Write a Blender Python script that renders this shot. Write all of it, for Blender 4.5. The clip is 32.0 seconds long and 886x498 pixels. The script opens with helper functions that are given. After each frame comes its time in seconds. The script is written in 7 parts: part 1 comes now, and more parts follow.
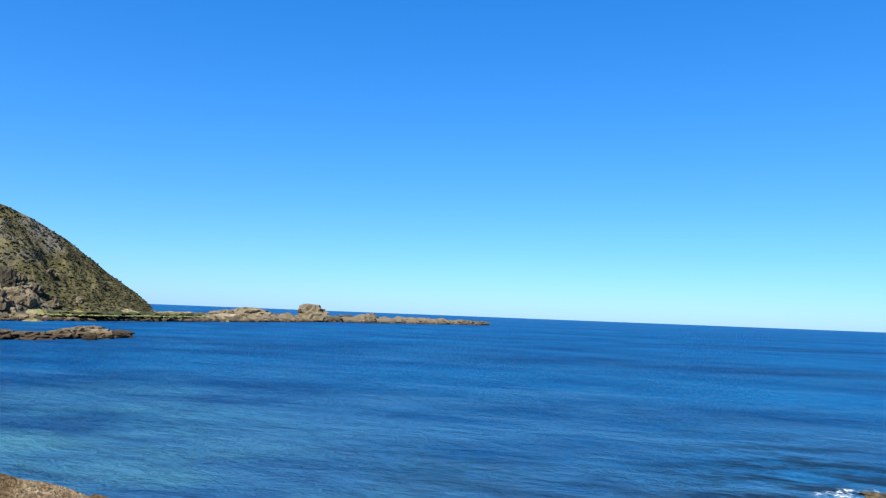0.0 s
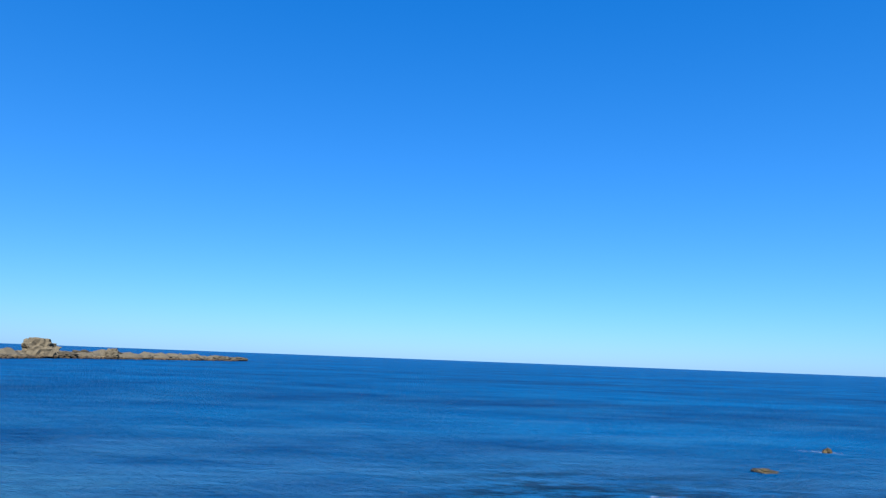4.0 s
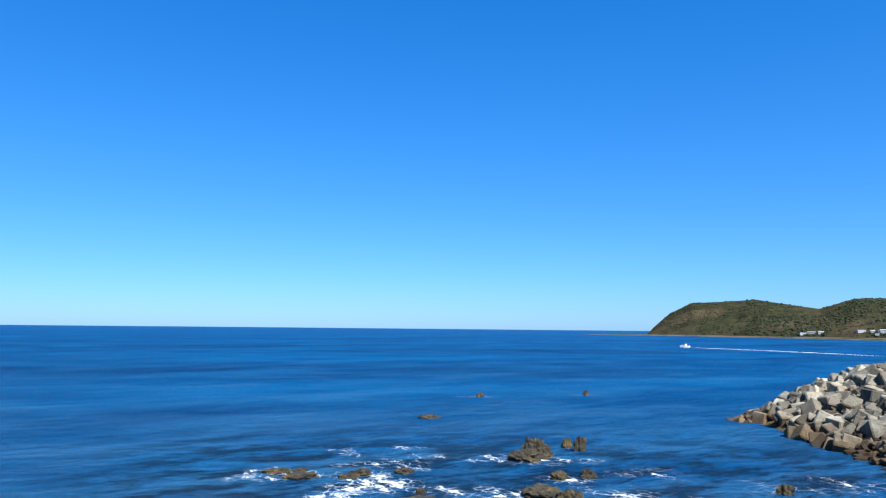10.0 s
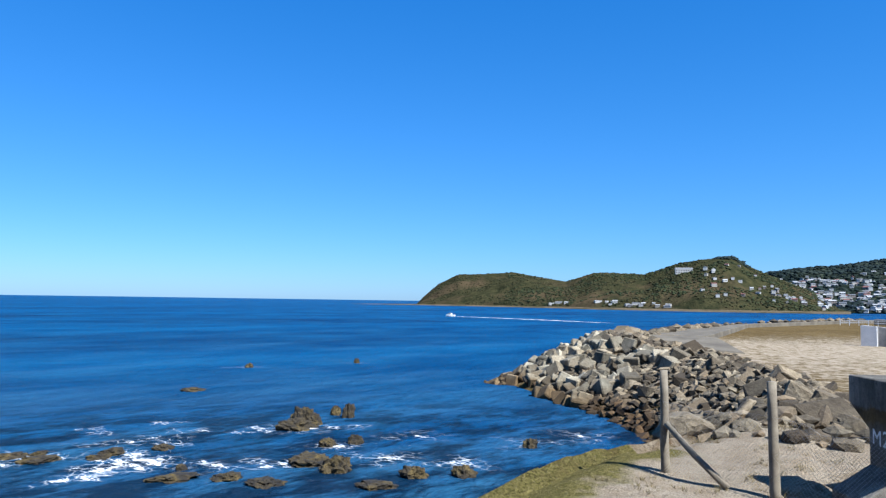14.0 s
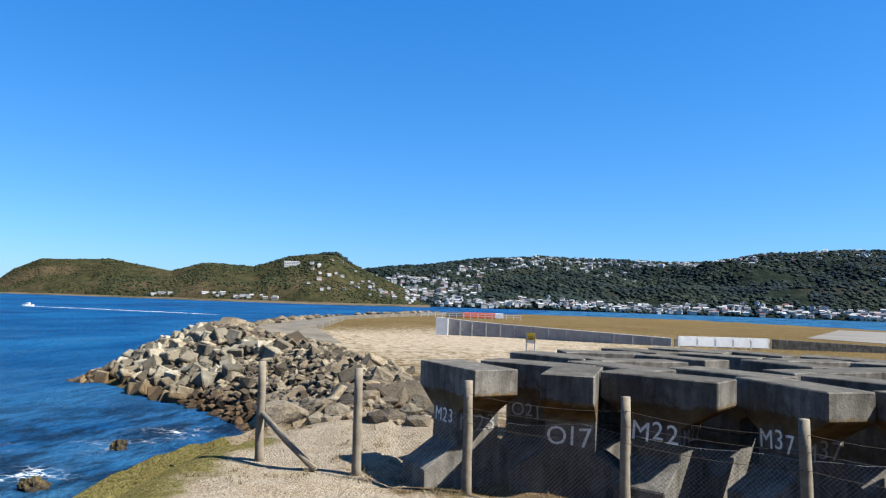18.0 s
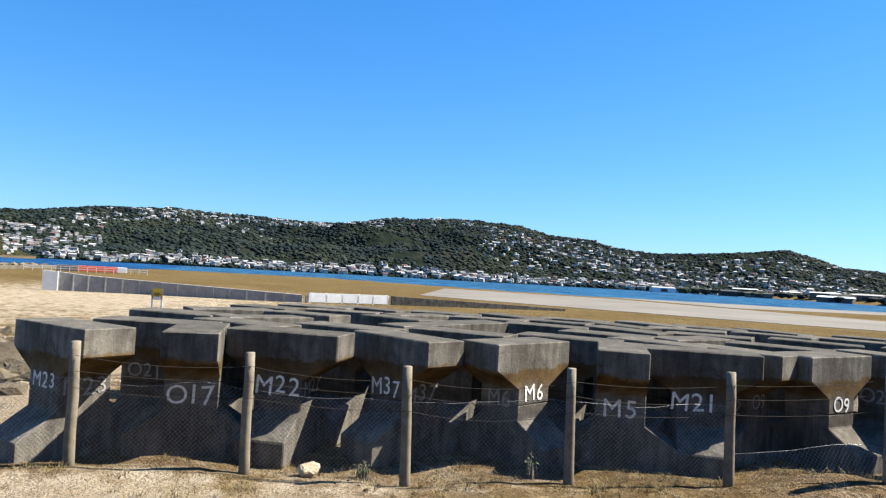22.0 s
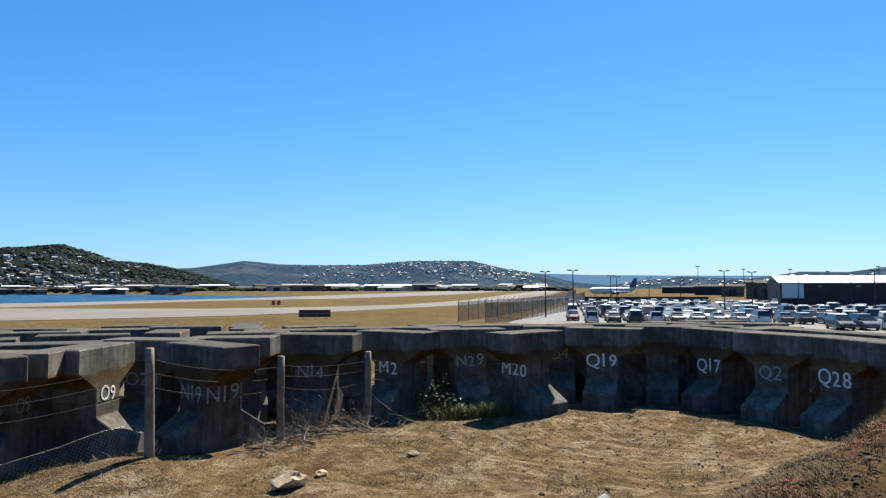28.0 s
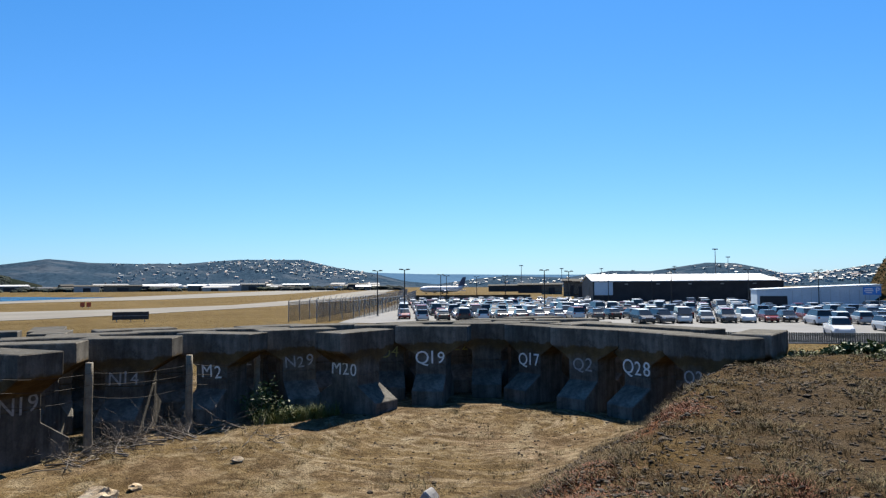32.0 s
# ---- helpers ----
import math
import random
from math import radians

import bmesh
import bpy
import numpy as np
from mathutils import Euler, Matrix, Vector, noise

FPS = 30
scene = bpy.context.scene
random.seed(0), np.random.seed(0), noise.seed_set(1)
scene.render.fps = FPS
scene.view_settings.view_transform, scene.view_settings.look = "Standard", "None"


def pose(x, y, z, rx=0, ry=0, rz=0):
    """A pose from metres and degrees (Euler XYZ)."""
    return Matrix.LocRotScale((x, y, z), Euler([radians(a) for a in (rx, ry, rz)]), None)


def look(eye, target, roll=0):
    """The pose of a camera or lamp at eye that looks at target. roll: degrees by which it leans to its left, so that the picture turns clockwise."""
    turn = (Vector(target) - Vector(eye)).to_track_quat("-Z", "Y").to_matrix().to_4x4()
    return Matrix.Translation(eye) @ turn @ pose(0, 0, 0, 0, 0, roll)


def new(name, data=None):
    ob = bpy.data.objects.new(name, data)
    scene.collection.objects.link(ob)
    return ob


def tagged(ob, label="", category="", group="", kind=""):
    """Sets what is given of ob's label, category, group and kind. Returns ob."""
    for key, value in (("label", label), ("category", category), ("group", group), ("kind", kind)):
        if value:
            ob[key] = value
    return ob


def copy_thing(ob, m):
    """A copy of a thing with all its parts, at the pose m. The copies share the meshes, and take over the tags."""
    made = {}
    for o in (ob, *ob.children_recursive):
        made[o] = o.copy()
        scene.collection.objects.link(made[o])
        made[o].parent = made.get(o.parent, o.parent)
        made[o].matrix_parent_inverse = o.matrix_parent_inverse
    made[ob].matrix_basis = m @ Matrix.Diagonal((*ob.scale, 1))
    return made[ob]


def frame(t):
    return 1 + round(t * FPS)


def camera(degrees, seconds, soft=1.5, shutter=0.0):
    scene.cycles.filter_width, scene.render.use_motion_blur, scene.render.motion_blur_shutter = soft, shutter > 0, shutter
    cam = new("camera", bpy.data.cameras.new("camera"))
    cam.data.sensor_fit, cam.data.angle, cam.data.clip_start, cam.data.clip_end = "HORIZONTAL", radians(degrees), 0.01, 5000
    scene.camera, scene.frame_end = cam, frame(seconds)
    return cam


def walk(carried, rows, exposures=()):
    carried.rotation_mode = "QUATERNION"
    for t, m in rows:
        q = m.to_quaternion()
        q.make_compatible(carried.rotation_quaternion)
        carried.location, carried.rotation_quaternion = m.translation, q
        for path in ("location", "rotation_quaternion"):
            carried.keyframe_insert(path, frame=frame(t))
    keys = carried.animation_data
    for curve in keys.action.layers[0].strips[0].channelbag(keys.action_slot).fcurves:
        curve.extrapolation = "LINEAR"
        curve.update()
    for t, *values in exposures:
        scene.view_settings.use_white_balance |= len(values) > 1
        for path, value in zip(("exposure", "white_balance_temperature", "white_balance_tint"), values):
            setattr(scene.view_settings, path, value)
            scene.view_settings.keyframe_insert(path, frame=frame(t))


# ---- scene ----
import itertools

# ---- camera and its turn ----
EYE_Z = 9.0
cam = camera(64.1, 32.0, soft=1.3)
TURN = [
    (0, 75.79, 5.24, 2.21), (0.5, 78.21, 5.89, 0.79), (1, 82.64, 5.59, 0.21), (1.5, 87.46, 5.79, -0.19), (2, 88.22, 6.49, 0.55),
    (2.5, 91.34, 8.72, 0.95), (3, 93.88, 8.16, 2.85), (3.5, 93.79, 8.49, 2.51), (5.5, 101.59, 8.16, 1.00), (6, 104.43, 7.30, 0.54),
    (6.5, 107.64, 7.96, 0.39), (7, 110.57, 7.77, 1.23), (7.5, 113.74, 7.17, 1.49), (8, 116.12, 6.83, 1.32), (8.5, 117.67, 6.74, 1.22),
    (9, 118.20, 6.95, 0.75), (9.5, 119.26, 6.84, 1.21), (10, 119.84, 6.34, 0.57), (10.5, 121.89, 5.62, -0.27), (11, 125.73, 5.29, -0.04),
    (11.5, 128.14, 5.72, 0.01), (12, 130.37, 5.19, 0.31), (12.5, 132.18, 5.42, -0.49), (13, 133.69, 4.95, 0.17), (13.5, 135.43, 4.31, 0.63),
    (15.5, 147.15, 5.37, 2.08), (16, 149.83, 5.94, 2.84), (16.5, 153.55, 5.91, 2.56), (17, 157.05, 5.99, 1.89), (17.5, 161.30, 5.65, 1.26),
    (18, 168.77, 4.16, 1.82), (18.5, 173.16, 3.74, 2.28), (19, 176.84, 2.31, 0.38), (19.5, 181.70, 3.46, 1.69), (20, 188.19, 3.18, 2.35),
    (20.5, 193.00, 3.43, 2.52), (21, 194.01, 3.30, 2.96), (21.5, 195.52, 2.82, 2.92), (22, 197.69, 1.97, 3.22), (22.5, 201.81, 2.21, 3.67),
    (23, 205.04, 2.54, 3.29), (23.5, 207.97, 2.76, 2.80), (24, 211.86, 3.21, 2.60), (24.5, 217.70, 2.15, 0.29), (25, 225.96, 1.31, -0.49),
    (25.5, 232.99, 1.85, -0.14), (26, 237.37, 1.72, 0.16), (26.5, 241.74, 1.56, -0.30), (28.5, 255.34, 2.67, 0.00), (29, 259.18, 1.38, 0.01),
    (29.5, 262.83, 0.86, 0.30), (30, 264.72, 1.46, 0.17), (30.5, 267.33, 1.26, 0.03), (31, 268.99, 1.69, 0.32), (31.5, 266.34, 3.55, 0.23),
    (32, 265.50, 2.94, -0.38),
]


def bearing(az, d, z=0.0):
    """The place at the bearing az (degrees, clockwise from +y) and d metres from the standpoint."""
    return Vector((d * math.sin(radians(az)), d * math.cos(radians(az)), z))


def stand(az, el, roll):
    eye = bearing(az, 0.15, EYE_Z)
    return look(eye, eye + bearing(az, math.cos(radians(el)), math.sin(radians(el))), roll)


walk(cam, [(t, stand(az, el, roll)) for t, az, el, roll in TURN],
     exposures=[(0, 1.61, 5950, 10), (1.5, 1.51, 5700, 10), (3, 1.39, 5520, 10), (8, 1.39, 5520, 10), (11, 1.45, 5700, 10), (15.5, 1.43, 5800, 10), (17, 1.51, 6100, 10), (18, 1.58, 6300, 10), (19, 1.74, 6550, 10), (24, 1.81, 6850, 10), (28.5, 1.44, 6850, 10), (32, 1.41, 6750, 10)])

# ---- sky and sun ----
SUN_AZ, SUN_EL = 274, 49
world = bpy.data.worlds.new("sky")
scene.world = world
world.use_nodes = True
wn = world.node_tree
sky = wn.nodes.new("ShaderNodeTexSky")
sky.sky_type = "NISHITA"
sky.sun_disc = False
sky.sun_elevation, sky.sun_rotation = radians(SUN_EL), radians(SUN_AZ)
sky.air_density, sky.dust_density, sky.ozone_density = 1.0, 0.25, 4.0
vivid = wn.nodes.new("ShaderNodeHueSaturation")
vivid.inputs["Saturation"].default_value = 1.02
clear = wn.nodes.new("ShaderNodeMix")
clear.data_type, clear.blend_type = "RGBA", "MULTIPLY"
clear.inputs[0].default_value = 1.0
clear.inputs[7].default_value = (0.58, 0.885, 1.16, 1)
wn.links.new(sky.outputs[0], clear.inputs[6])
even = wn.nodes.new("ShaderNodeMix")
even.data_type = "RGBA"
even.inputs[0].default_value = 0.32
even.inputs[7].default_value = (0.20, 2.30, 6.9, 1)
wn.links.new(clear.outputs[2], even.inputs[6])
wn.links.new(even.outputs[2], vivid.inputs["Color"])
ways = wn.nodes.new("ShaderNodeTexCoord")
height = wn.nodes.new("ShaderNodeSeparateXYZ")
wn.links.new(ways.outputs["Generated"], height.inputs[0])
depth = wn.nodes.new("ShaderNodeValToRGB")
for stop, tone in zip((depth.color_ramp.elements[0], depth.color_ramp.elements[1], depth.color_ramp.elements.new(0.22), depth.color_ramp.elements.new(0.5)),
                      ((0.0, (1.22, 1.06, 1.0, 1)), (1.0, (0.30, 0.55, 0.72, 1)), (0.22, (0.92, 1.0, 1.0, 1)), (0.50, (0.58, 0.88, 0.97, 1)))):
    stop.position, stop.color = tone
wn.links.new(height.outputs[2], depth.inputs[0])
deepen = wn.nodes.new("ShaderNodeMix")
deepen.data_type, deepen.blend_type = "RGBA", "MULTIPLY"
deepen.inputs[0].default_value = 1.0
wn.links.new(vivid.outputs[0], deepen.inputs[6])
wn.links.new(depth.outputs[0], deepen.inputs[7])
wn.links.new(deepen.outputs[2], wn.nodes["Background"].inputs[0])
wn.nodes["Background"].inputs[1].default_value = 0.05
sun = new("sun", bpy.data.lights.new("sun", "SUN"))
sun.data.energy, sun.data.angle, sun.data.color = 5.0, radians(0.53), (1.0, 0.96, 0.88)
sun.matrix_world = look(bearing(SUN_AZ, 100 * math.cos(radians(SUN_EL)), 100 * math.sin(radians(SUN_EL))), (0, 0, 0))


# ---- materials ----
class Nodes:
    """A small writer of node materials."""

    def __init__(self, name, rough=0.8, metal=0.0, spec=0.5):
        self.mat = bpy.data.materials.new(name)
        self.mat.use_nodes = True
        self.t = self.mat.node_tree
        self.b = self.t.nodes["Principled BSDF"]
        self.b.inputs["Roughness"].default_value = rough
        self.b.inputs["Metallic"].default_value = metal
        self.b.inputs["Specular IOR Level"].default_value = spec
        self.pos = self.t.nodes.new("ShaderNodeNewGeometry").outputs["Position"]

    def n(self, kind):
        return self.t.nodes.new(kind)

    def link(self, a, b):
        self.t.links.new(a, b)

    def obj(self):
        return self.n("ShaderNodeTexCoord").outputs["Object"]

    def noise(self, scale, detail=4.0, rough=0.55, vec=None, stretch=None, out=0):
        vec = vec or self.pos
        if stretch:
            m = self.n("ShaderNodeMapping")
            m.inputs["Scale"].default_value = stretch
            self.link(vec, m.inputs[0])
            vec = m.outputs[0]
        t = self.n("ShaderNodeTexNoise")
        t.inputs["Scale"].default_value, t.inputs["Detail"].default_value, t.inputs["Roughness"].default_value = scale, detail, rough
        self.link(vec, t.inputs["Vector"])
        return t.outputs[out]

    def voronoi(self, scale, vec=None, feature="F1", out="Distance"):
        t = self.n("ShaderNodeTexVoronoi")
        t.feature = feature
        t.inputs["Scale"].default_value = scale
        self.link(vec or self.pos, t.inputs["Vector"])
        return t.outputs[out]

    def ramp(self, fac, stops, interp="LINEAR"):
        r = self.n("ShaderNodeValToRGB")
        r.color_ramp.interpolation = interp
        e = r.color_ramp.elements
        while len(e) < len(stops):
            e.new(0.5)
        for el, (p, c) in zip(e, stops):
            el.position, el.color = p, (*((c,) * 3 if isinstance(c, (int, float)) else c), 1)
        self.link(fac, r.inputs[0])
        return r.outputs[0]

    def mix(self, fac, a, b, how="MIX"):
        m = self.n("ShaderNodeMix")
        m.data_type, m.blend_type = "RGBA", how
        for s, v in ((m.inputs[0], fac), (m.inputs[6], a), (m.inputs[7], b)):
            if isinstance(v, (int, float)):
                s.default_value = v
            elif isinstance(v, tuple):
                s.default_value = (*v, 1)
            else:
                self.link(v, s)
        return m.outputs[2]

    def math(self, op, a, b=0.0):
        m = self.n("ShaderNodeMath")
        m.operation = op
        for s, v in zip(m.inputs, (a, b)):
            if isinstance(v, (int, float)):
                s.default_value = v
            else:
                self.link(v, s)
        return m.outputs[0]

    def attr(self, name):
        a = self.n("ShaderNodeAttribute")
        a.attribute_name = name
        return a.outputs["Fac"]

    def random(self):
        return self.n("ShaderNodeObjectInfo").outputs["Random"]

    def island(self):
        return self.n("ShaderNodeNewGeometry").outputs["Random Per Island"]

    def color(self, c):
        if isinstance(c, tuple):
            self.b.inputs["Base Color"].default_value = (*c, 1)
        else:
            self.link(c, self.b.inputs["Base Color"])
        return self

    def rough(self, c):
        self.link(c, self.b.inputs["Roughness"])
        return self

    def alpha(self, a):
        self.link(a, self.b.inputs["Alpha"])
        return self

    def bump(self, h, strength=0.4, dist=0.02):
        b = self.n("ShaderNodeBump")
        b.inputs["Strength"].default_value, b.inputs["Distance"].default_value = strength, dist
        self.link(h, b.inputs["Height"])
        self.link(b.outputs[0], self.b.inputs["Normal"])
        return self


def mottled(name, a, b, scale=4.0, fine=40.0, rough=0.85, bump=0.3, dist=0.01, metal=0.0, by="pos", spec=0.3):
    """A surface of two tones in large patches, with fine grain."""
    m = Nodes(name, rough, metal, spec)
    v = m.obj() if by == "obj" else m.pos
    big = m.noise(scale, 4, 0.6, v)
    small = m.noise(fine, 3, 0.6, v)
    c = m.mix(m.ramp(big, [(0.35, 0.0), (0.65, 1.0)]), a, b)
    c = m.mix(0.35, c, m.ramp(small, [(0.3, 0.35), (0.7, 1.0)]), "MULTIPLY")
    m.color(c).bump(small, bump, dist)
    return m.mat


def plain(name, c, rough=0.5, metal=0.0, spec=0.5):
    return Nodes(name, rough, metal, spec).color(c).mat


def sea_material():
    """Opaque blue water: wind streaks, paler slicks and dark kelp in the colour, wave shading painted in too, with a
    weak sky reflection over ripples.
    """
    m = Nodes("sea_water", 0.9, 0.0, 0.0)
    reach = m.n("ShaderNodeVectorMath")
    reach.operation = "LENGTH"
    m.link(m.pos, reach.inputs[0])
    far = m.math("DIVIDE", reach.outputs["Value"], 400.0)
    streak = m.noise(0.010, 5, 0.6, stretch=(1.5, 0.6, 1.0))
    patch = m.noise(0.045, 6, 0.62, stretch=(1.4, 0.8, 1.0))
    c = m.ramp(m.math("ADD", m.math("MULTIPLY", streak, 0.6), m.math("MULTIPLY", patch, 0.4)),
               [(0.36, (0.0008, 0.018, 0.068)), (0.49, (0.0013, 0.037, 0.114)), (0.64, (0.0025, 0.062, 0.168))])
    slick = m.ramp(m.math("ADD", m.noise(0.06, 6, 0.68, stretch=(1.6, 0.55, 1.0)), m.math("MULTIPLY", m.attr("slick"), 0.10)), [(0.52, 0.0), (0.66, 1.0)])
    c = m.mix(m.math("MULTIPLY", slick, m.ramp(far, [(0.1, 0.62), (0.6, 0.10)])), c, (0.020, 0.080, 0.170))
    # Pale shallows by the beach, and the bay's sky reflection as colour.
    shallow = m.attr("shallow")
    c = m.mix(m.math("MULTIPLY", shallow, m.ramp(patch, [(0.42, 0.1), (0.62, 0.8)])), c, (0.040, 0.125, 0.165))
    weed = m.math("MULTIPLY", m.attr("kelp"), m.ramp(m.noise(0.22, 6, 0.68, stretch=(1.5, 0.7, 1.0)), [(0.44, 0.0), (0.56, 0.9)]))
    c = m.mix(weed, c, (0.0008, 0.010, 0.028))
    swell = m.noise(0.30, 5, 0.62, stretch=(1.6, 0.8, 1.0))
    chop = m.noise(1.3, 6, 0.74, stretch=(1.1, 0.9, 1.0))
    # Wave shading put into the colour: troughs darker, crests lighter, weaker far off.
    ripple_shade = m.ramp(m.math("ADD", m.math("MULTIPLY", swell, 0.40), m.math("MULTIPLY", chop, 0.60)), [(0.40, 0.62), (0.50, 1.0), (0.60, 1.22)])
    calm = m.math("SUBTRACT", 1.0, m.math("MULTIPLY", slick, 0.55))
    c = m.mix(m.math("MULTIPLY", calm, m.ramp(far, [(0.05, 0.85), (0.30, 0.32), (0.8, 0.06)])), c, ripple_shade, "MULTIPLY")
    m.color(c)
    h = m.math("ADD", m.math("MULTIPLY", swell, 1.6), m.math("MULTIPLY", chop, 0.5))
    m.bump(h, 1.0, 1.0)
    gloss = m.n("ShaderNodeBsdfGlossy")
    gloss.inputs["Roughness"].default_value = 0.2
    fres = m.n("ShaderNodeFresnel")
    fres.inputs["IOR"].default_value = 1.33
    normal = m.b.inputs["Normal"].links[0].from_socket
    m.link(normal, gloss.inputs["Normal"])
    m.link(normal, fres.inputs["Normal"])
    mixer = m.n("ShaderNodeMixShader")
    m.link(m.math("MULTIPLY", fres.outputs[0], 0.34), mixer.inputs[0])
    m.link(m.b.outputs[0], mixer.inputs[1])
    m.link(gloss.outputs[0], mixer.inputs[2])
    m.link(mixer.outputs[0], m.t.nodes["Material Output"].inputs["Surface"])
    return m.mat


def foam_material(name, size, low):
    m = Nodes(name, 0.7)
    m.color((0.82, 0.86, 0.88))
    lace = m.noise(size, 6, 0.7, stretch=(0.7, 1.3, 1.0))
    warp = m.n("ShaderNodeVectorMath")
    m.link(m.pos, warp.inputs[0])
    m.link(m.noise(size * 0.8, 3, 0.6, out=1), warp.inputs[1])
    web = m.ramp(m.voronoi(size * 1.6, warp.outputs[0], "DISTANCE_TO_EDGE"), [(0.0, 1.0), (0.09, 0.0)])
    cover = m.attr("cover")
    core = m.ramp(m.math("ADD", lace, m.math("MULTIPLY", cover, 0.22)), [(low, 0.0), (low + 0.10, 1.0)])
    net = m.math("MULTIPLY", web, m.ramp(m.math("ADD", lace, m.math("MULTIPLY", cover, 0.16)), [(0.50, 0.0), (0.72, 0.55)]))
    a = m.math("MULTIPLY", m.math("MAXIMUM", core, net), m.math("MINIMUM", m.math("MULTIPLY", cover, 2.5), 1.0))
    m.alpha(a)
    return m.mat


def ground_material():
    m = Nodes("dry_ground", 1.0, 0.0, 0.03)
    big, mid = m.noise(0.35, 5, 0.62), m.noise(2.2, 5, 0.65)
    fine, grit = m.noise(14, 4, 0.7), m.voronoi(26)
    dirt = m.mix(m.ramp(mid, [(0.35, 0.0), (0.66, 1.0)]), (0.096, 0.060, 0.0320), (0.240, 0.176, 0.110))
    dirt = m.mix(m.ramp(fine, [(0.45, 0.0), (0.7, 0.6)]), dirt, (0.0554, 0.0328, 0.0147))
    straw = m.mix(m.ramp(fine, [(0.3, 0.0), (0.7, 1.0)]), (0.075, 0.048, 0.0180), (0.155, 0.110, 0.050))
    gold = m.mix(m.ramp(m.math("ADD", m.math("MULTIPLY", m.noise(0.08, 5, 0.6), 0.5), m.math("MULTIPLY", m.noise(0.7, 5, 0.7), 0.5)), [(0.38, 0.0), (0.60, 1.0)]), (0.070, 0.048, 0.0175), (0.112, 0.079, 0.034))
    sand = m.mix(m.ramp(mid, [(0.4, 0.0), (0.62, 1.0)]), (0.235, 0.187, 0.130), (0.282, 0.238, 0.176))
    green = m.mix(m.ramp(fine, [(0.35, 0.0), (0.65, 1.0)]), (0.0607, 0.0551, 0.0146), (0.15, 0.126, 0.0446))
    gravel = m.mix(m.ramp(grit, [(0.1, 0.0), (0.5, 1.0)]), (0.017, 0.0115, 0.0062), (0.060, 0.043, 0.026))
    c = m.mix(m.ramp(big, [(0.42, 0.0), (0.56, 0.85)]), dirt, straw)
    c = m.mix(m.attr("far_grass"), c, gold)
    soil = m.mix(m.ramp(mid, [(0.36, 0.0), (0.64, 1.0)]), (0.0075, 0.0040, 0.0018), (0.026, 0.0142, 0.0058))
    soil = m.mix(m.ramp(fine, [(0.42, 0.0), (0.68, 0.7)]), soil, (0.0504, 0.0228, 0.00605))
    soil = m.mix(m.ramp(m.noise(0.8, 5, 0.7), [(0.43, 0.0), (0.56, 0.85)]), soil, m.mix(fine, (0.044, 0.027, 0.0080), (0.112, 0.073, 0.0250)))
    c = m.mix(m.attr("soil"), c, soil)
    wheel = m.n("ShaderNodeVectorMath")
    wheel.operation = "DISTANCE"
    m.link(m.pos, wheel.inputs[0])
    wheel.inputs[1].default_value = (-15.3, -0.3, 6.2)
    split = m.n("ShaderNodeSeparateXYZ")
    m.link(m.pos, split.inputs[0])
    turn = m.n("ShaderNodeCombineXYZ")
    m.link(m.math("MULTIPLY", wheel.outputs["Value"], 5.2), turn.inputs[0])
    m.link(m.math("MULTIPLY", split.outputs[0], 0.5), turn.inputs[1])
    m.link(m.math("MULTIPLY", split.outputs[1], 0.5), turn.inputs[2])
    arcs = m.noise(1.0, 4, 0.65, turn.outputs[0])
    c = m.mix(m.math("MULTIPLY", m.attr("rut"), m.ramp(arcs, [(0.50, 0.0), (0.60, 0.8)])), c, (0.251, 0.198, 0.134))
    c = m.mix(m.math("MULTIPLY", m.attr("rut"), m.ramp(arcs, [(0.38, 0.5), (0.47, 0.0)])), c, (0.0607, 0.0421, 0.0243))
    blot = m.noise(0.9, 6, 0.74)
    c = m.mix(m.ramp(blot, [(0.52, 0.0), (0.60, 0.7)]), c, (0.0523, 0.032, 0.0135))
    c = m.mix(m.math("MULTIPLY", m.ramp(m.noise(1.5, 6, 0.75), [(0.52, 0.0), (0.60, 0.85)]), m.math("SUBTRACT", 1.0, m.math("ADD", m.attr("far_grass"), m.attr("soil")))), c, (0.203, 0.16, 0.101))
    rag = m.math("SUBTRACT", m.math("MULTIPLY", m.noise(1.1, 5, 0.7), 1.4), 0.7)
    for name, col in (("sand", sand), ("gravel", gravel), ("green", green)):
        w = m.ramp(m.math("ADD", m.attr(name), rag), [(0.35, 0.0), (0.65, 1.0)])
        c = m.mix(w, c, col)
    rust = m.ramp(m.math("ADD", m.attr("rust"), rag), [(0.45, 0.0), (0.7, 0.8)])
    c = m.mix(rust, c, m.mix(fine, (0.0607, 0.0227, 0.00972), (0.17, 0.0648, 0.0259)))
    speck = m.noise(34, 3, 0.7)
    c = m.mix(m.math("MULTIPLY", m.ramp(speck, [(0.52, 0.0), (0.64, 0.72)]), m.math("SUBTRACT", 1.0, m.attr("far_grass"))), c, (0.0296, 0.0182, 0.00818))
    c = m.mix(m.math("MULTIPLY", m.ramp(m.noise(21, 3, 0.7), [(0.60, 0.0), (0.72, 0.7)]), m.math("SUBTRACT", 1.0, m.math("ADD", m.attr("far_grass"), m.attr("soil")))), c, (0.191, 0.155, 0.0956))
    near = m.math("SUBTRACT", 1.0, m.attr("far_grass"))
    tuft = m.ramp(m.noise(3.2, 6, 0.78), [(0.47, 0.0), (0.60, 0.9)])
    bare = m.math("SUBTRACT", 1.0, m.math("MINIMUM", m.math("MULTIPLY", m.attr("sand"), 1.3), 1.0))
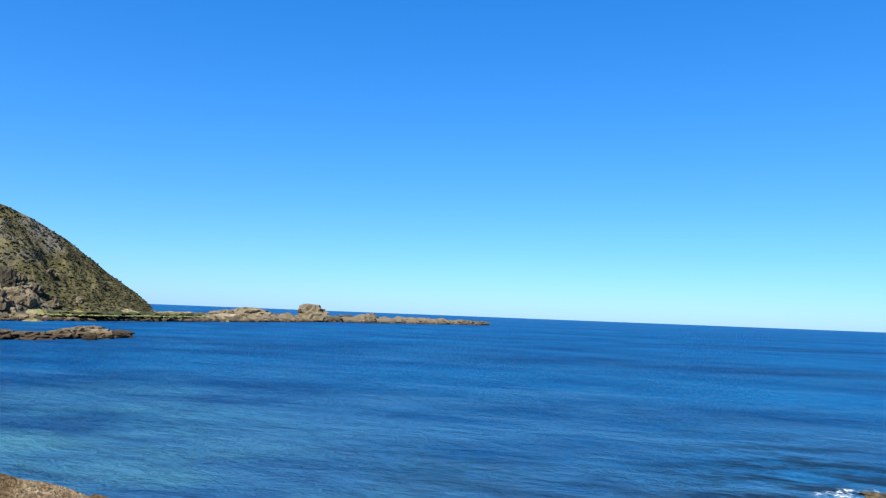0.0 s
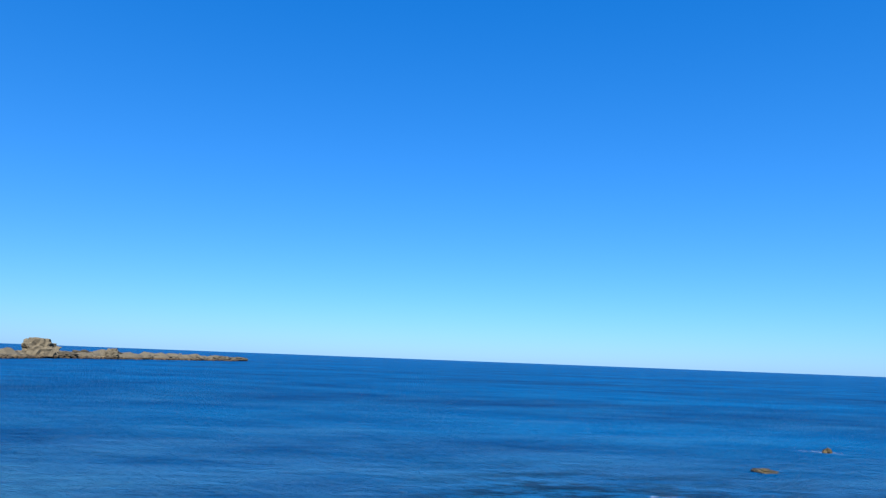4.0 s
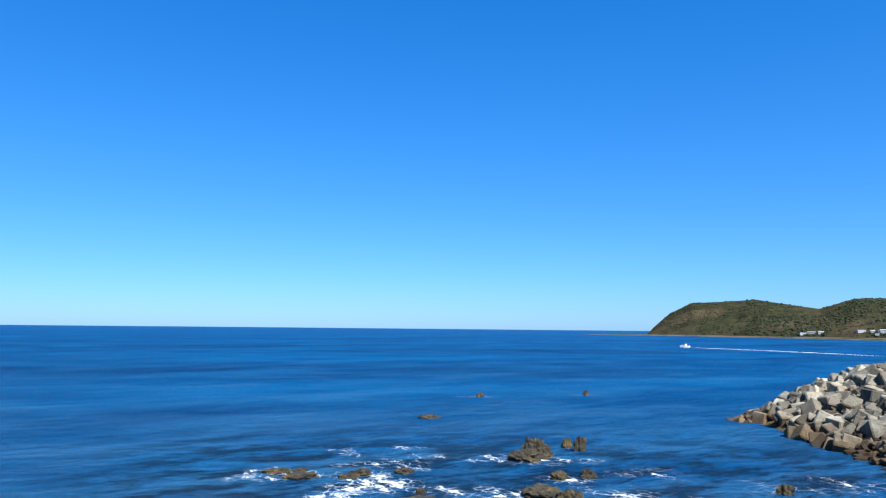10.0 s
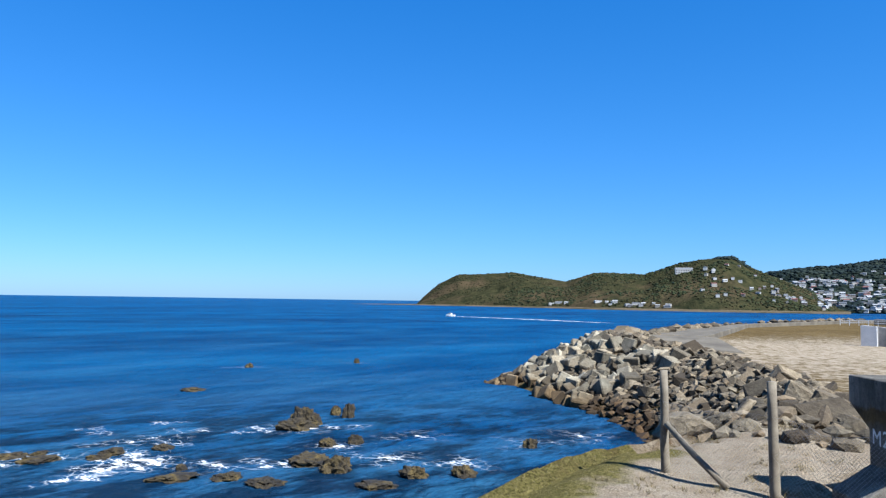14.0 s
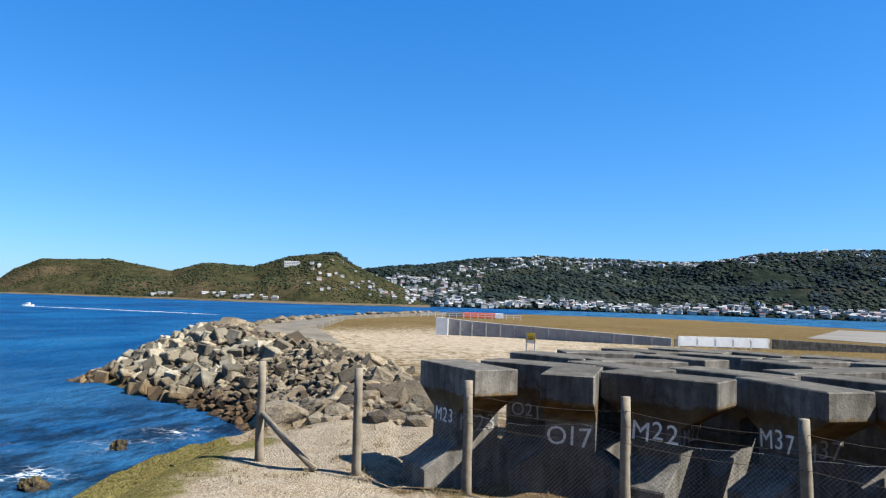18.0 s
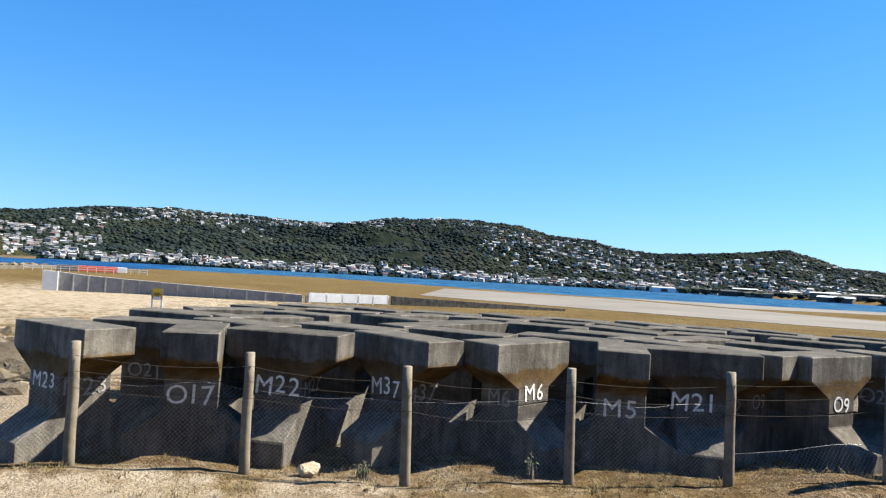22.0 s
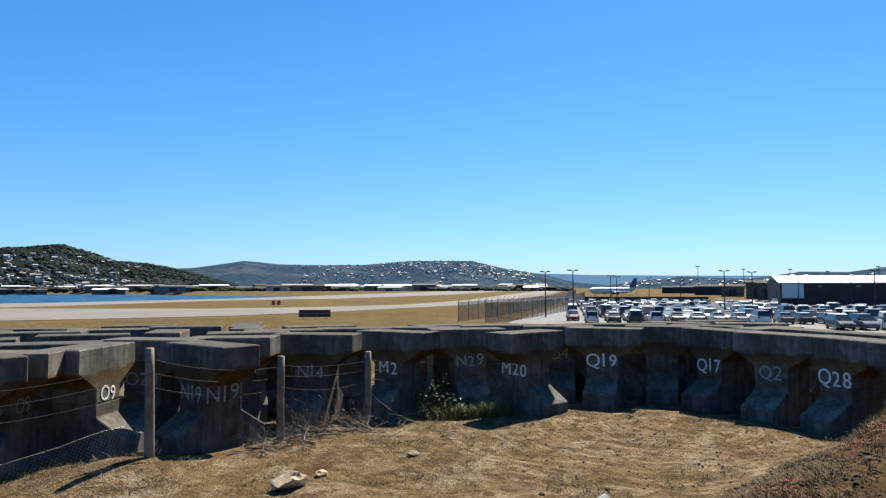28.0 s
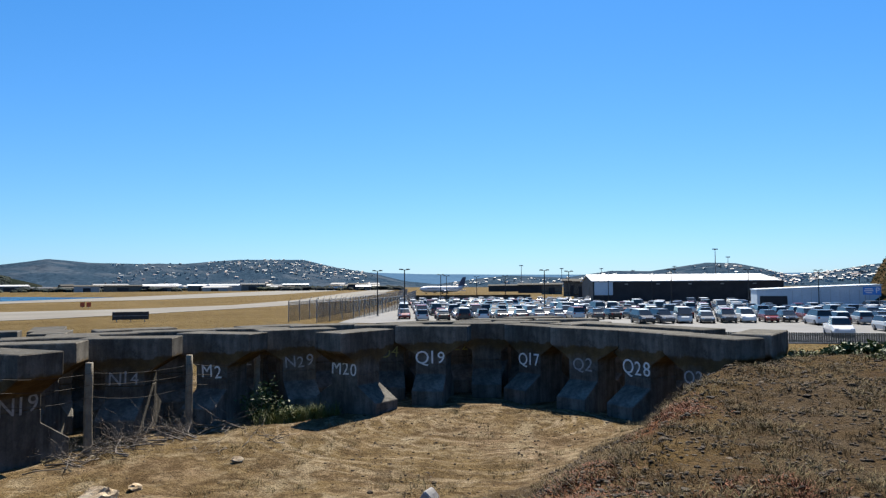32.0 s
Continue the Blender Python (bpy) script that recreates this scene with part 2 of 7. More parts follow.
    c = m.mix(m.math("MULTIPLY", m.math("MULTIPLY", tuft, near), m.math("ADD", m.math("MULTIPLY", bare, 0.85), 0.1)), c, m.mix(fine, (0.021, 0.0125, 0.0060), (0.070, 0.045, 0.0205)))
    clod = m.noise(5.5, 5, 0.72)
    m.color(c).bump(m.math("ADD", m.math("ADD", fine, clod), m.math("MULTIPLY", grit, 0.2)), 1.0, 0.075)
    return m.mat


def hill_material(name, low, high, bare, rock_from=0.62, scale=0.02, relief=0.5):
    m = Nodes(name, 1.0, 0.0, 0.0)
    big = m.noise(scale, 6, 0.65)
    tex = m.noise(scale * 9, 5, 0.7)
    c = m.mix(m.ramp(tex, [(0.36, 0.0), (0.64, 1.0)]), low, high)
    c = m.mix(m.ramp(big, [(rock_from - 0.08, 0.0), (rock_from + 0.05, 0.85)]), c, bare)
    m.color(c).bump(tex, 0.8, 0.12 / scale * relief)
    return m.mat


def concrete_material(name, a, b, stain=0.5, ochre_band=0.0):
    """Weathered concrete: blotches, run marks, pitting, an ochre band below a block's upper bar and a darker tone on
    its flat top.
    """
    m = Nodes(name, 0.95, 0.0, 0.06)
    o = m.obj()
    big, fine = m.noise(1.6, 5, 0.65, o), m.noise(30, 3, 0.6, o)
    run = m.noise(3.4, 4, 0.65, o, stretch=(1.6, 1.6, 0.22))
    c = m.mix(m.ramp(big, [(0.35, 0.0), (0.68, 1.0)]), a, b)
    c = m.mix(m.math("MULTIPLY", m.ramp(run, [(0.44, 0.0), (0.60, 1.0)]), stain), c, (0.036, 0.032, 0.027))
    c = m.mix(m.ramp(m.noise(7, 5, 0.7, o), [(0.56, 0.0), (0.70, 0.55)]), c, (0.030, 0.027, 0.024))
    if ochre_band:
        z = m.n("ShaderNodeSeparateXYZ")
        m.link(o, z.inputs[0])
        up = m.math("ADD", z.outputs[2], m.math("MULTIPLY", m.math("SUBTRACT", m.noise(2.0, 4, 0.6, o), 0.5), 0.5))
        band = m.ramp(m.math("DIVIDE", up, 2.0), [(0.56, 0.0), (0.66, 1.0), (0.74, 1.0), (0.77, 0.0)])
        c = m.mix(m.math("MULTIPLY", band, ochre_band), c, m.mix(m.ramp(big, [(0.4, 0.0), (0.6, 1.0)]), (0.060, 0.034, 0.012), (0.135, 0.082, 0.026)))
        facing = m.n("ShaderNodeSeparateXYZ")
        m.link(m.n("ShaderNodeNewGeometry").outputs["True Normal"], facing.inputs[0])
        top_tone = m.math("MULTIPLY", m.ramp(facing.outputs[2], [(0.86, 0.0), (0.95, 1.0)]), m.ramp(m.noise(2.6, 5, 0.7, o), [(0.36, 0.45), (0.58, 0.95)]))
        c = m.mix(top_tone, c, m.mix(fine, (0.040, 0.037, 0.031), (0.105, 0.099, 0.086)))
    c = m.mix(0.35, c, m.ramp(fine, [(0.3, 0.4), (0.7, 1.0)]), "MULTIPLY")
    c = m.mix(1.0, c, m.ramp(m.random(), [(0.0, 0.70), (1.0, 1.0)]), "MULTIPLY")
    pits = m.ramp(m.voronoi(16, o), [(0.0, 0.0), (0.16, 1.0)])
    m.color(c).bump(m.math("ADD", m.math("ADD", fine, big), m.math("MULTIPLY", pits, 0.6)), 0.45, 0.014)
    return m.mat


def stone_material(name, a, b, c3):
    m = Nodes(name, 0.9, 0.0, 0.25)
    o = m.obj()
    big, fine = m.noise(1.3, 5, 0.65, o), m.noise(9, 5, 0.7, o)
    c = m.mix(m.ramp(big, [(0.35, 0.0), (0.65, 1.0)]), a, b)
    pick = m.math("FRACT", m.math("ADD", m.random(), m.island()))
    c = m.mix(m.ramp(pick, [(0.0, 0.0), (1.0, 0.75)]), c, c3)
    c = m.mix(1.0, c, m.ramp(m.math("FRACT", m.math("MULTIPLY", pick, 7.3)), [(0.0, 0.34), (0.5, 0.92), (1.0, 1.75)]), "MULTIPLY")
    c = m.mix(0.5, c, m.ramp(fine, [(0.34, 0.12), (0.64, 1.0)]), "MULTIPLY")
    place = m.n("ShaderNodeSeparateXYZ")
    m.link(m.pos, place.inputs[0])
    wet = m.ramp(m.math("DIVIDE", m.math("ADD", place.outputs[2], m.math("MULTIPLY", m.noise(0.7, 3, 0.6), 1.6)), 4.0), [(0.38, 1.0), (0.72, 0.0)])
    c = m.mix(m.math("MULTIPLY", wet, 0.85), c, m.mix(1.0, c, (0.40, 0.27, 0.13), "MULTIPLY"))
    m.color(c).bump(fine, 0.9, 0.09)
    return m.mat


def random_paint(name, stops, rough=0.3, by="object", metal=0.0):
    m = Nodes(name, rough, metal)
    v = m.random() if by == "object" else m.island()
    c = m.ramp(v, stops, "CONSTANT")
    dust = m.noise(6, 4, 0.6)
    m.color(m.mix(m.ramp(dust, [(0.4, 0.0), (0.8, 0.18)]), c, (0.35, 0.32, 0.27)))
    return m.mat


def mesh_fence_material(name, scale, open_part, c):
    m = Nodes(name, 0.5, 0.6)
    m.color(c)
    w = m.noise(scale, 2, 0.5)
    m.alpha(m.ramp(w, [(open_part, 0.06), (open_part + 0.12, 0.40)]))
    return m.mat


SEA, GROUND = sea_material(), ground_material()
FOAM, WAKE = foam_material("sea_foam", 0.8, 0.69), foam_material("wake_foam", 0.35, 0.50)
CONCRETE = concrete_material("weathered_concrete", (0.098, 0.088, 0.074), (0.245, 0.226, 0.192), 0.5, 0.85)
PALE_CONCRETE = concrete_material("pale_concrete", (0.151, 0.143, 0.13), (0.202, 0.189, 0.173), 0.2)
LIGHT_CONCRETE = concrete_material("light_concrete", (0.36, 0.35, 0.34), (0.46, 0.45, 0.43), 0.12)
ARMOUR = stone_material("armour_concrete", (0.150, 0.130, 0.092), (0.310, 0.285, 0.215), (0.165, 0.127, 0.078))
RUBBLE = stone_material("rubble_stone", (0.076, 0.061, 0.039), (0.200, 0.168, 0.116), (0.120, 0.085, 0.049))
SEAROCK = Nodes("sea_rock", 0.75, 0.0, 0.4)
rock_grain, rock_spot = SEAROCK.noise(2.2, 6, 0.72), SEAROCK.noise(0.9, 5, 0.65)
rock_tone = SEAROCK.ramp(rock_grain, [(0.34, (0.006, 0.0046, 0.0026)), (0.52, (0.023, 0.0165, 0.0075)), (0.68, (0.060, 0.044, 0.019))])
rock_tone = SEAROCK.mix(SEAROCK.ramp(rock_spot, [(0.46, 0.0), (0.60, 0.75)]), rock_tone, SEAROCK.ramp(rock_grain, [(0.35, (0.030, 0.021, 0.0045)), (0.65, (0.125, 0.086, 0.022))]))
SEAROCK.color(rock_tone).bump(rock_grain, 1.0, 0.35)
SEAROCK = SEAROCK.mat
REEF = stone_material("reef_rock", (0.0612, 0.0459, 0.0253), (0.127, 0.0988, 0.0564), (0.0834, 0.0612, 0.033))
WHITE_STONE = mottled("pale_limestone", (0.28, 0.20, 0.115), (0.56, 0.47, 0.34), 3.5, 24, 0.9, 0.6, 0.04)
WOOD = mottled("weathered_timber", (0.14, 0.117, 0.0851), (0.211, 0.181, 0.134), 6, 60, 0.9, 0.4, 0.006)
TWIG = mottled("dead_wood", (0.075, 0.058, 0.044), (0.20, 0.17, 0.14), 8, 60, 0.95, 0.3, 0.004)
WIRE = plain("galvanised_wire", (0.275, 0.275, 0.267), 0.5, 0.7)
RUSTY_WIRE = plain("rusty_wire", (0.022, 0.016, 0.011), 0.9, 0.0)
WHITE_PAINT = mottled("white_brush_paint", (0.62, 0.62, 0.59), (0.86, 0.86, 0.82), 12, 60, 0.8, 0.2, 0.003, by="obj")
FADED_PAINT = mottled("faded_brush_paint", (0.23, 0.23, 0.225), (0.36, 0.36, 0.35), 12, 60, 0.85, 0.2, 0.003, by="obj")
YELLOW_PAINT = plain("yellow_brush_paint", (0.219, 0.203, 0.0607), 0.8)
APRON = mottled("worn_apron_concrete", (0.077, 0.0648, 0.047), (0.138, 0.118, 0.0859), 0.35, 3.0, 0.95, 0.4, 0.08)
TARMAC = mottled("pale_tarmac", (0.109, 0.0972, 0.0784), (0.149, 0.136, 0.113), 0.06, 1.2, 0.95, 0.1, 0.01)
ASPHALT = mottled("car_park_asphalt", (0.0988, 0.0988, 0.0988), (0.134, 0.131, 0.129), 0.15, 3, 0.9, 0.1, 0.01)
LEAF = mottled("green_leaf", (0.0241, 0.0517, 0.0124), (0.0757, 0.11, 0.0241), 3, 30, 0.6, 0.2, 0.01)
DRY_GRASS = mottled("dry_grass_blades", (0.107, 0.0778, 0.0292), (0.204, 0.16, 0.0729), 2, 20, 0.9, 0.1, 0.003)
WEED = mottled("yellow_green_weed", (0.0517, 0.0723, 0.0138), (0.138, 0.138, 0.0344), 3, 30, 0.7, 0.2, 0.01)
BANK_GRASS = mottled("bank_grass_blades", (0.046, 0.030, 0.009), (0.125, 0.080, 0.026), 2, 20, 0.9, 0.1, 0.003)
BUSH_OLIVE = Nodes("olive_scrub", 0.95, 0, 0.1)
BUSH_OLIVE.color(BUSH_OLIVE.ramp(BUSH_OLIVE.island(), [(0.0, (0.013, 0.016, 0.0075)), (0.5, (0.030, 0.029, 0.0125)), (1.0, (0.055, 0.047, 0.021))]))
BUSH_OLIVE.bump(BUSH_OLIVE.noise(0.8, 4, 0.7), 0.8, 0.6)
BUSH_OLIVE = BUSH_OLIVE.mat
# Dark bush greens with a bluish tint painted in for haze.
BUSH_DARK = Nodes("dark_bush", 0.95, 0, 0.1)
BUSH_DARK.color(BUSH_DARK.mix(BUSH_DARK.ramp(BUSH_DARK.noise(0.008, 4, 0.6), [(0.42, 0.0), (0.60, 1.0)]), BUSH_DARK.ramp(BUSH_DARK.island(), [(0.0, (0.006, 0.012, 0.014)), (1.0, (0.016, 0.025, 0.023))]), BUSH_DARK.ramp(BUSH_DARK.island(), [(0.0, (0.011, 0.018, 0.014)), (1.0, (0.033, 0.040, 0.025))])))
BUSH_DARK.bump(BUSH_DARK.noise(0.25, 4, 0.7), 0.8, 2.0)
BUSH_DARK = BUSH_DARK.mat
CAPE_BUSH = Nodes("cape_bush", 0.95, 0, 0.1)
CAPE_BUSH.color(CAPE_BUSH.ramp(CAPE_BUSH.island(), [(0.0, (0.012, 0.019, 0.009)), (1.0, (0.035, 0.041, 0.017))])).bump(CAPE_BUSH.noise(0.3, 4, 0.7), 0.8, 2.0)
CAPE_BUSH = CAPE_BUSH.mat
HEADLAND = hill_material("headland_scrub", (0.0392, 0.034, 0.0144), (0.0851, 0.0706, 0.034), (0.13, 0.114, 0.098), 0.60, 0.022)
CAPE = hill_material("cape_scrub", (0.014, 0.0165, 0.0085), (0.041, 0.038, 0.0175), (0.058, 0.042, 0.0240), 0.56, 0.010)
# Slightly bluish greens: distance haze is in this hill's colour too.
TOWN_HILL = hill_material("town_hill_bush", (0.00557, 0.00996, 0.00842), (0.0177, 0.0216, 0.0155), (0.0279, 0.0271, 0.022), 0.62, 0.006)
# Bush of the far hills, with blue air haze mixed into its colour.
FAR_HILL_HAZE = hill_material("far_hill_bush", (0.012, 0.026, 0.043), (0.034, 0.056, 0.080), (0.055, 0.070, 0.088), 0.57, 0.009, 0.5)
SILVER_PAINT = plain("silver_car_paint", (0.446, 0.454, 0.462), 0.25)
# Mountain colour is mostly painted haze blue.
MOUNTAIN_HAZE = hill_material("distant_mountain", (0.0405, 0.0851, 0.142), (0.0535, 0.104, 0.166), (0.0607, 0.109, 0.17), 0.62, 0.003, 0.1)
SHORE = hill_material("shore_gravel", (0.0674, 0.0532, 0.0356), (0.103, 0.0834, 0.0553), (0.0316, 0.0296, 0.0139), 0.55, 0.03, 0.1)
CLIFF = hill_material("clay_cliff", (0.0135, 0.0115, 0.0062), (0.0430, 0.0305, 0.0160), (0.072, 0.0495, 0.0275), 0.52, 0.13, 0.6)
GRAVEL = stone_material("loose_gravel", (0.030, 0.020, 0.012), (0.100, 0.076, 0.052), (0.045, 0.028, 0.015))
HOUSE_WALL = random_paint("house_wall_paint", [(0.0, (0.341, 0.337, 0.318)), (0.45, (0.282, 0.259, 0.219)), (0.6, (0.191, 0.182, 0.164)), (0.75, (0.364, 0.364, 0.355)), (0.9, (0.164, 0.136, 0.113))], 0.7, "island")
HOUSE_ROOF = random_paint("house_roof_paint", [(0.0, (0.144, 0.144, 0.149)), (0.3, (0.271, 0.271, 0.271)), (0.5, (0.131, 0.0437, 0.0306)), (0.6, (0.07, 0.0744, 0.0834)), (0.8, (0.328, 0.328, 0.324))], 0.6, "island")
HOUSE_WALL_ONE = random_paint("shore_house_wall", [(0.0, (0.301, 0.296, 0.281)), (0.45, (0.249, 0.228, 0.193)), (0.6, (0.168, 0.16, 0.144)), (0.75, (0.321, 0.321, 0.313))], 0.7)
HOUSE_ROOF_ONE = random_paint("shore_house_roof", [(0.0, (0.127, 0.127, 0.131)), (0.3, (0.239, 0.239, 0.239)), (0.55, (0.0923, 0.0385, 0.027)), (0.62, (0.0616, 0.0654, 0.0731)), (0.8, (0.288, 0.288, 0.285))], 0.6)
WINDOW = plain("dark_window_glass", (0.0162, 0.0203, 0.0243), 0.1)
CAR_PAINT = random_paint("car_paint", [(0.0, (0.66, 0.66, 0.65)), (0.22, (0.35, 0.355, 0.36)), (0.36, (0.58, 0.58, 0.56)), (0.44, (0.010, 0.011, 0.013)), (0.62, (0.015, 0.026, 0.062)), (0.72, (0.075, 0.078, 0.080)), (0.84, (0.150, 0.009, 0.010)), (0.91, (0.020, 0.021, 0.023))], 0.22)
FAR_CAR_PAINT = random_paint("far_car_paint", [(0.0, (0.66, 0.66, 0.65)), (0.22, (0.35, 0.355, 0.36)), (0.36, (0.58, 0.58, 0.56)), (0.44, (0.010, 0.011, 0.013)), (0.62, (0.015, 0.026, 0.062)), (0.72, (0.075, 0.078, 0.080)), (0.84, (0.150, 0.009, 0.010)), (0.91, (0.020, 0.021, 0.023))], 0.22, "island")
CAR_GLASS = plain("car_glass", (0.0162, 0.0194, 0.0227), 0.12)
TYRE = plain("tyre_rubber", (0.0146, 0.0146, 0.0146), 0.85)
RIM = plain("alloy_rim", (0.34, 0.348, 0.356), 0.3, 0.9)
HEADLAMP = plain("headlamp_lens", (0.608, 0.624, 0.632), 0.08)
TAILLAMP = plain("tail_lamp_lens", (0.243, 0.00648, 0.00648), 0.15)
DARK_METAL = plain("dark_painted_steel", (0.0146, 0.0154, 0.017), 0.5, 0.3)
GREY_METAL = plain("grey_painted_steel", (0.243, 0.251, 0.259), 0.5, 0.5)
WHITE_METAL = mottled("white_painted_metal", (0.567, 0.575, 0.575), (0.664, 0.664, 0.656), 1.5, 20, 0.5, 0.1, 0.003)
DARK_CLADDING = mottled("dark_cladding", (0.0146, 0.0154, 0.0186), (0.0259, 0.0267, 0.0308), 0.4, 6, 0.6, 0.1, 0.005)
BLUE_CLADDING = mottled("pale_blue_cladding", (0.44, 0.54, 0.62), (0.53, 0.61, 0.67), 0.4, 6, 0.6, 0.1, 0.005)
SIGN_BLUE = plain("blue_sign_paint", (0.0162, 0.154, 0.47), 0.5)
SIGN_YELLOW = plain("yellow_sign_paint", (0.583, 0.373, 0.0162), 0.5)
SIGN_BLACK = plain("black_sign_paint", (0.0122, 0.0122, 0.013), 0.5)
ORANGE = plain("orange_red_paint", (0.502, 0.081, 0.0284), 0.6)
NAVY = plain("navy_aircraft_paint", (0.00972, 0.0243, 0.0689), 0.35)
CHAIN_FAR = mesh_fence_material("security_mesh", 9.0, 0.34, (0.105, 0.109, 0.105))


# ---- mesh writing ----
class Solid:
    """Collects vertices and faces, then becomes one mesh."""

    def __init__(self):
        self.v, self.f = [], []

    def add(self, verts, faces, m=None):
        k = len(self.v)
        self.v.extend([tuple(m @ Vector(p)) for p in verts] if m else [tuple(p) for p in verts])
        self.f.extend([tuple(i + k for i in f) for f in faces])
        return self

    def box(self, c, s, m=None):
        x, y, z = (q / 2 for q in s)
        pts = [(c[0] + a * x, c[1] + b * y, c[2] + d * z) for a in (-1, 1) for b in (-1, 1) for d in (-1, 1)]
        return self.add(pts, [(0, 1, 3, 2), (4, 6, 7, 5), (0, 4, 5, 1), (2, 3, 7, 6), (0, 2, 6, 4), (1, 5, 7, 3)], m)

    def prism(self, poly, lo, hi, axis="y", m=None):
        """The polygon (two coordinates) drawn out along the axis from lo to hi."""
        n = len(poly)
        put = {"y": lambda p, q: (p[0], q, p[1]), "x": lambda p, q: (q, p[0], p[1]), "z": lambda p, q: (p[0], p[1], q)}[axis]
        pts = [put(p, lo) for p in poly] + [put(p, hi) for p in poly]
        return self.add(pts, [tuple(range(n))[::-1], tuple(range(n, 2 * n))] + [(i, (i + 1) % n, n + (i + 1) % n, n + i) for i in range(n)], m)

    def tube(self, path, radii, n=6, m=None):
        """A tapered round bar along the path."""
        k, pts = len(path), []
        for i, p in enumerate(path):
            p = Vector(p)
            d = (Vector(path[min(i + 1, k - 1)]) - Vector(path[max(i - 1, 0)])).normalized()
            a = d.cross(Vector((0, 0, 1)) if abs(d.z) < 0.9 else Vector((1, 0, 0))).normalized()
            b = d.cross(a)
            r = radii[i] if hasattr(radii, "__len__") else radii
            pts += [p + a * r * math.cos(j * math.tau / n) + b * r * math.sin(j * math.tau / n) for j in range(n)]
        faces = [(i * n + j, i * n + (j + 1) % n, (i + 1) * n + (j + 1) % n, (i + 1) * n + j) for i in range(k - 1) for j in range(n)]
        return self.add(pts, faces + [tuple(range(n))[::-1], tuple(range((k - 1) * n, k * n))], m)

    def mesh(self, name, mat, smooth=False, bevel=0.0):
        me = bpy.data.meshes.new(name)
        me.from_pydata(self.v, [], self.f)
        bm = bmesh.new()
        bm.from_mesh(me)
        bmesh.ops.recalc_face_normals(bm, faces=bm.faces)
        if bevel:
            bmesh.ops.bevel(bm, geom=bm.edges[:], offset=bevel, segments=1, affect="EDGES", clamp_overlap=True)
        bm.to_mesh(me)
        bm.free()
        me.materials.append(mat)
        if smooth:
            me.polygons.foreach_set("use_smooth", [True] * len(me.polygons))
        return me


def raw_mesh(name, v, f, mat, smooth=False):
    """A large mesh from arrays of vertices and faces, all faces of one size."""
    me = bpy.data.meshes.new(name)
    v, f = np.asarray(v, dtype=np.float32), np.asarray(f, dtype=np.int32)
    me.vertices.add(len(v))
    me.vertices.foreach_set("co", v.ravel())
    me.loops.add(f.size)
    me.loops.foreach_set("vertex_index", f.ravel())
    me.polygons.add(len(f))
    me.polygons.foreach_set("loop_start", np.arange(0, f.size, f.shape[1], dtype=np.int32))
    me.polygons.foreach_set("use_smooth", np.full(len(f), smooth))
    me.update(calc_edges=True)
    me.materials.append(mat)
    return me


def part(name, what, mat, parent, label="", bevel=0.0, smooth=False):
    """One mesh object under a thing or under a part; what: a Solid or a mesh to share."""
    me = what.mesh(name, mat, smooth, bevel) if isinstance(what, Solid) else what
    ob = new(name, me)
    ob.parent = parent
    return tagged(ob, label)


def thing(name, m, label, category, group="", kind=""):
    """An Empty at a thing's base, for its parts."""
    ob = tagged(new(name), label, category, group, kind)
    ob.empty_display_size = 0.2
    ob.matrix_world = m
    return ob


def whole(name, what, mat, m, label, category, group="", kind="", bevel=0.0, smooth=False):
    """A thing of one mesh."""
    me = what.mesh(name, mat, smooth, bevel) if isinstance(what, Solid) else what
    ob = tagged(new(name, me), label, category, group, kind)
    ob.matrix_world = m
    return ob


def smooth_step(a, b, x):
    t = np.clip((x - a) / (b - a), 0, 1)
    return t * t * (3 - 2 * t)


def wave_noise(x, y, seed, size, octaves=4):
    """Smooth random relief from -1 to 1, of the given size in metres."""
    rng = np.random.RandomState(seed)
    out, amp, total = np.zeros_like(x, dtype=float), 1.0, 0.0
    for o in range(octaves):
        for k in range(4):
            a, ph = rng.uniform(0, math.tau), rng.uniform(0, math.tau)
            w = math.tau / (size / 2 ** o) * rng.uniform(0.7, 1.3)
            out += amp * np.sin((x * math.cos(a) + y * math.sin(a)) * w + ph + 1.3 * np.sin((y * math.cos(a) - x * math.sin(a)) * w * 0.7 + ph * 2))
        total += amp * 4
        amp *= 0.55
    return out / total * 2


def ball(seed, rough=0.35, flat=1.0, cuts=0, sub=2):
    """An uneven lump, for stones and clumps: vertices and triangles."""
    rng = random.Random(seed)
    bm = bmesh.new()
    bmesh.ops.create_icosphere(bm, subdivisions=sub, radius=1.0)
    off = Vector((rng.uniform(-50, 50), rng.uniform(-50, 50), rng.uniform(-50, 50)))
    planes = [(Vector((rng.gauss(0, 1), rng.gauss(0, 1), rng.gauss(0, 1))).normalized(), rng.uniform(0.55, 0.85)) for _ in range(cuts)]
    for v in bm.verts:
        p = v.co.copy()
        p *= 1 + rough * noise.fractal(p * 1.4 + off, 1.0, 2.0, 4)
        for n, d in planes:
            over = p.dot(n) - d
            if over > 0:
                p -= n * over
        p.z *= flat
        v.co = p
    v = np.array([tuple(q.co) for q in bm.verts])
    f = np.array([[q.index for q in t.verts] for t in bm.faces])
    bm.free()
    return v, f


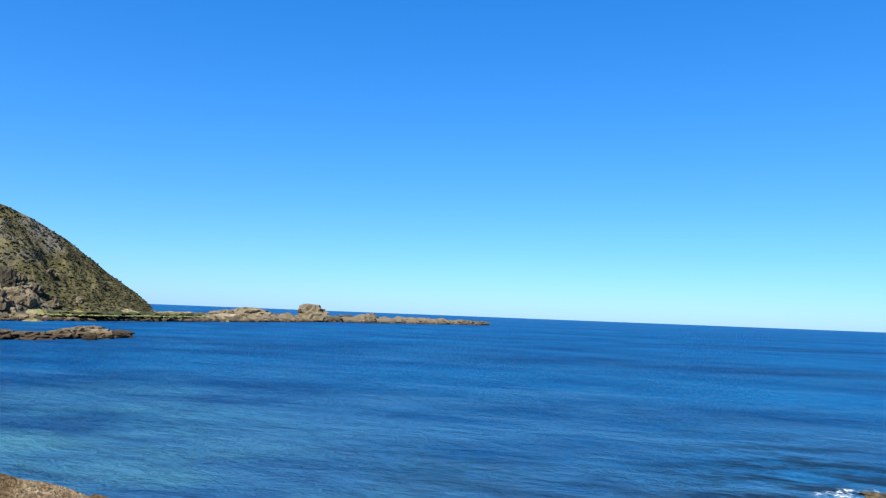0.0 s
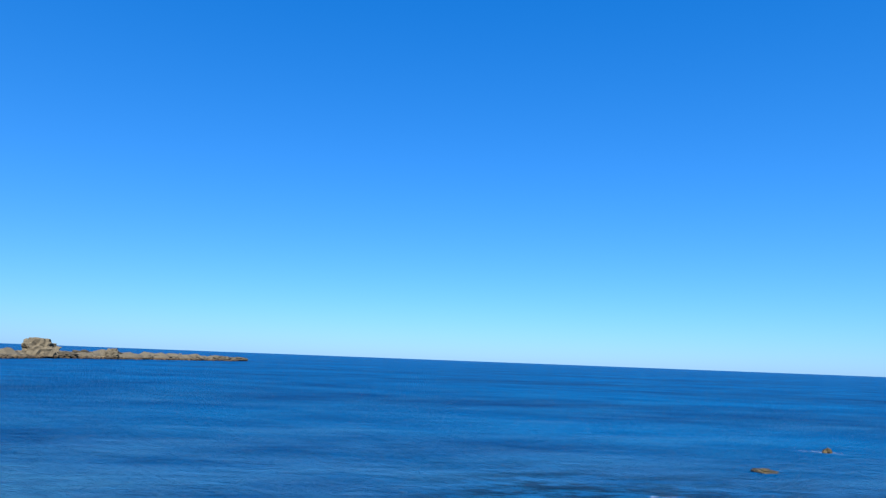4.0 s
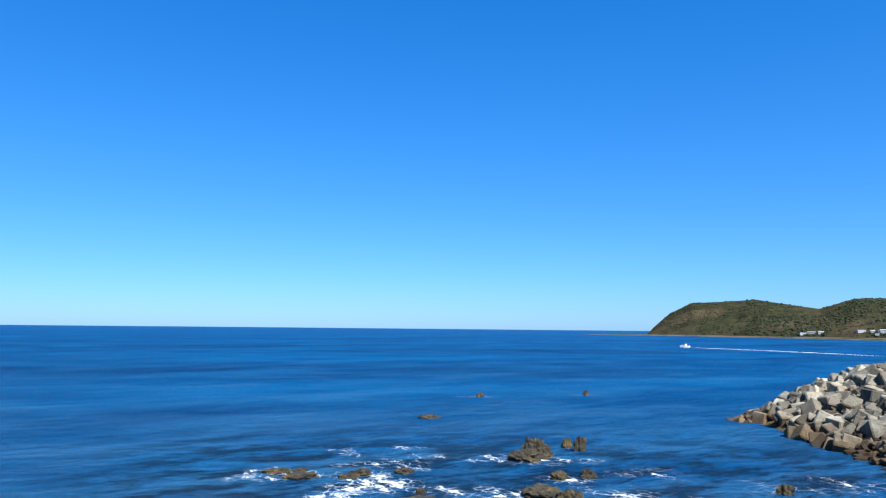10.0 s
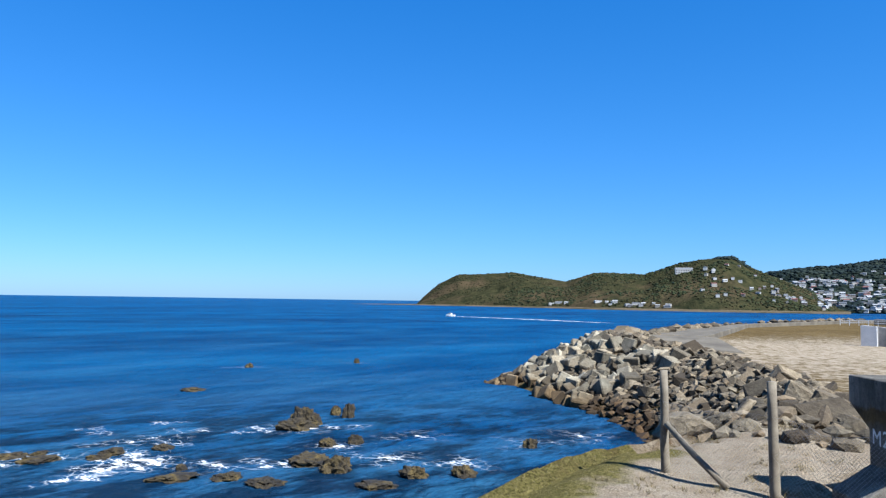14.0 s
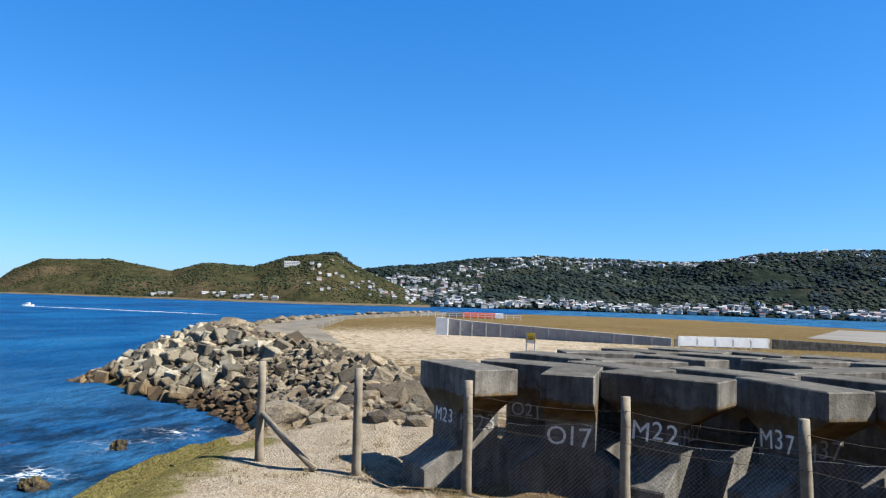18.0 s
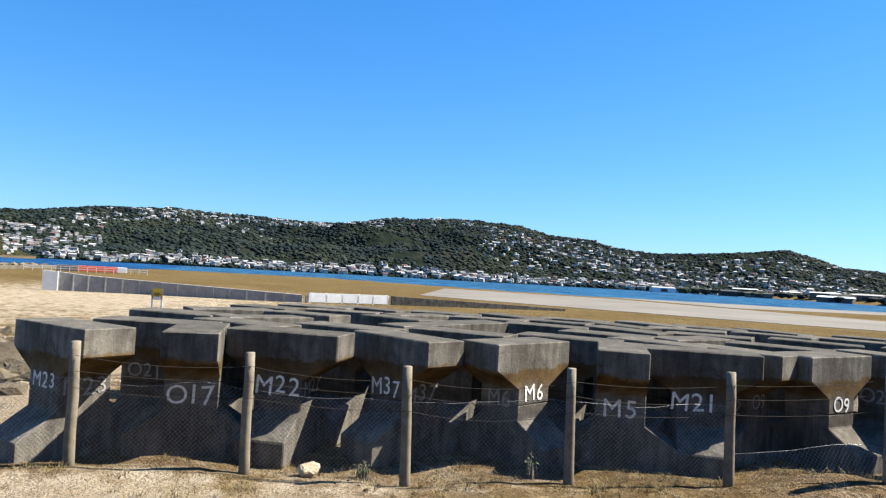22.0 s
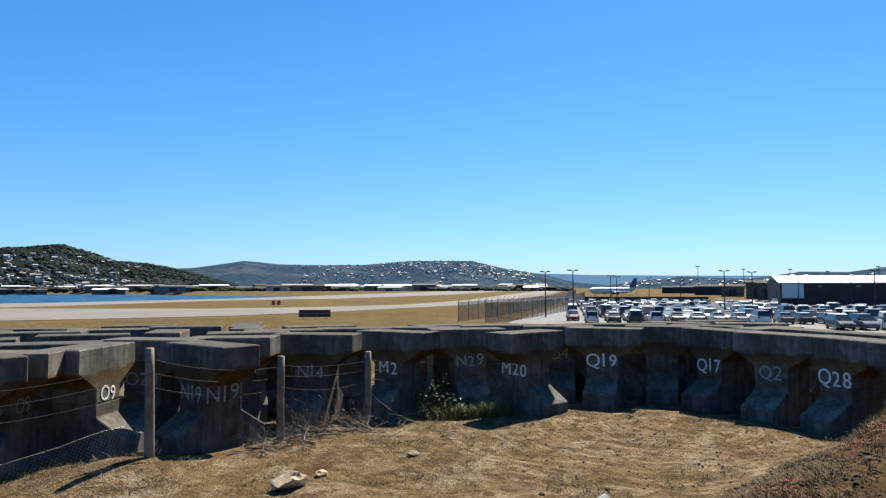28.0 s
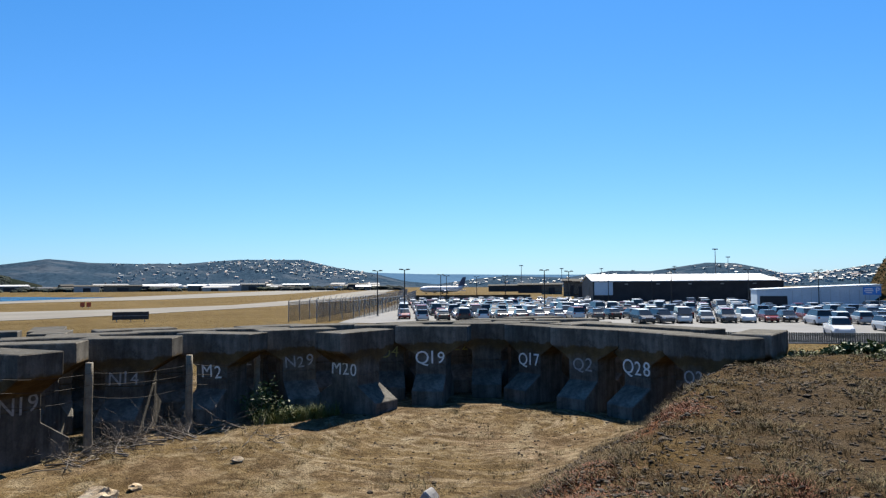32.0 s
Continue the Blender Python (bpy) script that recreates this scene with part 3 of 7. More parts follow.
def crag(seed, sub=4):
    """A rugged lump with ledges and cracks: vertices and triangles."""
    rng = random.Random(seed)
    v, f = ball(seed, 0.40, 1.0, 2, sub)
    off = Vector((rng.uniform(-50, 50), rng.uniform(-50, 50), rng.uniform(-50, 50)))
    out = []
    for p in v:
        p = Vector(p)
        k = 1 + 0.20 * noise.fractal(p * 3.2 + off, 0.9, 2.1, 4) - 0.13 * abs(noise.noise(p * 5.5 - off))
        q = p * k
        q.z += 0.025 * math.sin(q.z * 12 + 3 * noise.noise(q * 2))
        out.append(tuple(q))
    return np.array(out), f


def scatter_mesh(name, forms, places, mat, smooth=False):
    """One mesh of many turned and scaled copies of the forms. places: rows of x, y, z, sx, sy, sz, turn."""
    rng = np.random.RandomState(5)
    vs, fs, k = [], [], 0
    pick = rng.randint(0, len(forms), len(places))
    for i, (v, f) in enumerate(forms):
        rows = np.asarray([p for p, q in zip(places, pick) if q == i], dtype=float)
        if not len(rows):
            continue
        w = v[None] * rows[:, None, 3:6]
        c, s = np.cos(rows[:, 6])[:, None], np.sin(rows[:, 6])[:, None]
        w = np.stack([w[..., 0] * c - w[..., 1] * s, w[..., 0] * s + w[..., 1] * c, w[..., 2]], -1) + rows[:, None, 0:3]
        fs.append((f[None] + (np.arange(len(rows)) * len(v))[:, None, None] + k).reshape(-1, f.shape[1]))
        vs.append(w.reshape(-1, 3))
        k += w.shape[0] * w.shape[1]
    return raw_mesh(name, np.concatenate(vs), np.concatenate(fs), mat, smooth)


# ---- the lie of the land ----
BANK = [(7.0, -10), (7.2, -12.5), (6.6, -15), (6.4, -22), (8, -33), (13, -43), (17, -51), (26.5, -62), (40.0, -71), (48.5, -98), (60, -160), (56, -245),
        (20, -320), (-42, -323), (-75, -270), (-109, -223), (-180, -189), (-258, -181), (-400, -205), (-620, -330), (-720, -600), (-760, -4000), (-4700, -4000), (-4700, 4700),
        (420, 4700), (300, 420), (120, 160), (38, 62), (18.5, 37), (9.5, 20), (6.2, 8), (5, 0), (6, -6)]


def inland(x, y):
    """The distance from the top of the bank, positive on land."""
    x, y = np.asarray(x, float), np.asarray(y, float)
    best, inside = np.full(x.shape, 1e9), np.zeros(x.shape, bool)
    for (ax, ay), (bx, by) in zip(BANK, BANK[1:] + BANK[:1]):
        dx, dy = bx - ax, by - ay
        t = np.clip(((x - ax) * dx + (y - ay) * dy) / (dx * dx + dy * dy), 0, 1)
        best = np.minimum(best, np.hypot(x - ax - t * dx, y - ay - t * dy))
        cross = ((ay > y) != (by > y)) & (x < dx * (y - ay) / (dy + 1e-12) + ax)
        inside ^= cross
    return np.where(inside, best, -best)


def mound(x, y):
    """How much the bank that the camera stands on rises, from 0 to 1."""
    d, az = np.hypot(x, y), np.degrees(np.arctan2(x, y)) % 360
    foot = np.interp(az, [0, 90, 150, 190, 240, 262, 272, 281, 288, 300, 360], [30, 12, 9, 6.2, 6.5, 8.2, 11.0, 16.2, 24, 30, 30])
    top = np.interp(az, [0, 90, 150, 190, 240, 262, 272, 281, 288, 300, 360], [20, 5, 3.0, 2.0, 2.0, 2.4, 3.5, 6.0, 14, 19, 20])
    return 1 - smooth_step(top, foot, d)


def land(x, y):
    """The height of the ground."""
    x, y = np.asarray(x, float), np.asarray(y, float)
    d, az = np.hypot(x, y), np.degrees(np.arctan2(x, y)) % 360
    s = inland(x, y)
    flat = 4.2 + 2.0 * (1 - smooth_step(21.5, 31, np.hypot(x + 2, y + 2)))
    near_wall = np.exp(-(((x - 36) / 13) ** 2 + ((y + 76) / 13) ** 2))
    flat = flat + 1.2 * near_wall
    z = flat + (0.04 * wave_noise(x, y, 3, 2.2) + 0.05 * wave_noise(x, y, 8, 7.0)) * (1 - smooth_step(30, 60, d))
    up = mound(x, y) * (1 - smooth_step(21, 31, d))
    z = z + up * (1.12 + 0.16 * smooth_step(5, 14, d) + 0.05 * wave_noise(x, y, 12, 3.0))
    z = z + 0.32 * np.exp(-(((x + 8.7) / 1.3) ** 2 + ((y + 8.0) / 0.8) ** 2))
    row = np.interp(az, [160, 175, 185, 200, 215, 230, 245, 256, 262, 275, 285, 292], [12.3, 12.3, 11.4, 11.2, 12.2, 13.6, 15.6, 17.6, 18.2, 18.2, 16.2, 15.3])
    z = z - 0.12 * smooth_step(row - 2.0, row - 0.6, d) * (az > 165) * (az < 285) * (d < 26)
    drop = np.where(s < 0, s * (0.62 - 0.2 * smooth_step(-42, -56, y) * smooth_step(-150, -120, y)), 0)
    return np.maximum(z + drop - 0.3 * smooth_step(0.8, 0, s) * (s > 0), -6.0)


def ground_z(x, y):
    return float(land(np.array([x]), np.array([y]))[0])


def spread(fine, reach, step, grow):
    """Grid lines close together near the middle and wider away from it."""
    out, w = [0.0], step
    while out[-1] < reach:
        if out[-1] > fine:
            w *= grow
        out.append(out[-1] + w)
    out = np.array(out)
    return np.concatenate([-out[:0:-1], out])


def grid_mesh(name, xs, ys, z, mat, smooth=True):
    x, y = np.meshgrid(xs, ys)
    v = np.stack([x, y, z(x, y)], -1).reshape(-1, 3)
    nx = len(xs)
    i = (np.arange(len(ys) - 1)[:, None] * nx + np.arange(nx - 1)[None]).ravel()
    return raw_mesh(name, v, np.stack([i, i + 1, i + nx + 1, i + nx], 1), mat, smooth), x.ravel(), y.ravel()


def layer(me, name, values):
    a = me.attributes.new(name, "FLOAT", "POINT")
    a.data.foreach_set("value", np.clip(values, 0, 1).astype(np.float32))


axis_lines = spread(21, 4600, 0.26, 1.075)
me, gx, gy = grid_mesh("ground", axis_lines, axis_lines - 4, land, GROUND)
gd, gaz, gs = np.hypot(gx, gy), np.degrees(np.arctan2(gx, gy)) % 360, inland(gx, gy)
layer(me, "far_grass", smooth_step(24, 40, np.hypot(gx + 2, gy + 2)))
track = np.exp(-((gx - 4.6 - 0.12 * (gy + 14)) / 2.0) ** 2) * smooth_step(-7.5, -9.5, gy) * smooth_step(-34, -22, gy)
ring = np.exp(-((np.hypot(gx + 15, gy + 0.6) - 3.6) / 0.55) ** 2) + np.exp(-((np.hypot(gx + 15, gy + 0.6) - 2.0) / 0.5) ** 2)
shelf = np.exp(-((gx - 1.2) / 6) ** 2 - ((gy + 9.3) / 1.4) ** 2)
layer(me, "sand", 0.95 * track + 0.25 * ring * (gx < -10) + 0.62 * shelf + 0.5 * np.exp(-((gx + 8.0) / 1.3) ** 2 - ((gy + 6.9) / 0.6) ** 2) + 0.95 * smooth_step(0.5, -6, gs) * (gy > 5) * (gx < 60)
      + 0.66 * np.exp(-((gx - 12) / 36) ** 2 - ((gy + 85) / 55) ** 2))
layer(me, "green", 0.9 * smooth_step(2.3, 0.4, gs) * (gy < -5) * (gy > -13.6) + 0.5 * np.exp(-((gx + 19) / 3.0) ** 2 - ((gy - 11) / 2.5) ** 2))
layer(me, "soil", 0.9 * smooth_step(0.05, 0.6, mound(gx, gy)) * smooth_step(258, 276, gaz) * smooth_step(350, 325, gaz) * smooth_step(28, 24, gd) + 0.08 * np.exp(-((gy + 8.0 - 0.13 * gx) / 1.0) ** 2) * (gx < -3) * (gd < 20))
rr = np.hypot(gx + 15.5, gy - 0.2)
layer(me, "rut", smooth_step(8.5, 4.5, rr) * (1 - smooth_step(0.02, 0.3, mound(gx, gy))) * (0.7 + 0.3 * smooth_step(-0.4, 0.4, wave_noise(gx, gy, 91, 3.0))))
layer(me, "gravel", (0.33 + 0.35 * smooth_step(284, 294, gaz) * smooth_step(15, 10, gd)) * mound(gx, gy) * smooth_step(262, 280, gaz) * (gd < 26) + 0.85 * np.exp(-((gx + 9.0) / 1.3) ** 2 - ((gy - 0.5) / 0.9) ** 2))
layer(me, "rust", 1.0 * np.exp(-((gx + 7.2) / 1.5) ** 2 - ((gy - 0.6) / 0.5) ** 2) + 1.0 * np.exp(-((gx + 10.2) / 1.1) ** 2 - ((gy - 2.05) / 0.55) ** 2))
ground = tagged(new("ground", me), "dry sandy ground with sparse straw-coloured grass", "ground", kind="structure")

# the sea, one sheet to the horizon
sea_lines = spread(120, 4700, 3.0, 1.07)
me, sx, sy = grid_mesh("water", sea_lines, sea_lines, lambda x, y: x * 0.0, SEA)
ss = inland(sx, sy)
# Last term brightens the bay: its reflection is put into the colour.
layer(me, "shallow", smooth_step(-46, -12, ss) * (ss < 4) * smooth_step(-60, 10, sy) * smooth_step(60, 20, np.abs(sy - 12)) * 0.95 + 0.12 + 0.6 * smooth_step(-140, -260, sy) * (sx < 40))
saz, sd = np.degrees(np.arctan2(sx, sy)) % 360, np.hypot(sx, sy)
layer(me, "kelp", smooth_step(75, 50, sd) * smooth_step(88, 104, saz) * smooth_step(176, 160, saz) + 0.5 * smooth_step(60, 30, sd) * smooth_step(60, 80, saz) * (saz < 110))
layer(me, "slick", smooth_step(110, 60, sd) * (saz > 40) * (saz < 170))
tagged(new("water", me), "deep blue sea with light wind ripples", "sea", kind="structure")


def sheet(name, outline, lift, mat, label, category, step=0):
    """A level sheet with a thin edge, laid on the flat airport ground."""
    whole(name, Solid().prism(outline, 4.2 - 0.05, 4.2 + lift, "z"), mat, Matrix(), label, category, kind="structure")


sheet("taxiway", [(-40, -140), (-57, -117), (-81, -88), (-102, -70), (-125, -62.5), (-150, -57), (-178, -52), (-240, -52), (-420, -70), (-1500, -205),
                  (-1500, -235), (-420, -96), (-240, -70), (-178, -69), (-150, -82), (-134, -98), (-126, -130), (-112, -185), (-70, -215)],
      0.06, TARMAC, "pale sun-bleached tarmac taxiway beside dry grass", "taxiway")
sheet("runway", [(-128, -150), (-217, -152), (-261, -130), (-402, -128), (-1600, -280), (-1600, -345), (-420, -196), (-258, -176), (-182, -184), (-120, -205)],
      0.06, TARMAC, "long pale tarmac runway beside the bay", "runway")


def uv(u, v):
    """Airport coordinates: u metres along the runway's bearing, v metres to its left."""
    a, b = bearing(262, u), bearing(172, v)
    return (a.x + b.x, a.y + b.y)


sheet("car_park", [uv(*p) for p in [(93, 8), (83, -16), (55, -29), (50, -62), (60, -118), (215, -118), (215, -2)]], 0.05, ASPHALT,
      "grey asphalt car park with parked cars", "car park")

# ---- hills ----
HILL_SURFACES = {}


def ridge(name, knots, near, deep, mat, label, seed, shape=1.25, relief=0.05, step=0.16, rows=26, base=1.0):
    """A range of hills round the place. knots: bearing and crest angle above the eye; near: bearing and distance of its foot."""
    az = np.arange(knots[0][0], knots[-1][0] + 1e-6, step)
    el = np.interp(az, [k[0] for k in knots], [k[1] for k in knots])
    d0 = np.interp(az, [k[0] for k in near], [k[1] for k in near])
    t = np.concatenate([np.linspace(0, 1, rows), [1.12, 1.3, 1.6]])
    A, T = np.meshgrid(az, t)
    D0 = np.broadcast_to(d0, A.shape)
    D = D0 + deep * T
    top = EYE_Z + np.tan(np.radians(el)) * (d0 + deep)
    X, Y = D * np.sin(np.radians(A)), D * np.cos(np.radians(A))
    prof = np.where(T <= 1, np.clip(T, 0, 1) ** shape, 1 - 0.9 * (T - 1))
    n = wave_noise(X, Y, seed, deep * 0.5, 5)
    fade = np.sin(np.pi * np.clip(T, 0, 1)) ** 0.7 + 0.10
    Z = base + (top - base)[None] * (prof + relief * n * fade * 2.2)
    me = raw_mesh(name, np.stack([X, Y, Z], -1).reshape(-1, 3), np.stack([(i := (np.arange(len(t) - 1)[:, None] * len(az) + np.arange(len(az) - 1)[None]).ravel()), i + 1, i + len(az) + 1, i + len(az)], 1), mat, True)
    HILL_SURFACES[name] = (az, t, Z, d0, deep)
    return tagged(new(name, me), label, "hill", kind="structure")


def on_hill(name, a, t):
    """The place on a range at the bearing a and the fraction t of its depth."""
    az, ts, Z, d0, deep = HILL_SURFACES[name]
    i = min(max((a - az[0]) / (az[1] - az[0]), 0), len(az) - 1.001)
    j = np.interp(t, ts, np.arange(len(ts)))
    i0, j0 = int(i), min(int(j), len(ts) - 2)
    fi, fj = i - i0, j - j0
    z = (Z[j0, i0] * (1 - fi) + Z[j0, i0 + 1] * fi) * (1 - fj) + (Z[j0 + 1, i0] * (1 - fi) + Z[j0 + 1, i0 + 1] * fi) * fj
    d = np.interp(a, az, d0) + deep * t
    return bearing(a, d, float(z))


ridge("hill_headland", [(-8, 7), (25, 9.5), (38, 8.2), (43.5, 6.4), (45.6, 5.5), (47.8, 4.2), (50.5, 2.1), (52.5, 0.7), (53.9, -0.5)],
      [(-8, 280), (20, 300), (44, 335), (54, 385)], 70, HEADLAND, "steep headland with olive scrub and grey rock outcrops", 21, 0.9, 0.045)
ridge("hill_cape", [(135.9, -0.35), (136.4, 0.2), (137.6, 1.25), (139.2, 2.05), (141, 2.1), (143.7, 2.3), (145.5, 1.95), (147.8, 1.6), (148.8, 1.9), (150, 2.3), (153.9, 2.2), (156.5, 3.1), (158.8, 3.4), (160.3, 3.5), (161.4, 2.8), (162.6, 2.2), (164.5, 1.4), (166.3, 0.5), (168, -0.35)],
      [(136, 1170), (142, 1080), (150, 930), (158, 860), (168, 900)], 240, CAPE, "low green and brown coastal hills beyond the bay", 31, 0.75, 0.045)
ridge("hill_town", [(160, 1.8), (162.7, 2.4), (166.7, 2.75), (170.3, 3.3), (176.6, 3.75), (182, 3.6), (186.6, 3.45), (190.2, 3.6), (193.6, 4.15), (199.3, 4.4), (203.8, 4.2), (206, 3.6), (208.5, 3.25), (211.5, 2.7), (214.4, 2.4), (219.2, 2.6), (221.5, 2.75), (223.6, 3.05), (225.3, 2.6), (227.1, 1.95), (229.4, 1.75), (232, 1.2), (236, 0.2)],
      [(160, 960), (180, 980), (200, 1000), (225, 1150), (236, 1250)], 620, TOWN_HILL, "bush-covered hills with houses above the bay", 41, 0.85, 0.06)
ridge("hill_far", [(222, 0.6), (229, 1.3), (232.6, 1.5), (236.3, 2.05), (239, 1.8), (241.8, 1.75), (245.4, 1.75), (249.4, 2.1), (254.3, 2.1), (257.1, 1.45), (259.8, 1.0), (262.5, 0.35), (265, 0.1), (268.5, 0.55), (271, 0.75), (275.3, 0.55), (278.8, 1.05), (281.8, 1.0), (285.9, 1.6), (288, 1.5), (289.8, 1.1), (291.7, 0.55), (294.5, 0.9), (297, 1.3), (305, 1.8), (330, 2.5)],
      [(222, 1700), (260, 1900), (275, 1300), (330, 1200)], 900, FAR_HILL_HAZE, "hazy blue-green hills with suburbs in the distance", 51, 0.8, 0.05)
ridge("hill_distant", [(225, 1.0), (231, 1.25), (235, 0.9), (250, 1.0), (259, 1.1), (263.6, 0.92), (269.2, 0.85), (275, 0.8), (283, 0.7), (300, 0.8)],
      [(225, 3600), (300, 3600)], 900, MOUNTAIN_HAZE, "mountains on the horizon in pale haze blue", 61, 1.0, 0.03)
# Past bearing 302, out of view, the high hill is added to cut skylight.
ridge("hill_cliff", [(295.7, -2.2), (296.4, -0.3), (297.0, 0.75), (297.7, 1.75), (298.3, 2.4), (299.1, 3.0), (300.0, 3.3), (301.2, 3.5), (306, 6), (316, 16), (330, 24), (360, 26), (385, 20)],
      [(295, 150), (301, 135), (320, 95), (360, 90), (385, 150)], 60, CLIFF, "brown clay hillside with scrub above the car park", 71, 0.6, 0.10, rows=34, base=4.0)

ridge("cape_shore", [(129.0, -0.47), (131, -0.41), (134, -0.37), (138, -0.36), (150, -0.42), (160, -0.45), (168, -0.4)],
      [(129.0, 1190), (136, 1120), (142, 1030), (150, 880), (158, 815), (168, 860)], 45, SHORE, "narrow tan beach below the coastal hills", 81, 0.6, 0.08, rows=8, base=-0.6)

# ---- concrete sea-wall blocks in the yard ----
LONG, WIDE, TALL = 1.85, 0.78, 1.92


def block_mesh(name, wear):
    """A block of two crossed bars on one stem: the upper bar along x, the lower along y."""
    a, w, h = LONG / 2, WIDE / 2, TALL
    s = Solid()
    s.prism([(-a, h), (-a, h - 0.40), (-w, h - 0.72), (-w, 0.95), (w, 0.95), (w, h - 0.72), (a, h - 0.40), (a, h)], -w, w, "y")
    s.prism([(-a, 0), (-a, 0.37), (-w, 0.72), (-w, 0.95), (w, 0.95), (w, 0.72), (a, 0.37), (a, 0)], -w, w, "x")
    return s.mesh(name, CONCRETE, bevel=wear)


BLOCK_MESHES = [block_mesh("block_body", 0.012), block_mesh("block_body", 0.018)]


def lettering(text, size, mat, name="painted_letter"):
    """One brush-painted character as a thin flat mesh, lying in the xy plane."""
    cu = bpy.data.curves.new(name, "FONT")
    cu.body, cu.size, cu.align_x, cu.align_y, cu.extrude, cu.offset, cu.resolution_u = text, size, "CENTER", "CENTER", 0.002, 0.0, 3
    ob = bpy.data.objects.new(name, cu)
    scene.collection.objects.link(ob)
    me = bpy.data.meshes.new_from_object(ob.evaluated_get(bpy.context.evaluated_depsgraph_get()))
    bpy.data.objects.remove(ob)
    me.name = name
    me.materials.clear()
    me.materials.append(mat)
    return me


ADVANCE = {"M": 0.80, "1": 0.42, "O": 0.74, "Q": 0.74, "N": 0.70}
brush = random.Random(3)


def code(block, text, side, z=0.98, size=0.34, mat=None, along=0.0):
    """Writing on one side of a block's stem: side counts quarter turns from the face across the upper bar."""
    size *= 1.06
    z += 0.11
    wide = [ADVANCE.get(c, 0.58) * size for c in text]
    x = along - sum(wide) / 2
    for c, w in zip(text, wide):
        ob = part("painted_letter", lettering(c, size * brush.uniform(0.94, 1.06), mat or WHITE_PAINT), None, block, "hand-painted white character")
        ob.matrix_local = pose(0, 0, 0, 0, 0, 90 * side) @ pose(x + w / 2, -WIDE / 2 - 0.006, z + brush.uniform(-0.02, 0.02), 90, 0, 0) @ pose(0, 0, 0, 0, 0, brush.uniform(-5, 5))
        x += w


def block(x, y, turn, label="weathered grey concrete sea-wall block standing in a yard", tilt=(0, 0), scale=1.0, sunk=0.0):
    random_pick = BLOCK_MESHES[int(abs(x * 7 + y * 3)) % 2]
    root = thing("concrete_block", pose(x, y, ground_flat(x, y) - sunk, tilt[0], tilt[1], turn) @ Matrix.Scale(scale, 4), label, "concrete block", "sea-wall blocks stored in the yard")
    part("block_body", random_pick, None, root)
    return root


def ground_flat(x, y):
    return 6.2 - 0.15


# front row: x, y, bearing of the upper bar; then the painted codes (text, side, height, size, faint)
FRONT = [
    (1.87, -11.73, 129, [("M23", 0, 1.0, 0.30, 0), ("M23", 1, 0.92, 0.34, 1)]),
    (0.78, -12.72, 158, [("O21", 0, 1.02, 0.30, 1)]),
    (0.14, -11.66, 264.5, [("O17", 3, 0.82, 0.38, 0)]),
    (-1.26, -11.58, 150, [("M22", 0, 0.98, 0.37, 0), ("M22", 1, 0.95, 0.3, 1)]),
    (-3.06, -11.23, 116, [("M37", 0, 1.0, 0.35, 0), ("M37", 1, 0.92, 0.34, 1)]),
    (-4.83, -10.85, 207, [("M6", 0, 1.0, 0.36, 0), ("M6", 3, 0.9, 0.34, 1)]),
    (-6.47, -10.33, 240, [("M5", 3, 0.86, 0.40, 0)]),
    (-7.83, -10.12, 150, [("M21", 0, 0.98, 0.38, 0), ("M21", 3, 0.95, 0.30, 1)]),
    (-8.80, -10.34, 113, [("O12", 0, 0.85, 0.34, 1), ("O9", 1, 0.95, 0.34, 1)]),
    (-10.20, -9.93, 194, [("O9", 0, 0.98, 0.36, 0)]),
    (-11.95, -10.0, 100, [("O20", 0, 1.05, 0.34, 1)]),
    (-11.26, -8.13, 69, [("N19", 0, 0.95, 0.38, 1), ("N19", 1, 0.93, 0.40, 1)]),
    (-14.36, -7.62, 99, [("N14", 0, 1.0, 0.34, 1)]),
    (-15.71, -6.23, 78, [("M2", 0, 0.97, 0.38, 0)]),
    (-17.4, -6.2, 100, [("N20", 0, 1.05, 0.36, 1)]),
    (-17.1, -4.95, 120, [("N29", 0, 1.05, 0.36, 1)]),
    (-16.40, -3.33, 150, [("M20", 3, 0.95, 0.38, 0)]),
    (-18.95, -2.95, 100, [("O4", 0, 1.10, 0.38, 2)]),
    (-18.42, -1.71, 85, [("Q19", 0, 1.0, 0.42, 0)]),
    (-19.62, -0.36, 90, []),
    (-20.6, -1.15, 95, [("L2", 0, 1.12, 0.38, 2)]),
    (-18.50, 1.02, 42, [("Q17", 0, 0.95, 0.42, 0)]),
    (-17.25, 2.17, 50, [("Q2", 0, 0.95, 0.40, 1)]),
    (-16.15, 3.28, 34, [("Q28", 0, 1.0, 0.42, 0)]),
    (-20.3, 0.75, 80, [("V", 0, 1.1, 0.36, 2)]),
    (-14.6, 4.17, 32, [("Q26", 0, 1.0, 0.36, 1)]),
    (-15.72, 5.5, 149, [("O26", 3, 1.0, 0.36, 1)]),
    (-17.4, 4.3, 35, []),
    (-19.0, -4.74, 118, []),
    (-16.55, -7.75, 118, []),
    (-15.4, -9.1, 122, []),
    (-14.4, -9.4, 125, []),
    (-18.8, 3.1, 40, []),
    (-21.7, 0.0, 70, []),
    (-21.9, 2.0, 95, []),
]
taken = []
for x, y, turn, codes in FRONT:
    b = block(x, y, turn, "tall grey concrete sea-wall block with a painted code")
    for text, side, z, size, faint in codes:
        code(b, text, side, z, size, (WHITE_PAINT, FADED_PAINT, YELLOW_PAINT)[faint], -0.13 if text == "M21" else 0.0)
    taken.append((x, y))
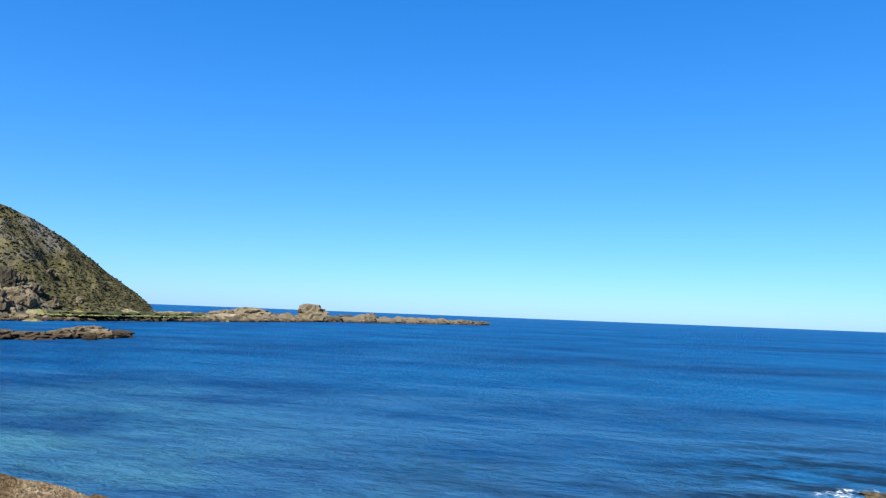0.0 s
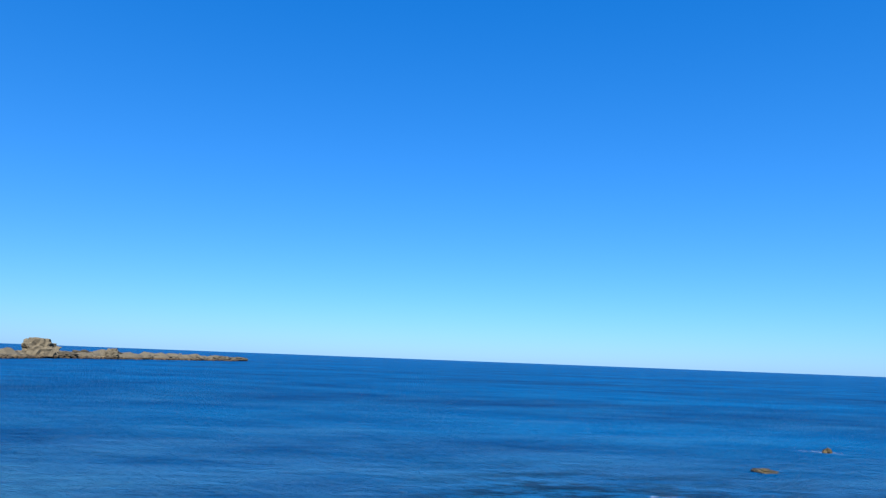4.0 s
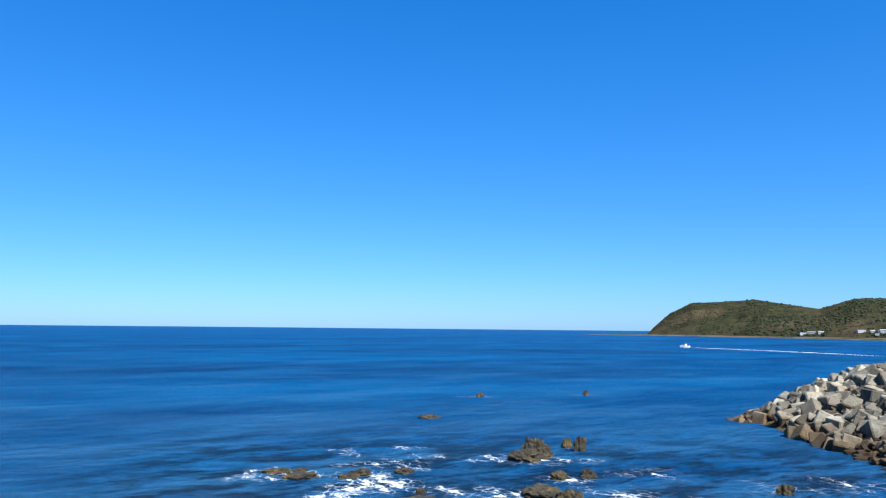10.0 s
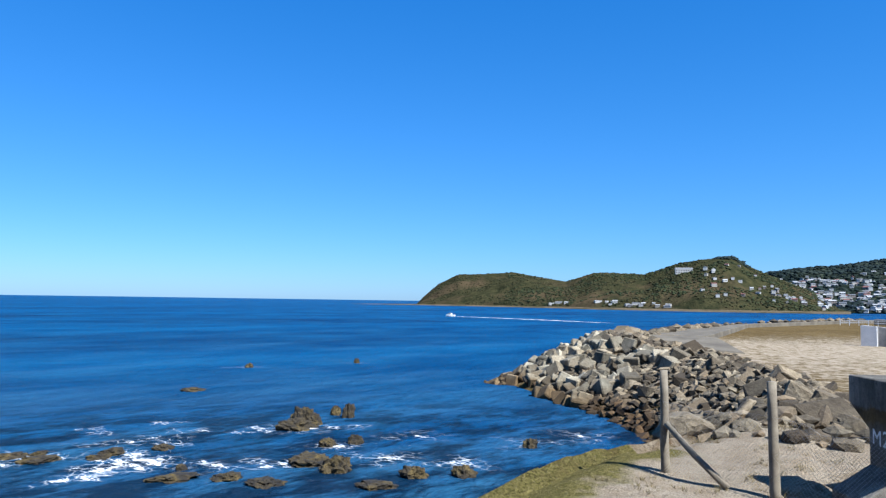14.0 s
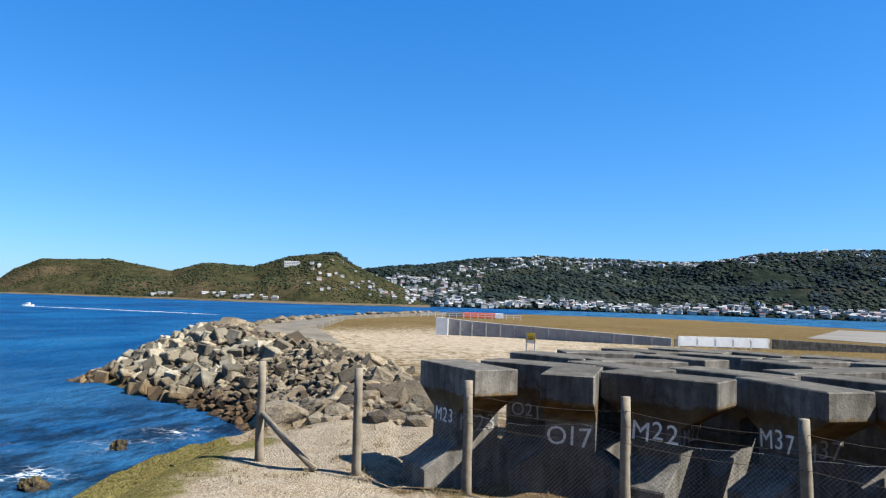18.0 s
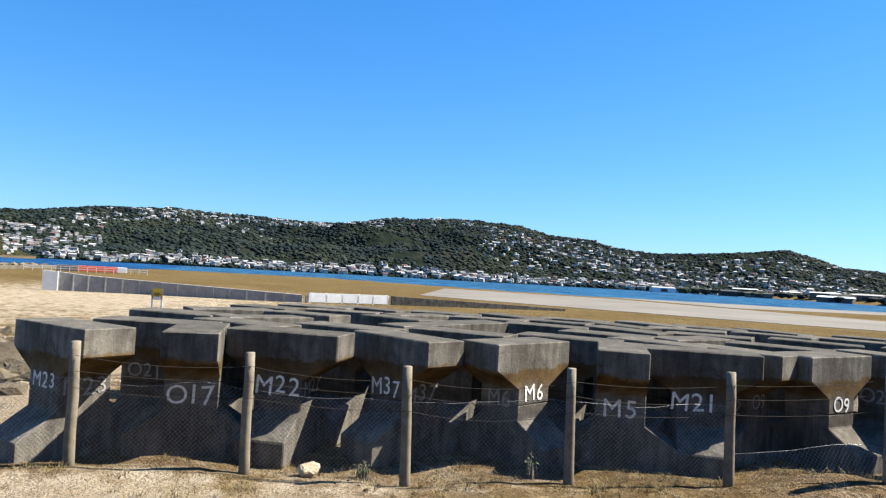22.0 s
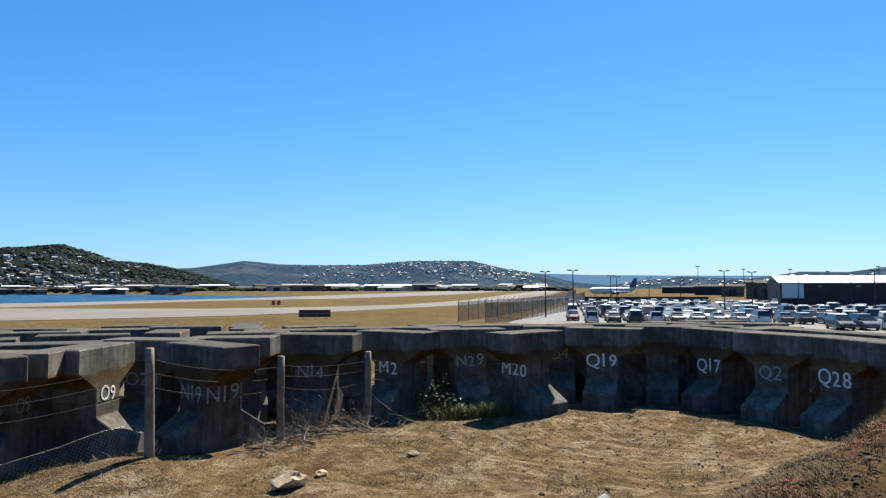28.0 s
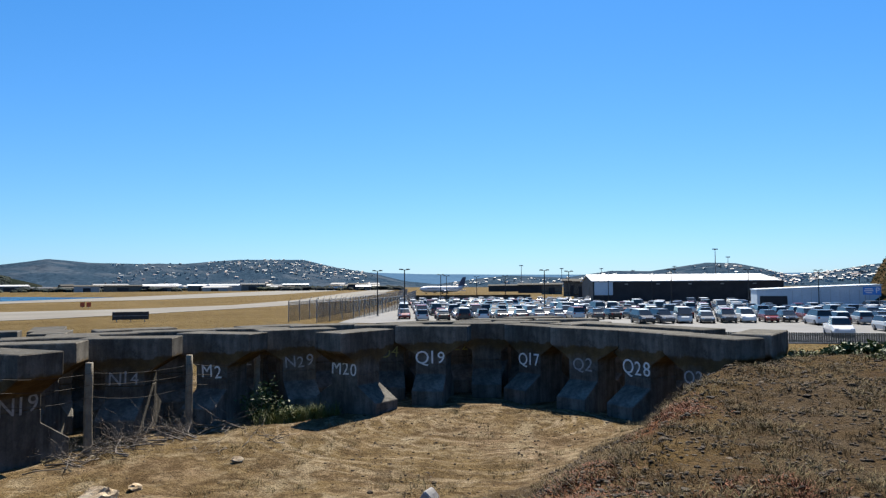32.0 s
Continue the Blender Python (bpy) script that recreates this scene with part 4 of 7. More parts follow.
for (ax, ay, *_), (bx, by, *_) in zip(FRONT, FRONT[1:]):
    mx, my = (ax + bx) / 2, (ay + by) / 2
    far_out = (math.hypot(mx, my) + 1.42) / math.hypot(mx, my)
    p = (mx * far_out, my * far_out)
    if min((p[0] - a) ** 2 + (p[1] - c) ** 2 for a, c in taken) > 1.2 ** 2:
        taken.append(p)
        block(*p, 128 + 11 * math.sin(7 * p[0] + 3 * p[1]))
for k in range(12):
    az = 224.0 + k * 4.0
    p = bearing(az, np.interp(az, [215, 230, 245, 256, 262, 275], [12.2, 13.6, 15.6, 17.6, 18.2, 18.2]) + 2.2)
    if min((p.x - a) ** 2 + (p.y - c) ** 2 for a, c in taken) > 1.05 ** 2:
        taken.append((p.x, p.y))
        block(p.x, p.y, 118 + 9 * math.sin(5 * k))
rng = random.Random(11)
for ring_i in range(8):
    for k in range(60):
        az = 171.5 + k * 2.05
        front = np.interp(az, [160, 175, 185, 200, 215, 230, 245, 256, 262, 275, 285, 292], [12.3, 12.3, 11.4, 11.2, 12.2, 13.6, 15.6, 17.6, 18.2, 18.2, 16.2, 15.3])
        deep = np.interp(az, [171, 176, 181, 186, 200, 235, 248, 258, 280, 292], [13.6, 14.4, 16.6, 19.0, 20.5, 21.5, 20.0, 20.2, 20.4, 18.6])
        d = front + 1.45 + ring_i * 1.6 + rng.uniform(-0.2, 0.2)
        if d > deep or (az > 283 and d > front + 1.2):
            continue
        p = bearing(az + rng.uniform(-0.7, 0.7), d)
        if min((p.x - a) ** 2 + (p.y - c) ** 2 for a, c in taken) < 1.4 ** 2:
            continue
        taken.append((p.x, p.y))
        block(p.x, p.y, rng.choice((112, 126, 138, 150, 205)) + rng.uniform(-9, 9), tilt=(rng.uniform(-0.8, 0.8), rng.uniform(-0.8, 0.8)))

# ---- the timber and wire fence ----
POSTS = [(5.36, -11.55, 1.60), (3.49, -11.11, 1.60), (1.65, -10.66, 1.58), (-0.58, -10.19, 1.58), (-2.70, -9.59, 1.58), (-4.93, -9.09, 1.55), (-7.18, -8.55, 1.55),
         (-9.17, -7.71, 1.58), (-11.88, -7.05, 1.50), (-13.99, -6.22, 1.50), (-16.2, -5.6, 1.46), (-18.2, -5.02, 1.44)]
LEANS = [0.5, 1.0, 0.3, 0.5, 2.2, 1.5, 1.0, 1.2, 0.2, -0.2, 0.4, 0.3]


def fence_post(x, y, h, lean, k):
    z = ground_z(x, y)
    s = Solid()
    wob = [random.Random(k * 9 + i).uniform(-0.008, 0.008) for i in range(6)]
    s.tube([(wob[i], -wob[5 - i], -0.25 + (h + 0.25) * i / 5) for i in range(6)], [0.078, 0.076, 0.072, 0.070, 0.068, 0.064], 12)
    m = pose(x, y, z, 0, lean, 14)
    root = thing("fence_post", m, "weathered round timber fence post with rusty wire", "fence post", "posts of the wire fence")
    part("timber", s, WOOD, root, smooth=True)
    for i, hz in enumerate((0.35, h * 0.62, h * 0.8, h * 0.93)):
        st = Solid().tube([(0.0, -0.074, hz - 0.02), (0.0, -0.084, hz), (0.0, -0.074, hz + 0.02)], 0.004, 5)
        part("staple", st, RUSTY_WIRE, root)
    return root


for k, ((x, y, h), lean) in enumerate(zip(POSTS, LEANS)):
    fence_post(x, y, h + 0.07, lean, k)
x, y, h = POSTS[0]
brace = Solid().tube([(x - 0.05, y + 0.05, ground_z(x, y) + 0.80), (4.75, -11.25, 6.62), (4.15, -11.05, ground_z(4.15, -11.05) + 0.02)], [0.05, 0.05, 0.052], 10)
whole("fence_brace", brace, WOOD, Matrix(), "slanting timber brace against the end fence post", "fence brace", smooth=True)


def strand(a, b, sag, n=9):
    return [tuple(Vector(a).lerp(Vector(b), i / (n - 1)) - Vector((0, 0, sag * 4 * (i / (n - 1)) * (1 - i / (n - 1))))) for i in range(n)]


fence_wires = thing("fence_wire", Matrix(), "sagging rusty wire strands between timber posts", "fence wire")
rng = random.Random(4)
for i in range(2, len(POSTS) - 1):
    (ax, ay, ah), (bx, by, bh) = POSTS[i], POSTS[i + 1]
    for frac in (0.66, 0.80, 0.93):
        a, b = (ax, ay + 0.08, ground_z(ax, ay) + ah * frac), (bx, by + 0.08, ground_z(bx, by) + bh * frac)
        pts = strand(a, b, rng.uniform(0.03, 0.14))
        s = Solid().tube(pts, 0.0032, 4)
        for p in pts[1:-1:2]:
            s.tube([(p[0] - 0.02, p[1], p[2] - 0.025), (p[0] + 0.02, p[1], p[2] + 0.025)], 0.003, 3)
        part("wire", s, RUSTY_WIRE, fence_wires)


def netting(ax, ay, bx, by, high, drape):
    """A length of chain-link netting as crossing wires."""
    length, s, pitch = math.hypot(bx - ax, by - ay), Solid(), 0.062
    n = int(length / pitch)

    def at(u, z):
        t = u / length
        g = ground_z(ax + (bx - ax) * t, ay + (by - ay) * t) + 0.03
        bulge = 0.03 * math.sin(u * 2.1) + drape * (high - z)
        return (ax + (bx - ax) * t - 0.25 * bulge, ay + (by - ay) * t + 0.09 + bulge, g + z * (1 - 0.06 * math.sin(u * 1.7) ** 2))

    for k in range(-int(high / pitch), n + 1):
        for sign in (1, -1):
            u0, u1 = (k * pitch, k * pitch + high) if sign > 0 else (k * pitch + high, k * pitch)
            pts = []
            for i in range(5):
                u, z = u0 + (u1 - u0) * i / 4, high * i / 4
                if 0 <= u <= length:
                    pts.append(at(u, z))
            if len(pts) > 1:
                s.tube(pts, 0.0016, 3)
    s.tube([at(length * i / 8, high) for i in range(9)], 0.0018, 3)
    return s


for i in range(0, 7):
    (ax, ay, _), (bx, by, _) = POSTS[i], POSTS[i + 1]
    s = netting(ax, ay, bx, by, 1.14 if i != 6 else 0.45, 0.02 if i != 6 else 0.45)
    whole("fence_netting", raw_mesh("fence_netting", *[np.array(q, dtype=float if j == 0 else int) for j, q in enumerate((s.v, [f for f in s.f if len(f) == 4]))], WIRE),
          None, Matrix(), "chain-link wire netting hung between timber posts", "wire netting", "netting of the wire fence")

# ---- stones, dead wood and weeds in the yard ----
STONE_FORMS = [ball(100 + i, 0.42, 0.75, 14, 3) for i in range(8)]


def stone_mesh(i, name, mat):
    v, f = STONE_FORMS[i % len(STONE_FORMS)]
    return raw_mesh(name, v, f, mat, False)


PALE_MESHES = [stone_mesh(i, "stone", WHITE_STONE) for i in range(4)]
for i, (x, y, a, b, c, turn) in enumerate([(-9.0, -5.15, 0.33, 0.2, 0.18, 150), (-7.85, -5.25, 0.34, 0.17, 0.12, 160), (-6.45, -6.55, 0.30, 0.24, 0.2, 50), (-7.1, -6.6, 0.10, 0.08, 0.09, 0),
                                          (-6.9, -6.3, 0.08, 0.06, 0.07, 20), (-5.3, -6.9, 0.13, 0.1, 0.08, 70), (-9.6, -5.0, 0.14, 0.1, 0.07, 15), (-1.4, -10.05, 0.17, 0.14, 0.17, 40), (-11.3, -4.2, 0.12, 0.1, 0.07, 0)]):
    whole("stone", PALE_MESHES[i % 4], None, pose(x, y, ground_z(x, y) + c * 0.5, 0, 0, turn) @ Matrix.Diagonal((a, b * 1.1, c, 1)),
          "pale jagged stone lying on the dry dirt", "stone", "pale stones on the dirt")
s = Solid().prism([(-0.17, -0.05), (0.15, -0.05), (0.06, 0.10), (0.0, 0.15)], -0.12, 0.10, "y")
whole("concrete_lump", s, LIGHT_CONCRETE, pose(-9.55, -0.95, ground_z(-9.55, -0.95) - 0.03, 4, -6, 65), "broken grey concrete lump on the dirt", "concrete lump", bevel=0.02)


def branch(seed, length, thick):
    """A bent, forking dead branch lying along x."""
    rng = random.Random(seed)
    s = Solid()

    def limb(p, d, ln, r, depth):
        pts, rs = [p.copy()], [r]
        for i in range(5):
            d = (d + Vector((rng.uniform(-0.5, 0.5), rng.uniform(-0.7, 0.7), rng.uniform(-0.3, 0.34)))).normalized()
            p = p + d * ln / 5
            p.z = max(p.z, 0.01)
            pts.append(p.copy())
            rs.append(r * (1 - 0.16 * (i + 1)))
            if depth and i > 0 and rng.random() < 0.75:
                limb(p.copy(), (d + Vector((rng.uniform(-0.8, 0.8), rng.uniform(-0.9, 0.9), rng.uniform(0, 0.6)))).normalized(), ln * rng.uniform(0.35, 0.6), rs[-1] * 0.7, depth - 1)
        s.tube(pts, rs, 5)

    limb(Vector((-length / 2, 0, 0.05)), Vector((1, 0, 0.08)), length, thick, 2)
    return s.mesh("branch", TWIG, True)


BRANCHES = [branch(i, 1.0 + 0.12 * i, 0.019) for i in range(7)]
rng = random.Random(7)
for i in range(110):
    t = rng.random()
    if i < 84:
        x, y = -10.6 - 3.7 * t ** 0.7 + rng.uniform(-0.2, 0.2), -6.85 + 1.25 * t + rng.uniform(-0.25, 0.2)
    elif i < 100:
        x, y = (-12.1, -12.6)[i % 2] + rng.uniform(-0.25, 0.25), (-5.0, -4.1)[i % 2] + rng.uniform(-0.25, 0.25)
    else:
        x, y = -7.2 - 1.6 * t, -7.6 + 0.4 * t + rng.uniform(-0.2, 0.2)
    k = rng.uniform(0.5, 1.0) * (0.55 if i >= 84 else 0.85)
    whole("dead_branch", BRANCHES[i % 7], None, pose(x, y, ground_z(x, y) + rng.uniform(0.0, 0.05), rng.uniform(-8, 8), rng.uniform(-6, 4), rng.uniform(0, 360)) @ Matrix.Scale(k, 4),
          "dry grey dead branch lying on the dirt", "branch", "dead branches on the ground")


def blades(places, mat, name, label, category, low, high, width, count, lean=0.5, seed=1):
    """Tufts of thin bent blades, one object."""
    rng = np.random.RandomState(seed)
    p = np.repeat(np.asarray(places, dtype=float), count, 0)
    n = len(p)
    a, h = rng.uniform(0, math.tau, n), rng.uniform(low, high, n)
    l, r = h * rng.uniform(0.1, lean, n), rng.uniform(0, 0.08, n)
    bx, by = p[:, 0] + r * np.cos(a), p[:, 1] + r * np.sin(a)
    w = width * rng.uniform(0.6, 1.3, n)
    px, py = -np.sin(a) * w, np.cos(a) * w
    rows = []
    for f, k, hh in ((0.0, 1.0, 0.0), (0.35, 0.8, 0.6), (1.0, 0.15, 1.0)):
        for s in (-1, 1):
            rows.append(np.stack([bx + np.cos(a) * l * f + s * px * k, by + np.sin(a) * l * f + s * py * k, p[:, 2] - 0.01 + h * hh], -1))
    v = np.stack(rows, 1).reshape(-1, 3)
    i = np.arange(n) * 6
    f = np.concatenate([np.stack([i, i + 1, i + 3, i + 2], 1), np.stack([i + 2, i + 3, i + 5, i + 4], 1)])
    return tagged(new(name, raw_mesh(name, v, f, mat)), label, category, kind="stuff")


nrng = np.random.RandomState(3)
spots = []
az, d = nrng.uniform(150, 318, 14000), 3.0 + 16 * nrng.uniform(0, 1, 14000) ** 0.8
tx, ty = d * np.sin(np.radians(az)), d * np.cos(np.radians(az))
keep = (wave_noise(tx, ty, 77, 3.0) + 0.1 * (mound(tx, ty) > 0.3) * (az > 262) + 0.7 * np.exp(-((ty + 8.6 - 0.13 * tx) / 1.2) ** 2) > 0.30) & (inland(tx, ty) > 0.3)
tx, ty = tx[keep], ty[keep]
tz = land(tx, ty)
blades(np.stack([tx, ty, tz], 1), DRY_GRASS, "dry_grass", "sparse straw-coloured dry grass tufts", "dry grass", 0.02, 0.10, 0.003, 13, 2.0, 2)
gx2 = nrng.normal(-15.35, 0.28, 170)
gy2 = -4.3 - 0.75 * (gx2 + 15.35) + nrng.normal(0, 0.2, 170)
blades(np.stack([gx2, gy2, land(gx2, gy2)], 1), WEED, "green_grass", "tall green and yellow grass beside the blocks", "grass", 0.10, 0.36, 0.006, 10, 0.8, 3)
chips = []
for i in range(17000):
    a, dd = (nrng.uniform(190, 312), 4 + 13 * nrng.uniform() ** 0.8) if i % 5 < 2 else (nrng.uniform(258, 309), 3.5 + 14 * nrng.uniform() ** 0.7)
    x, y = dd * math.sin(radians(a)), dd * math.cos(radians(a))
    if i % 5 < 2 and nrng.uniform() < 0.7:
        continue
    if i % 5 >= 2 and nrng.uniform() < 0.85 and mound(dd * math.sin(radians(a)), dd * math.cos(radians(a))) < 0.15:
        continue
    k = nrng.uniform(0.008, 0.028) * (0.6 if i % 5 < 2 else 1.0) * (2.0 if nrng.uniform() < 0.06 else 1)
    chips.append((x, y, 0, k * 1.3, k, k * 0.8, nrng.uniform(0, 6.28)))
for i in range(2600):
    x, y, k = -7.6 + nrng.normal(0, 0.75), 0.0 + nrng.normal(0, 0.42), nrng.uniform(0.010, 0.024)
    chips.append((x, y, 0, k * 1.3, k, k * 0.8, nrng.uniform(0, 6.28)))
cz = land(np.array([c[0] for c in chips]), np.array([c[1] for c in chips]))
chips = [(c[0], c[1], z + 0.3 * c[5], *c[3:]) for c, z in zip(chips, cz)]
tagged(new("gravel", scatter_mesh("gravel", [ball(300 + i, 0.3, 0.8, 6, 1) for i in range(4)], chips, GRAVEL)), "loose gravel and pebbles strewn over the dirt", "gravel", kind="stuff")


def shrub(name, x, y, radius, height, leaf, count, seed, label, mat=LEAF):
    """A low shrub: forking stems and many small pointed leaves."""
    rng = random.Random(seed)
    z = ground_z(x, y)
    root = thing(name, pose(x, y, z), label, "shrub", "shrubs round the yard")
    stems, leaves = Solid(), Solid()
    for i in range(14):
        a, r = rng.uniform(0, math.tau), radius * rng.uniform(0.3, 1.0)
        tip = Vector((r * math.cos(a), r * math.sin(a), height * rng.uniform(0.5, 1.0) * (1.15 - 0.6 * r / radius)))
        stems.tube([(0.1 * math.cos(a), 0.1 * math.sin(a), -0.03), tuple(tip * 0.55 + Vector((0, 0, 0.08))), tuple(tip)], [0.014, 0.009, 0.004], 5)
        for _ in range(count // 14):
            t = rng.uniform(0.35, 1.05)
            c = tip * t + Vector((rng.gauss(0, 0.14), rng.gauss(0, 0.14), rng.gauss(0, 0.10))) * radius
            c.z = max(c.z, 0.03)
            m = Matrix.Translation(c) @ Euler((rng.uniform(-0.9, 0.9), rng.uniform(-0.9, 0.9), rng.uniform(0, 6.3))).to_matrix().to_4x4()
            k = leaf * rng.uniform(0.6, 1.2)
            leaves.add([(-k, 0, 0), (0, -0.42 * k, 0.1 * k), (k, 0, -0.1 * k), (0, 0.42 * k, 0.1 * k)], [(0, 1, 2, 3)], m)
    tagged(part("stem", stems, TWIG, root), kind="stuff")
    me = bpy.data.meshes.new("leaf")
    me.from_pydata(leaves.v, [], leaves.f)
    me.materials.append(mat)
    tagged(part("foliage", me, None, root), kind="stuff")
    return root


shrub("green_weed", -15.35, -4.75, 0.55, 0.55, 0.05, 800, 1, "leafy green weed growing against the concrete blocks", WEED)
shrub("green_weed", -15.5, -5.2, 0.5, 0.95, 0.06, 900, 2, "leafy green weed beside the concrete blocks")
shrub("green_weed", -2.2, -10.0, 0.16, 0.32, 0.03, 110, 3, "small green weed at the foot of a block")
shrub("green_weed", -4.6, -9.6, 0.14, 0.42, 0.03, 90, 4, "small green weed at the foot of a block")
for i, (a, d, r, h) in enumerate([(294.1, 18.2, 0.32, 0.20), (295.0, 18.4, 0.38, 0.24), (296.0, 18.5, 0.40, 0.26), (297.1, 18.3, 0.36, 0.22)]):
    p = bearing(a, d)
    shrub("coastal_shrub", p.x, p.y, r, h, 0.075, 420, 20 + i, "low dark glossy coastal shrub on the crest of the bank")
for i, (a, d, r, h) in enumerate([(297.3, 16.6, 0.4, 0.12), (298.6, 16.4, 0.45, 0.14), (299.9, 16.5, 0.45, 0.16), (301.3, 16.2, 0.5, 0.16), (291.8, 17.2, 0.3, 0.16), (292.6, 17.6, 0.22, 0.10)]):
    p = bearing(a, d)
    shrub("yellow_green_plant", p.x, p.y, r, h, 0.05, 420, 40 + i, "low yellow-green plant on the crest of the bank", WEED)
gaz2, gd2 = nrng.uniform(258, 306, 12000), 4 + 14.5 * nrng.uniform(0, 1, 12000) ** 0.75
mx, my = gd2 * np.sin(np.radians(gaz2)), gd2 * np.cos(np.radians(gaz2))
keep = (mound(mx, my) > 0.12) & (wave_noise(mx, my, 78, 1.7) > 0.05)
blades(np.stack([mx[keep], my[keep], land(mx[keep], my[keep])], 1), BANK_GRASS, "bank_grass", "coarse olive and straw grass on the gravel bank", "grass", 0.015, 0.075, 0.003, 15, 2.0, 5)

RUST_LEAF = mottled("rust_red_plant", (0.10, 0.030, 0.012), (0.21, 0.072, 0.028), 4, 30, 0.85, 0.1, 0.003)
spots_r = [(cx + nrng.normal(0, sx), cy + nrng.normal(0, sy)) for cx, cy, sx, sy in ((-7.0, 0.75, 0.75, 0.24), (-9.9, 2.35, 0.5, 0.25), (-5.8, 2.2, 0.35, 0.3)) for _ in range(420)]
sxy = np.array(spots_r)
blades(np.stack([sxy[:, 0], sxy[:, 1], land(sxy[:, 0], sxy[:, 1])], 1), RUST_LEAF, "rust_red_groundcover", "low rust-red groundcover plants on the bank", "groundcover", 0.008, 0.03, 0.005, 9, 2.4, 9)

# ---- rubble sea wall ----
wall_root = thing("rubble_slope", Matrix(), "sloping sea wall of broken rock and concrete cubes", "sea wall", kind="structure")


def chipped(seed, sx, sy, sz, bevel):
    rng = random.Random(seed)
    s = Solid().box((0, 0, 0), (sx, sy, sz))
    s.v = [(a + rng.uniform(-0.16, 0.16) * sx, b + rng.uniform(-0.16, 0.16) * sy, c + rng.uniform(-0.16, 0.16) * sz) for a, b, c in s.v]
    return s.mesh("stone", RUBBLE, bevel=bevel)


def cube(seed, bevel):
    rng = random.Random(seed)
    s = Solid().box((0, 0, 0), (1, 1, 1))
    s.v = [tuple(q + rng.uniform(-0.04, 0.04) for q in p) for p in s.v]
    return s.mesh("concrete_cube", ARMOUR, bevel=bevel)


CUBES = [cube(i, 0.07) for i in range(3)]
SLABS = [chipped(40 + i, 1.0, rr, tt, 0.05) for i, (rr, tt) in enumerate([(0.7, 0.3), (0.8, 0.6), (0.6, 0.45), (0.9, 0.75), (0.75, 0.24), (0.55, 0.5)])]
ROCKS = [raw_mesh("rock", *STONE_FORMS[i], RUBBLE) for i in range(4)]


rng = random.Random(5)
line = [(6.6, -16), (6.6, -22), (8, -33), (13, -43), (17, -51), (26.5, -62), (40.0, -71), (48.5, -98)]
lengths = [math.dist(a, b) for a, b in zip(line, line[1:])]


def along(q):
    for (a, b), ln in zip(zip(line, line[1:]), lengths):
        if q <= ln:
            n = Vector((b[1] - a[1], a[0] - b[0])).normalized() * -1
            return Vector(a).lerp(Vector(b), q / ln), n
        q -= ln
    return Vector(line[-1]), Vector((1, 0.4)).normalized()


def rubble_piece(mesh, name, x, y, k, squash, rng, lift=0.2):
    z = ground_z(x, y)
    if z < -1.6:
        return
    ob = part(name, mesh, None, wall_root)
    ob.matrix_world = pose(x, y, z + lift * k, rng.uniform(-40, 40), rng.uniform(-40, 40), rng.uniform(0, 360)) @ Matrix.Diagonal((k * squash[0], k * squash[1], k * squash[2], 1))


total = sum(lengths)
for i in range(290):
    q = total * rng.random() ** 1.15 * 0.86
    p, n = along(q)
    s = rng.uniform(-2.6, 8.8)
    p = p + n * s
    k = rng.uniform(0.6, 1.35) * (0.9 + q / 300)
    if rng.random() < 0.62:
        rubble_piece(rng.choice(SLABS), "broken_slab", p.x, p.y, k, (1.25, 1.1, 0.8), rng)
    else:
        rubble_piece(rng.choice(ROCKS), "rock", p.x, p.y, k * 0.62, (1, 1, 0.9), rng)
for i in range(170):
    q = total * (0.50 + 0.48 * rng.random())
    p, n = along(q)
    s = rng.uniform(1.0, 11.0)
    p = p + n * s
    rubble_piece(rng.choice(CUBES), "concrete_cube", p.x, p.y, rng.uniform(1.05, 1.55), (1, 1, 1), rng, 0.2)
for i in range(58):
    f = rng.random() ** 0.8
    x, y = 40.5 + 8.0 * f + rng.uniform(-3.4, 3.4) * (1.1 - 0.75 * f), -69.5 + 8.2 * f + rng.uniform(-2.6, 2.6) * (1.1 - 0.75 * f)
    rubble_piece(rng.choice(CUBES), "concrete_cube", x, y, rng.uniform(1.05, 1.5), (1, 1, 1), rng, 0.1)
fill = []
for i in range(3600):
    q = total * rng.random() ** 1.2
    p, n = along(q)
    p = p + n * rng.uniform(-3.0, 9.6)
    k = rng.uniform(0.14, 0.42) * (0.8 + q / 75)
    fill.append((p.x, p.y, 0, k * 1.3, k, k * 0.8, rng.uniform(0, 6.28)))
fz = land(np.array([c[0] for c in fill]), np.array([c[1] for c in fill]))
fill = [(c[0], c[1], z + 0.25 * c[5], *c[3:]) for c, z in zip(fill, fz) if z > -1]
tagged(part("small_rubble", scatter_mesh("small_rubble", [ball(500 + i, 0.3, 0.8, 7, 1) for i in range(5)], fill, RUBBLE), None, wall_root), kind="stuff")
slabs = []
for k in range(14):
    sr = random.Random(560 + k)
    form = Solid().box((0, 0, 0), (1.3, sr.uniform(0.6, 1.0), sr.uniform(0.22, 0.6)))
    tip = Euler((sr.uniform(-0.8, 0.8), sr.uniform(-0.8, 0.8), 0)).to_matrix()
    pts = [tip @ Vector((a + sr.uniform(-0.16, 0.16), b + sr.uniform(-0.12, 0.12), c + sr.uniform(-0.08, 0.08))) for a, b, c in form.v]
    slabs.append((np.array([tuple(p) for p in pts]), np.array(form.f)))
pile = []
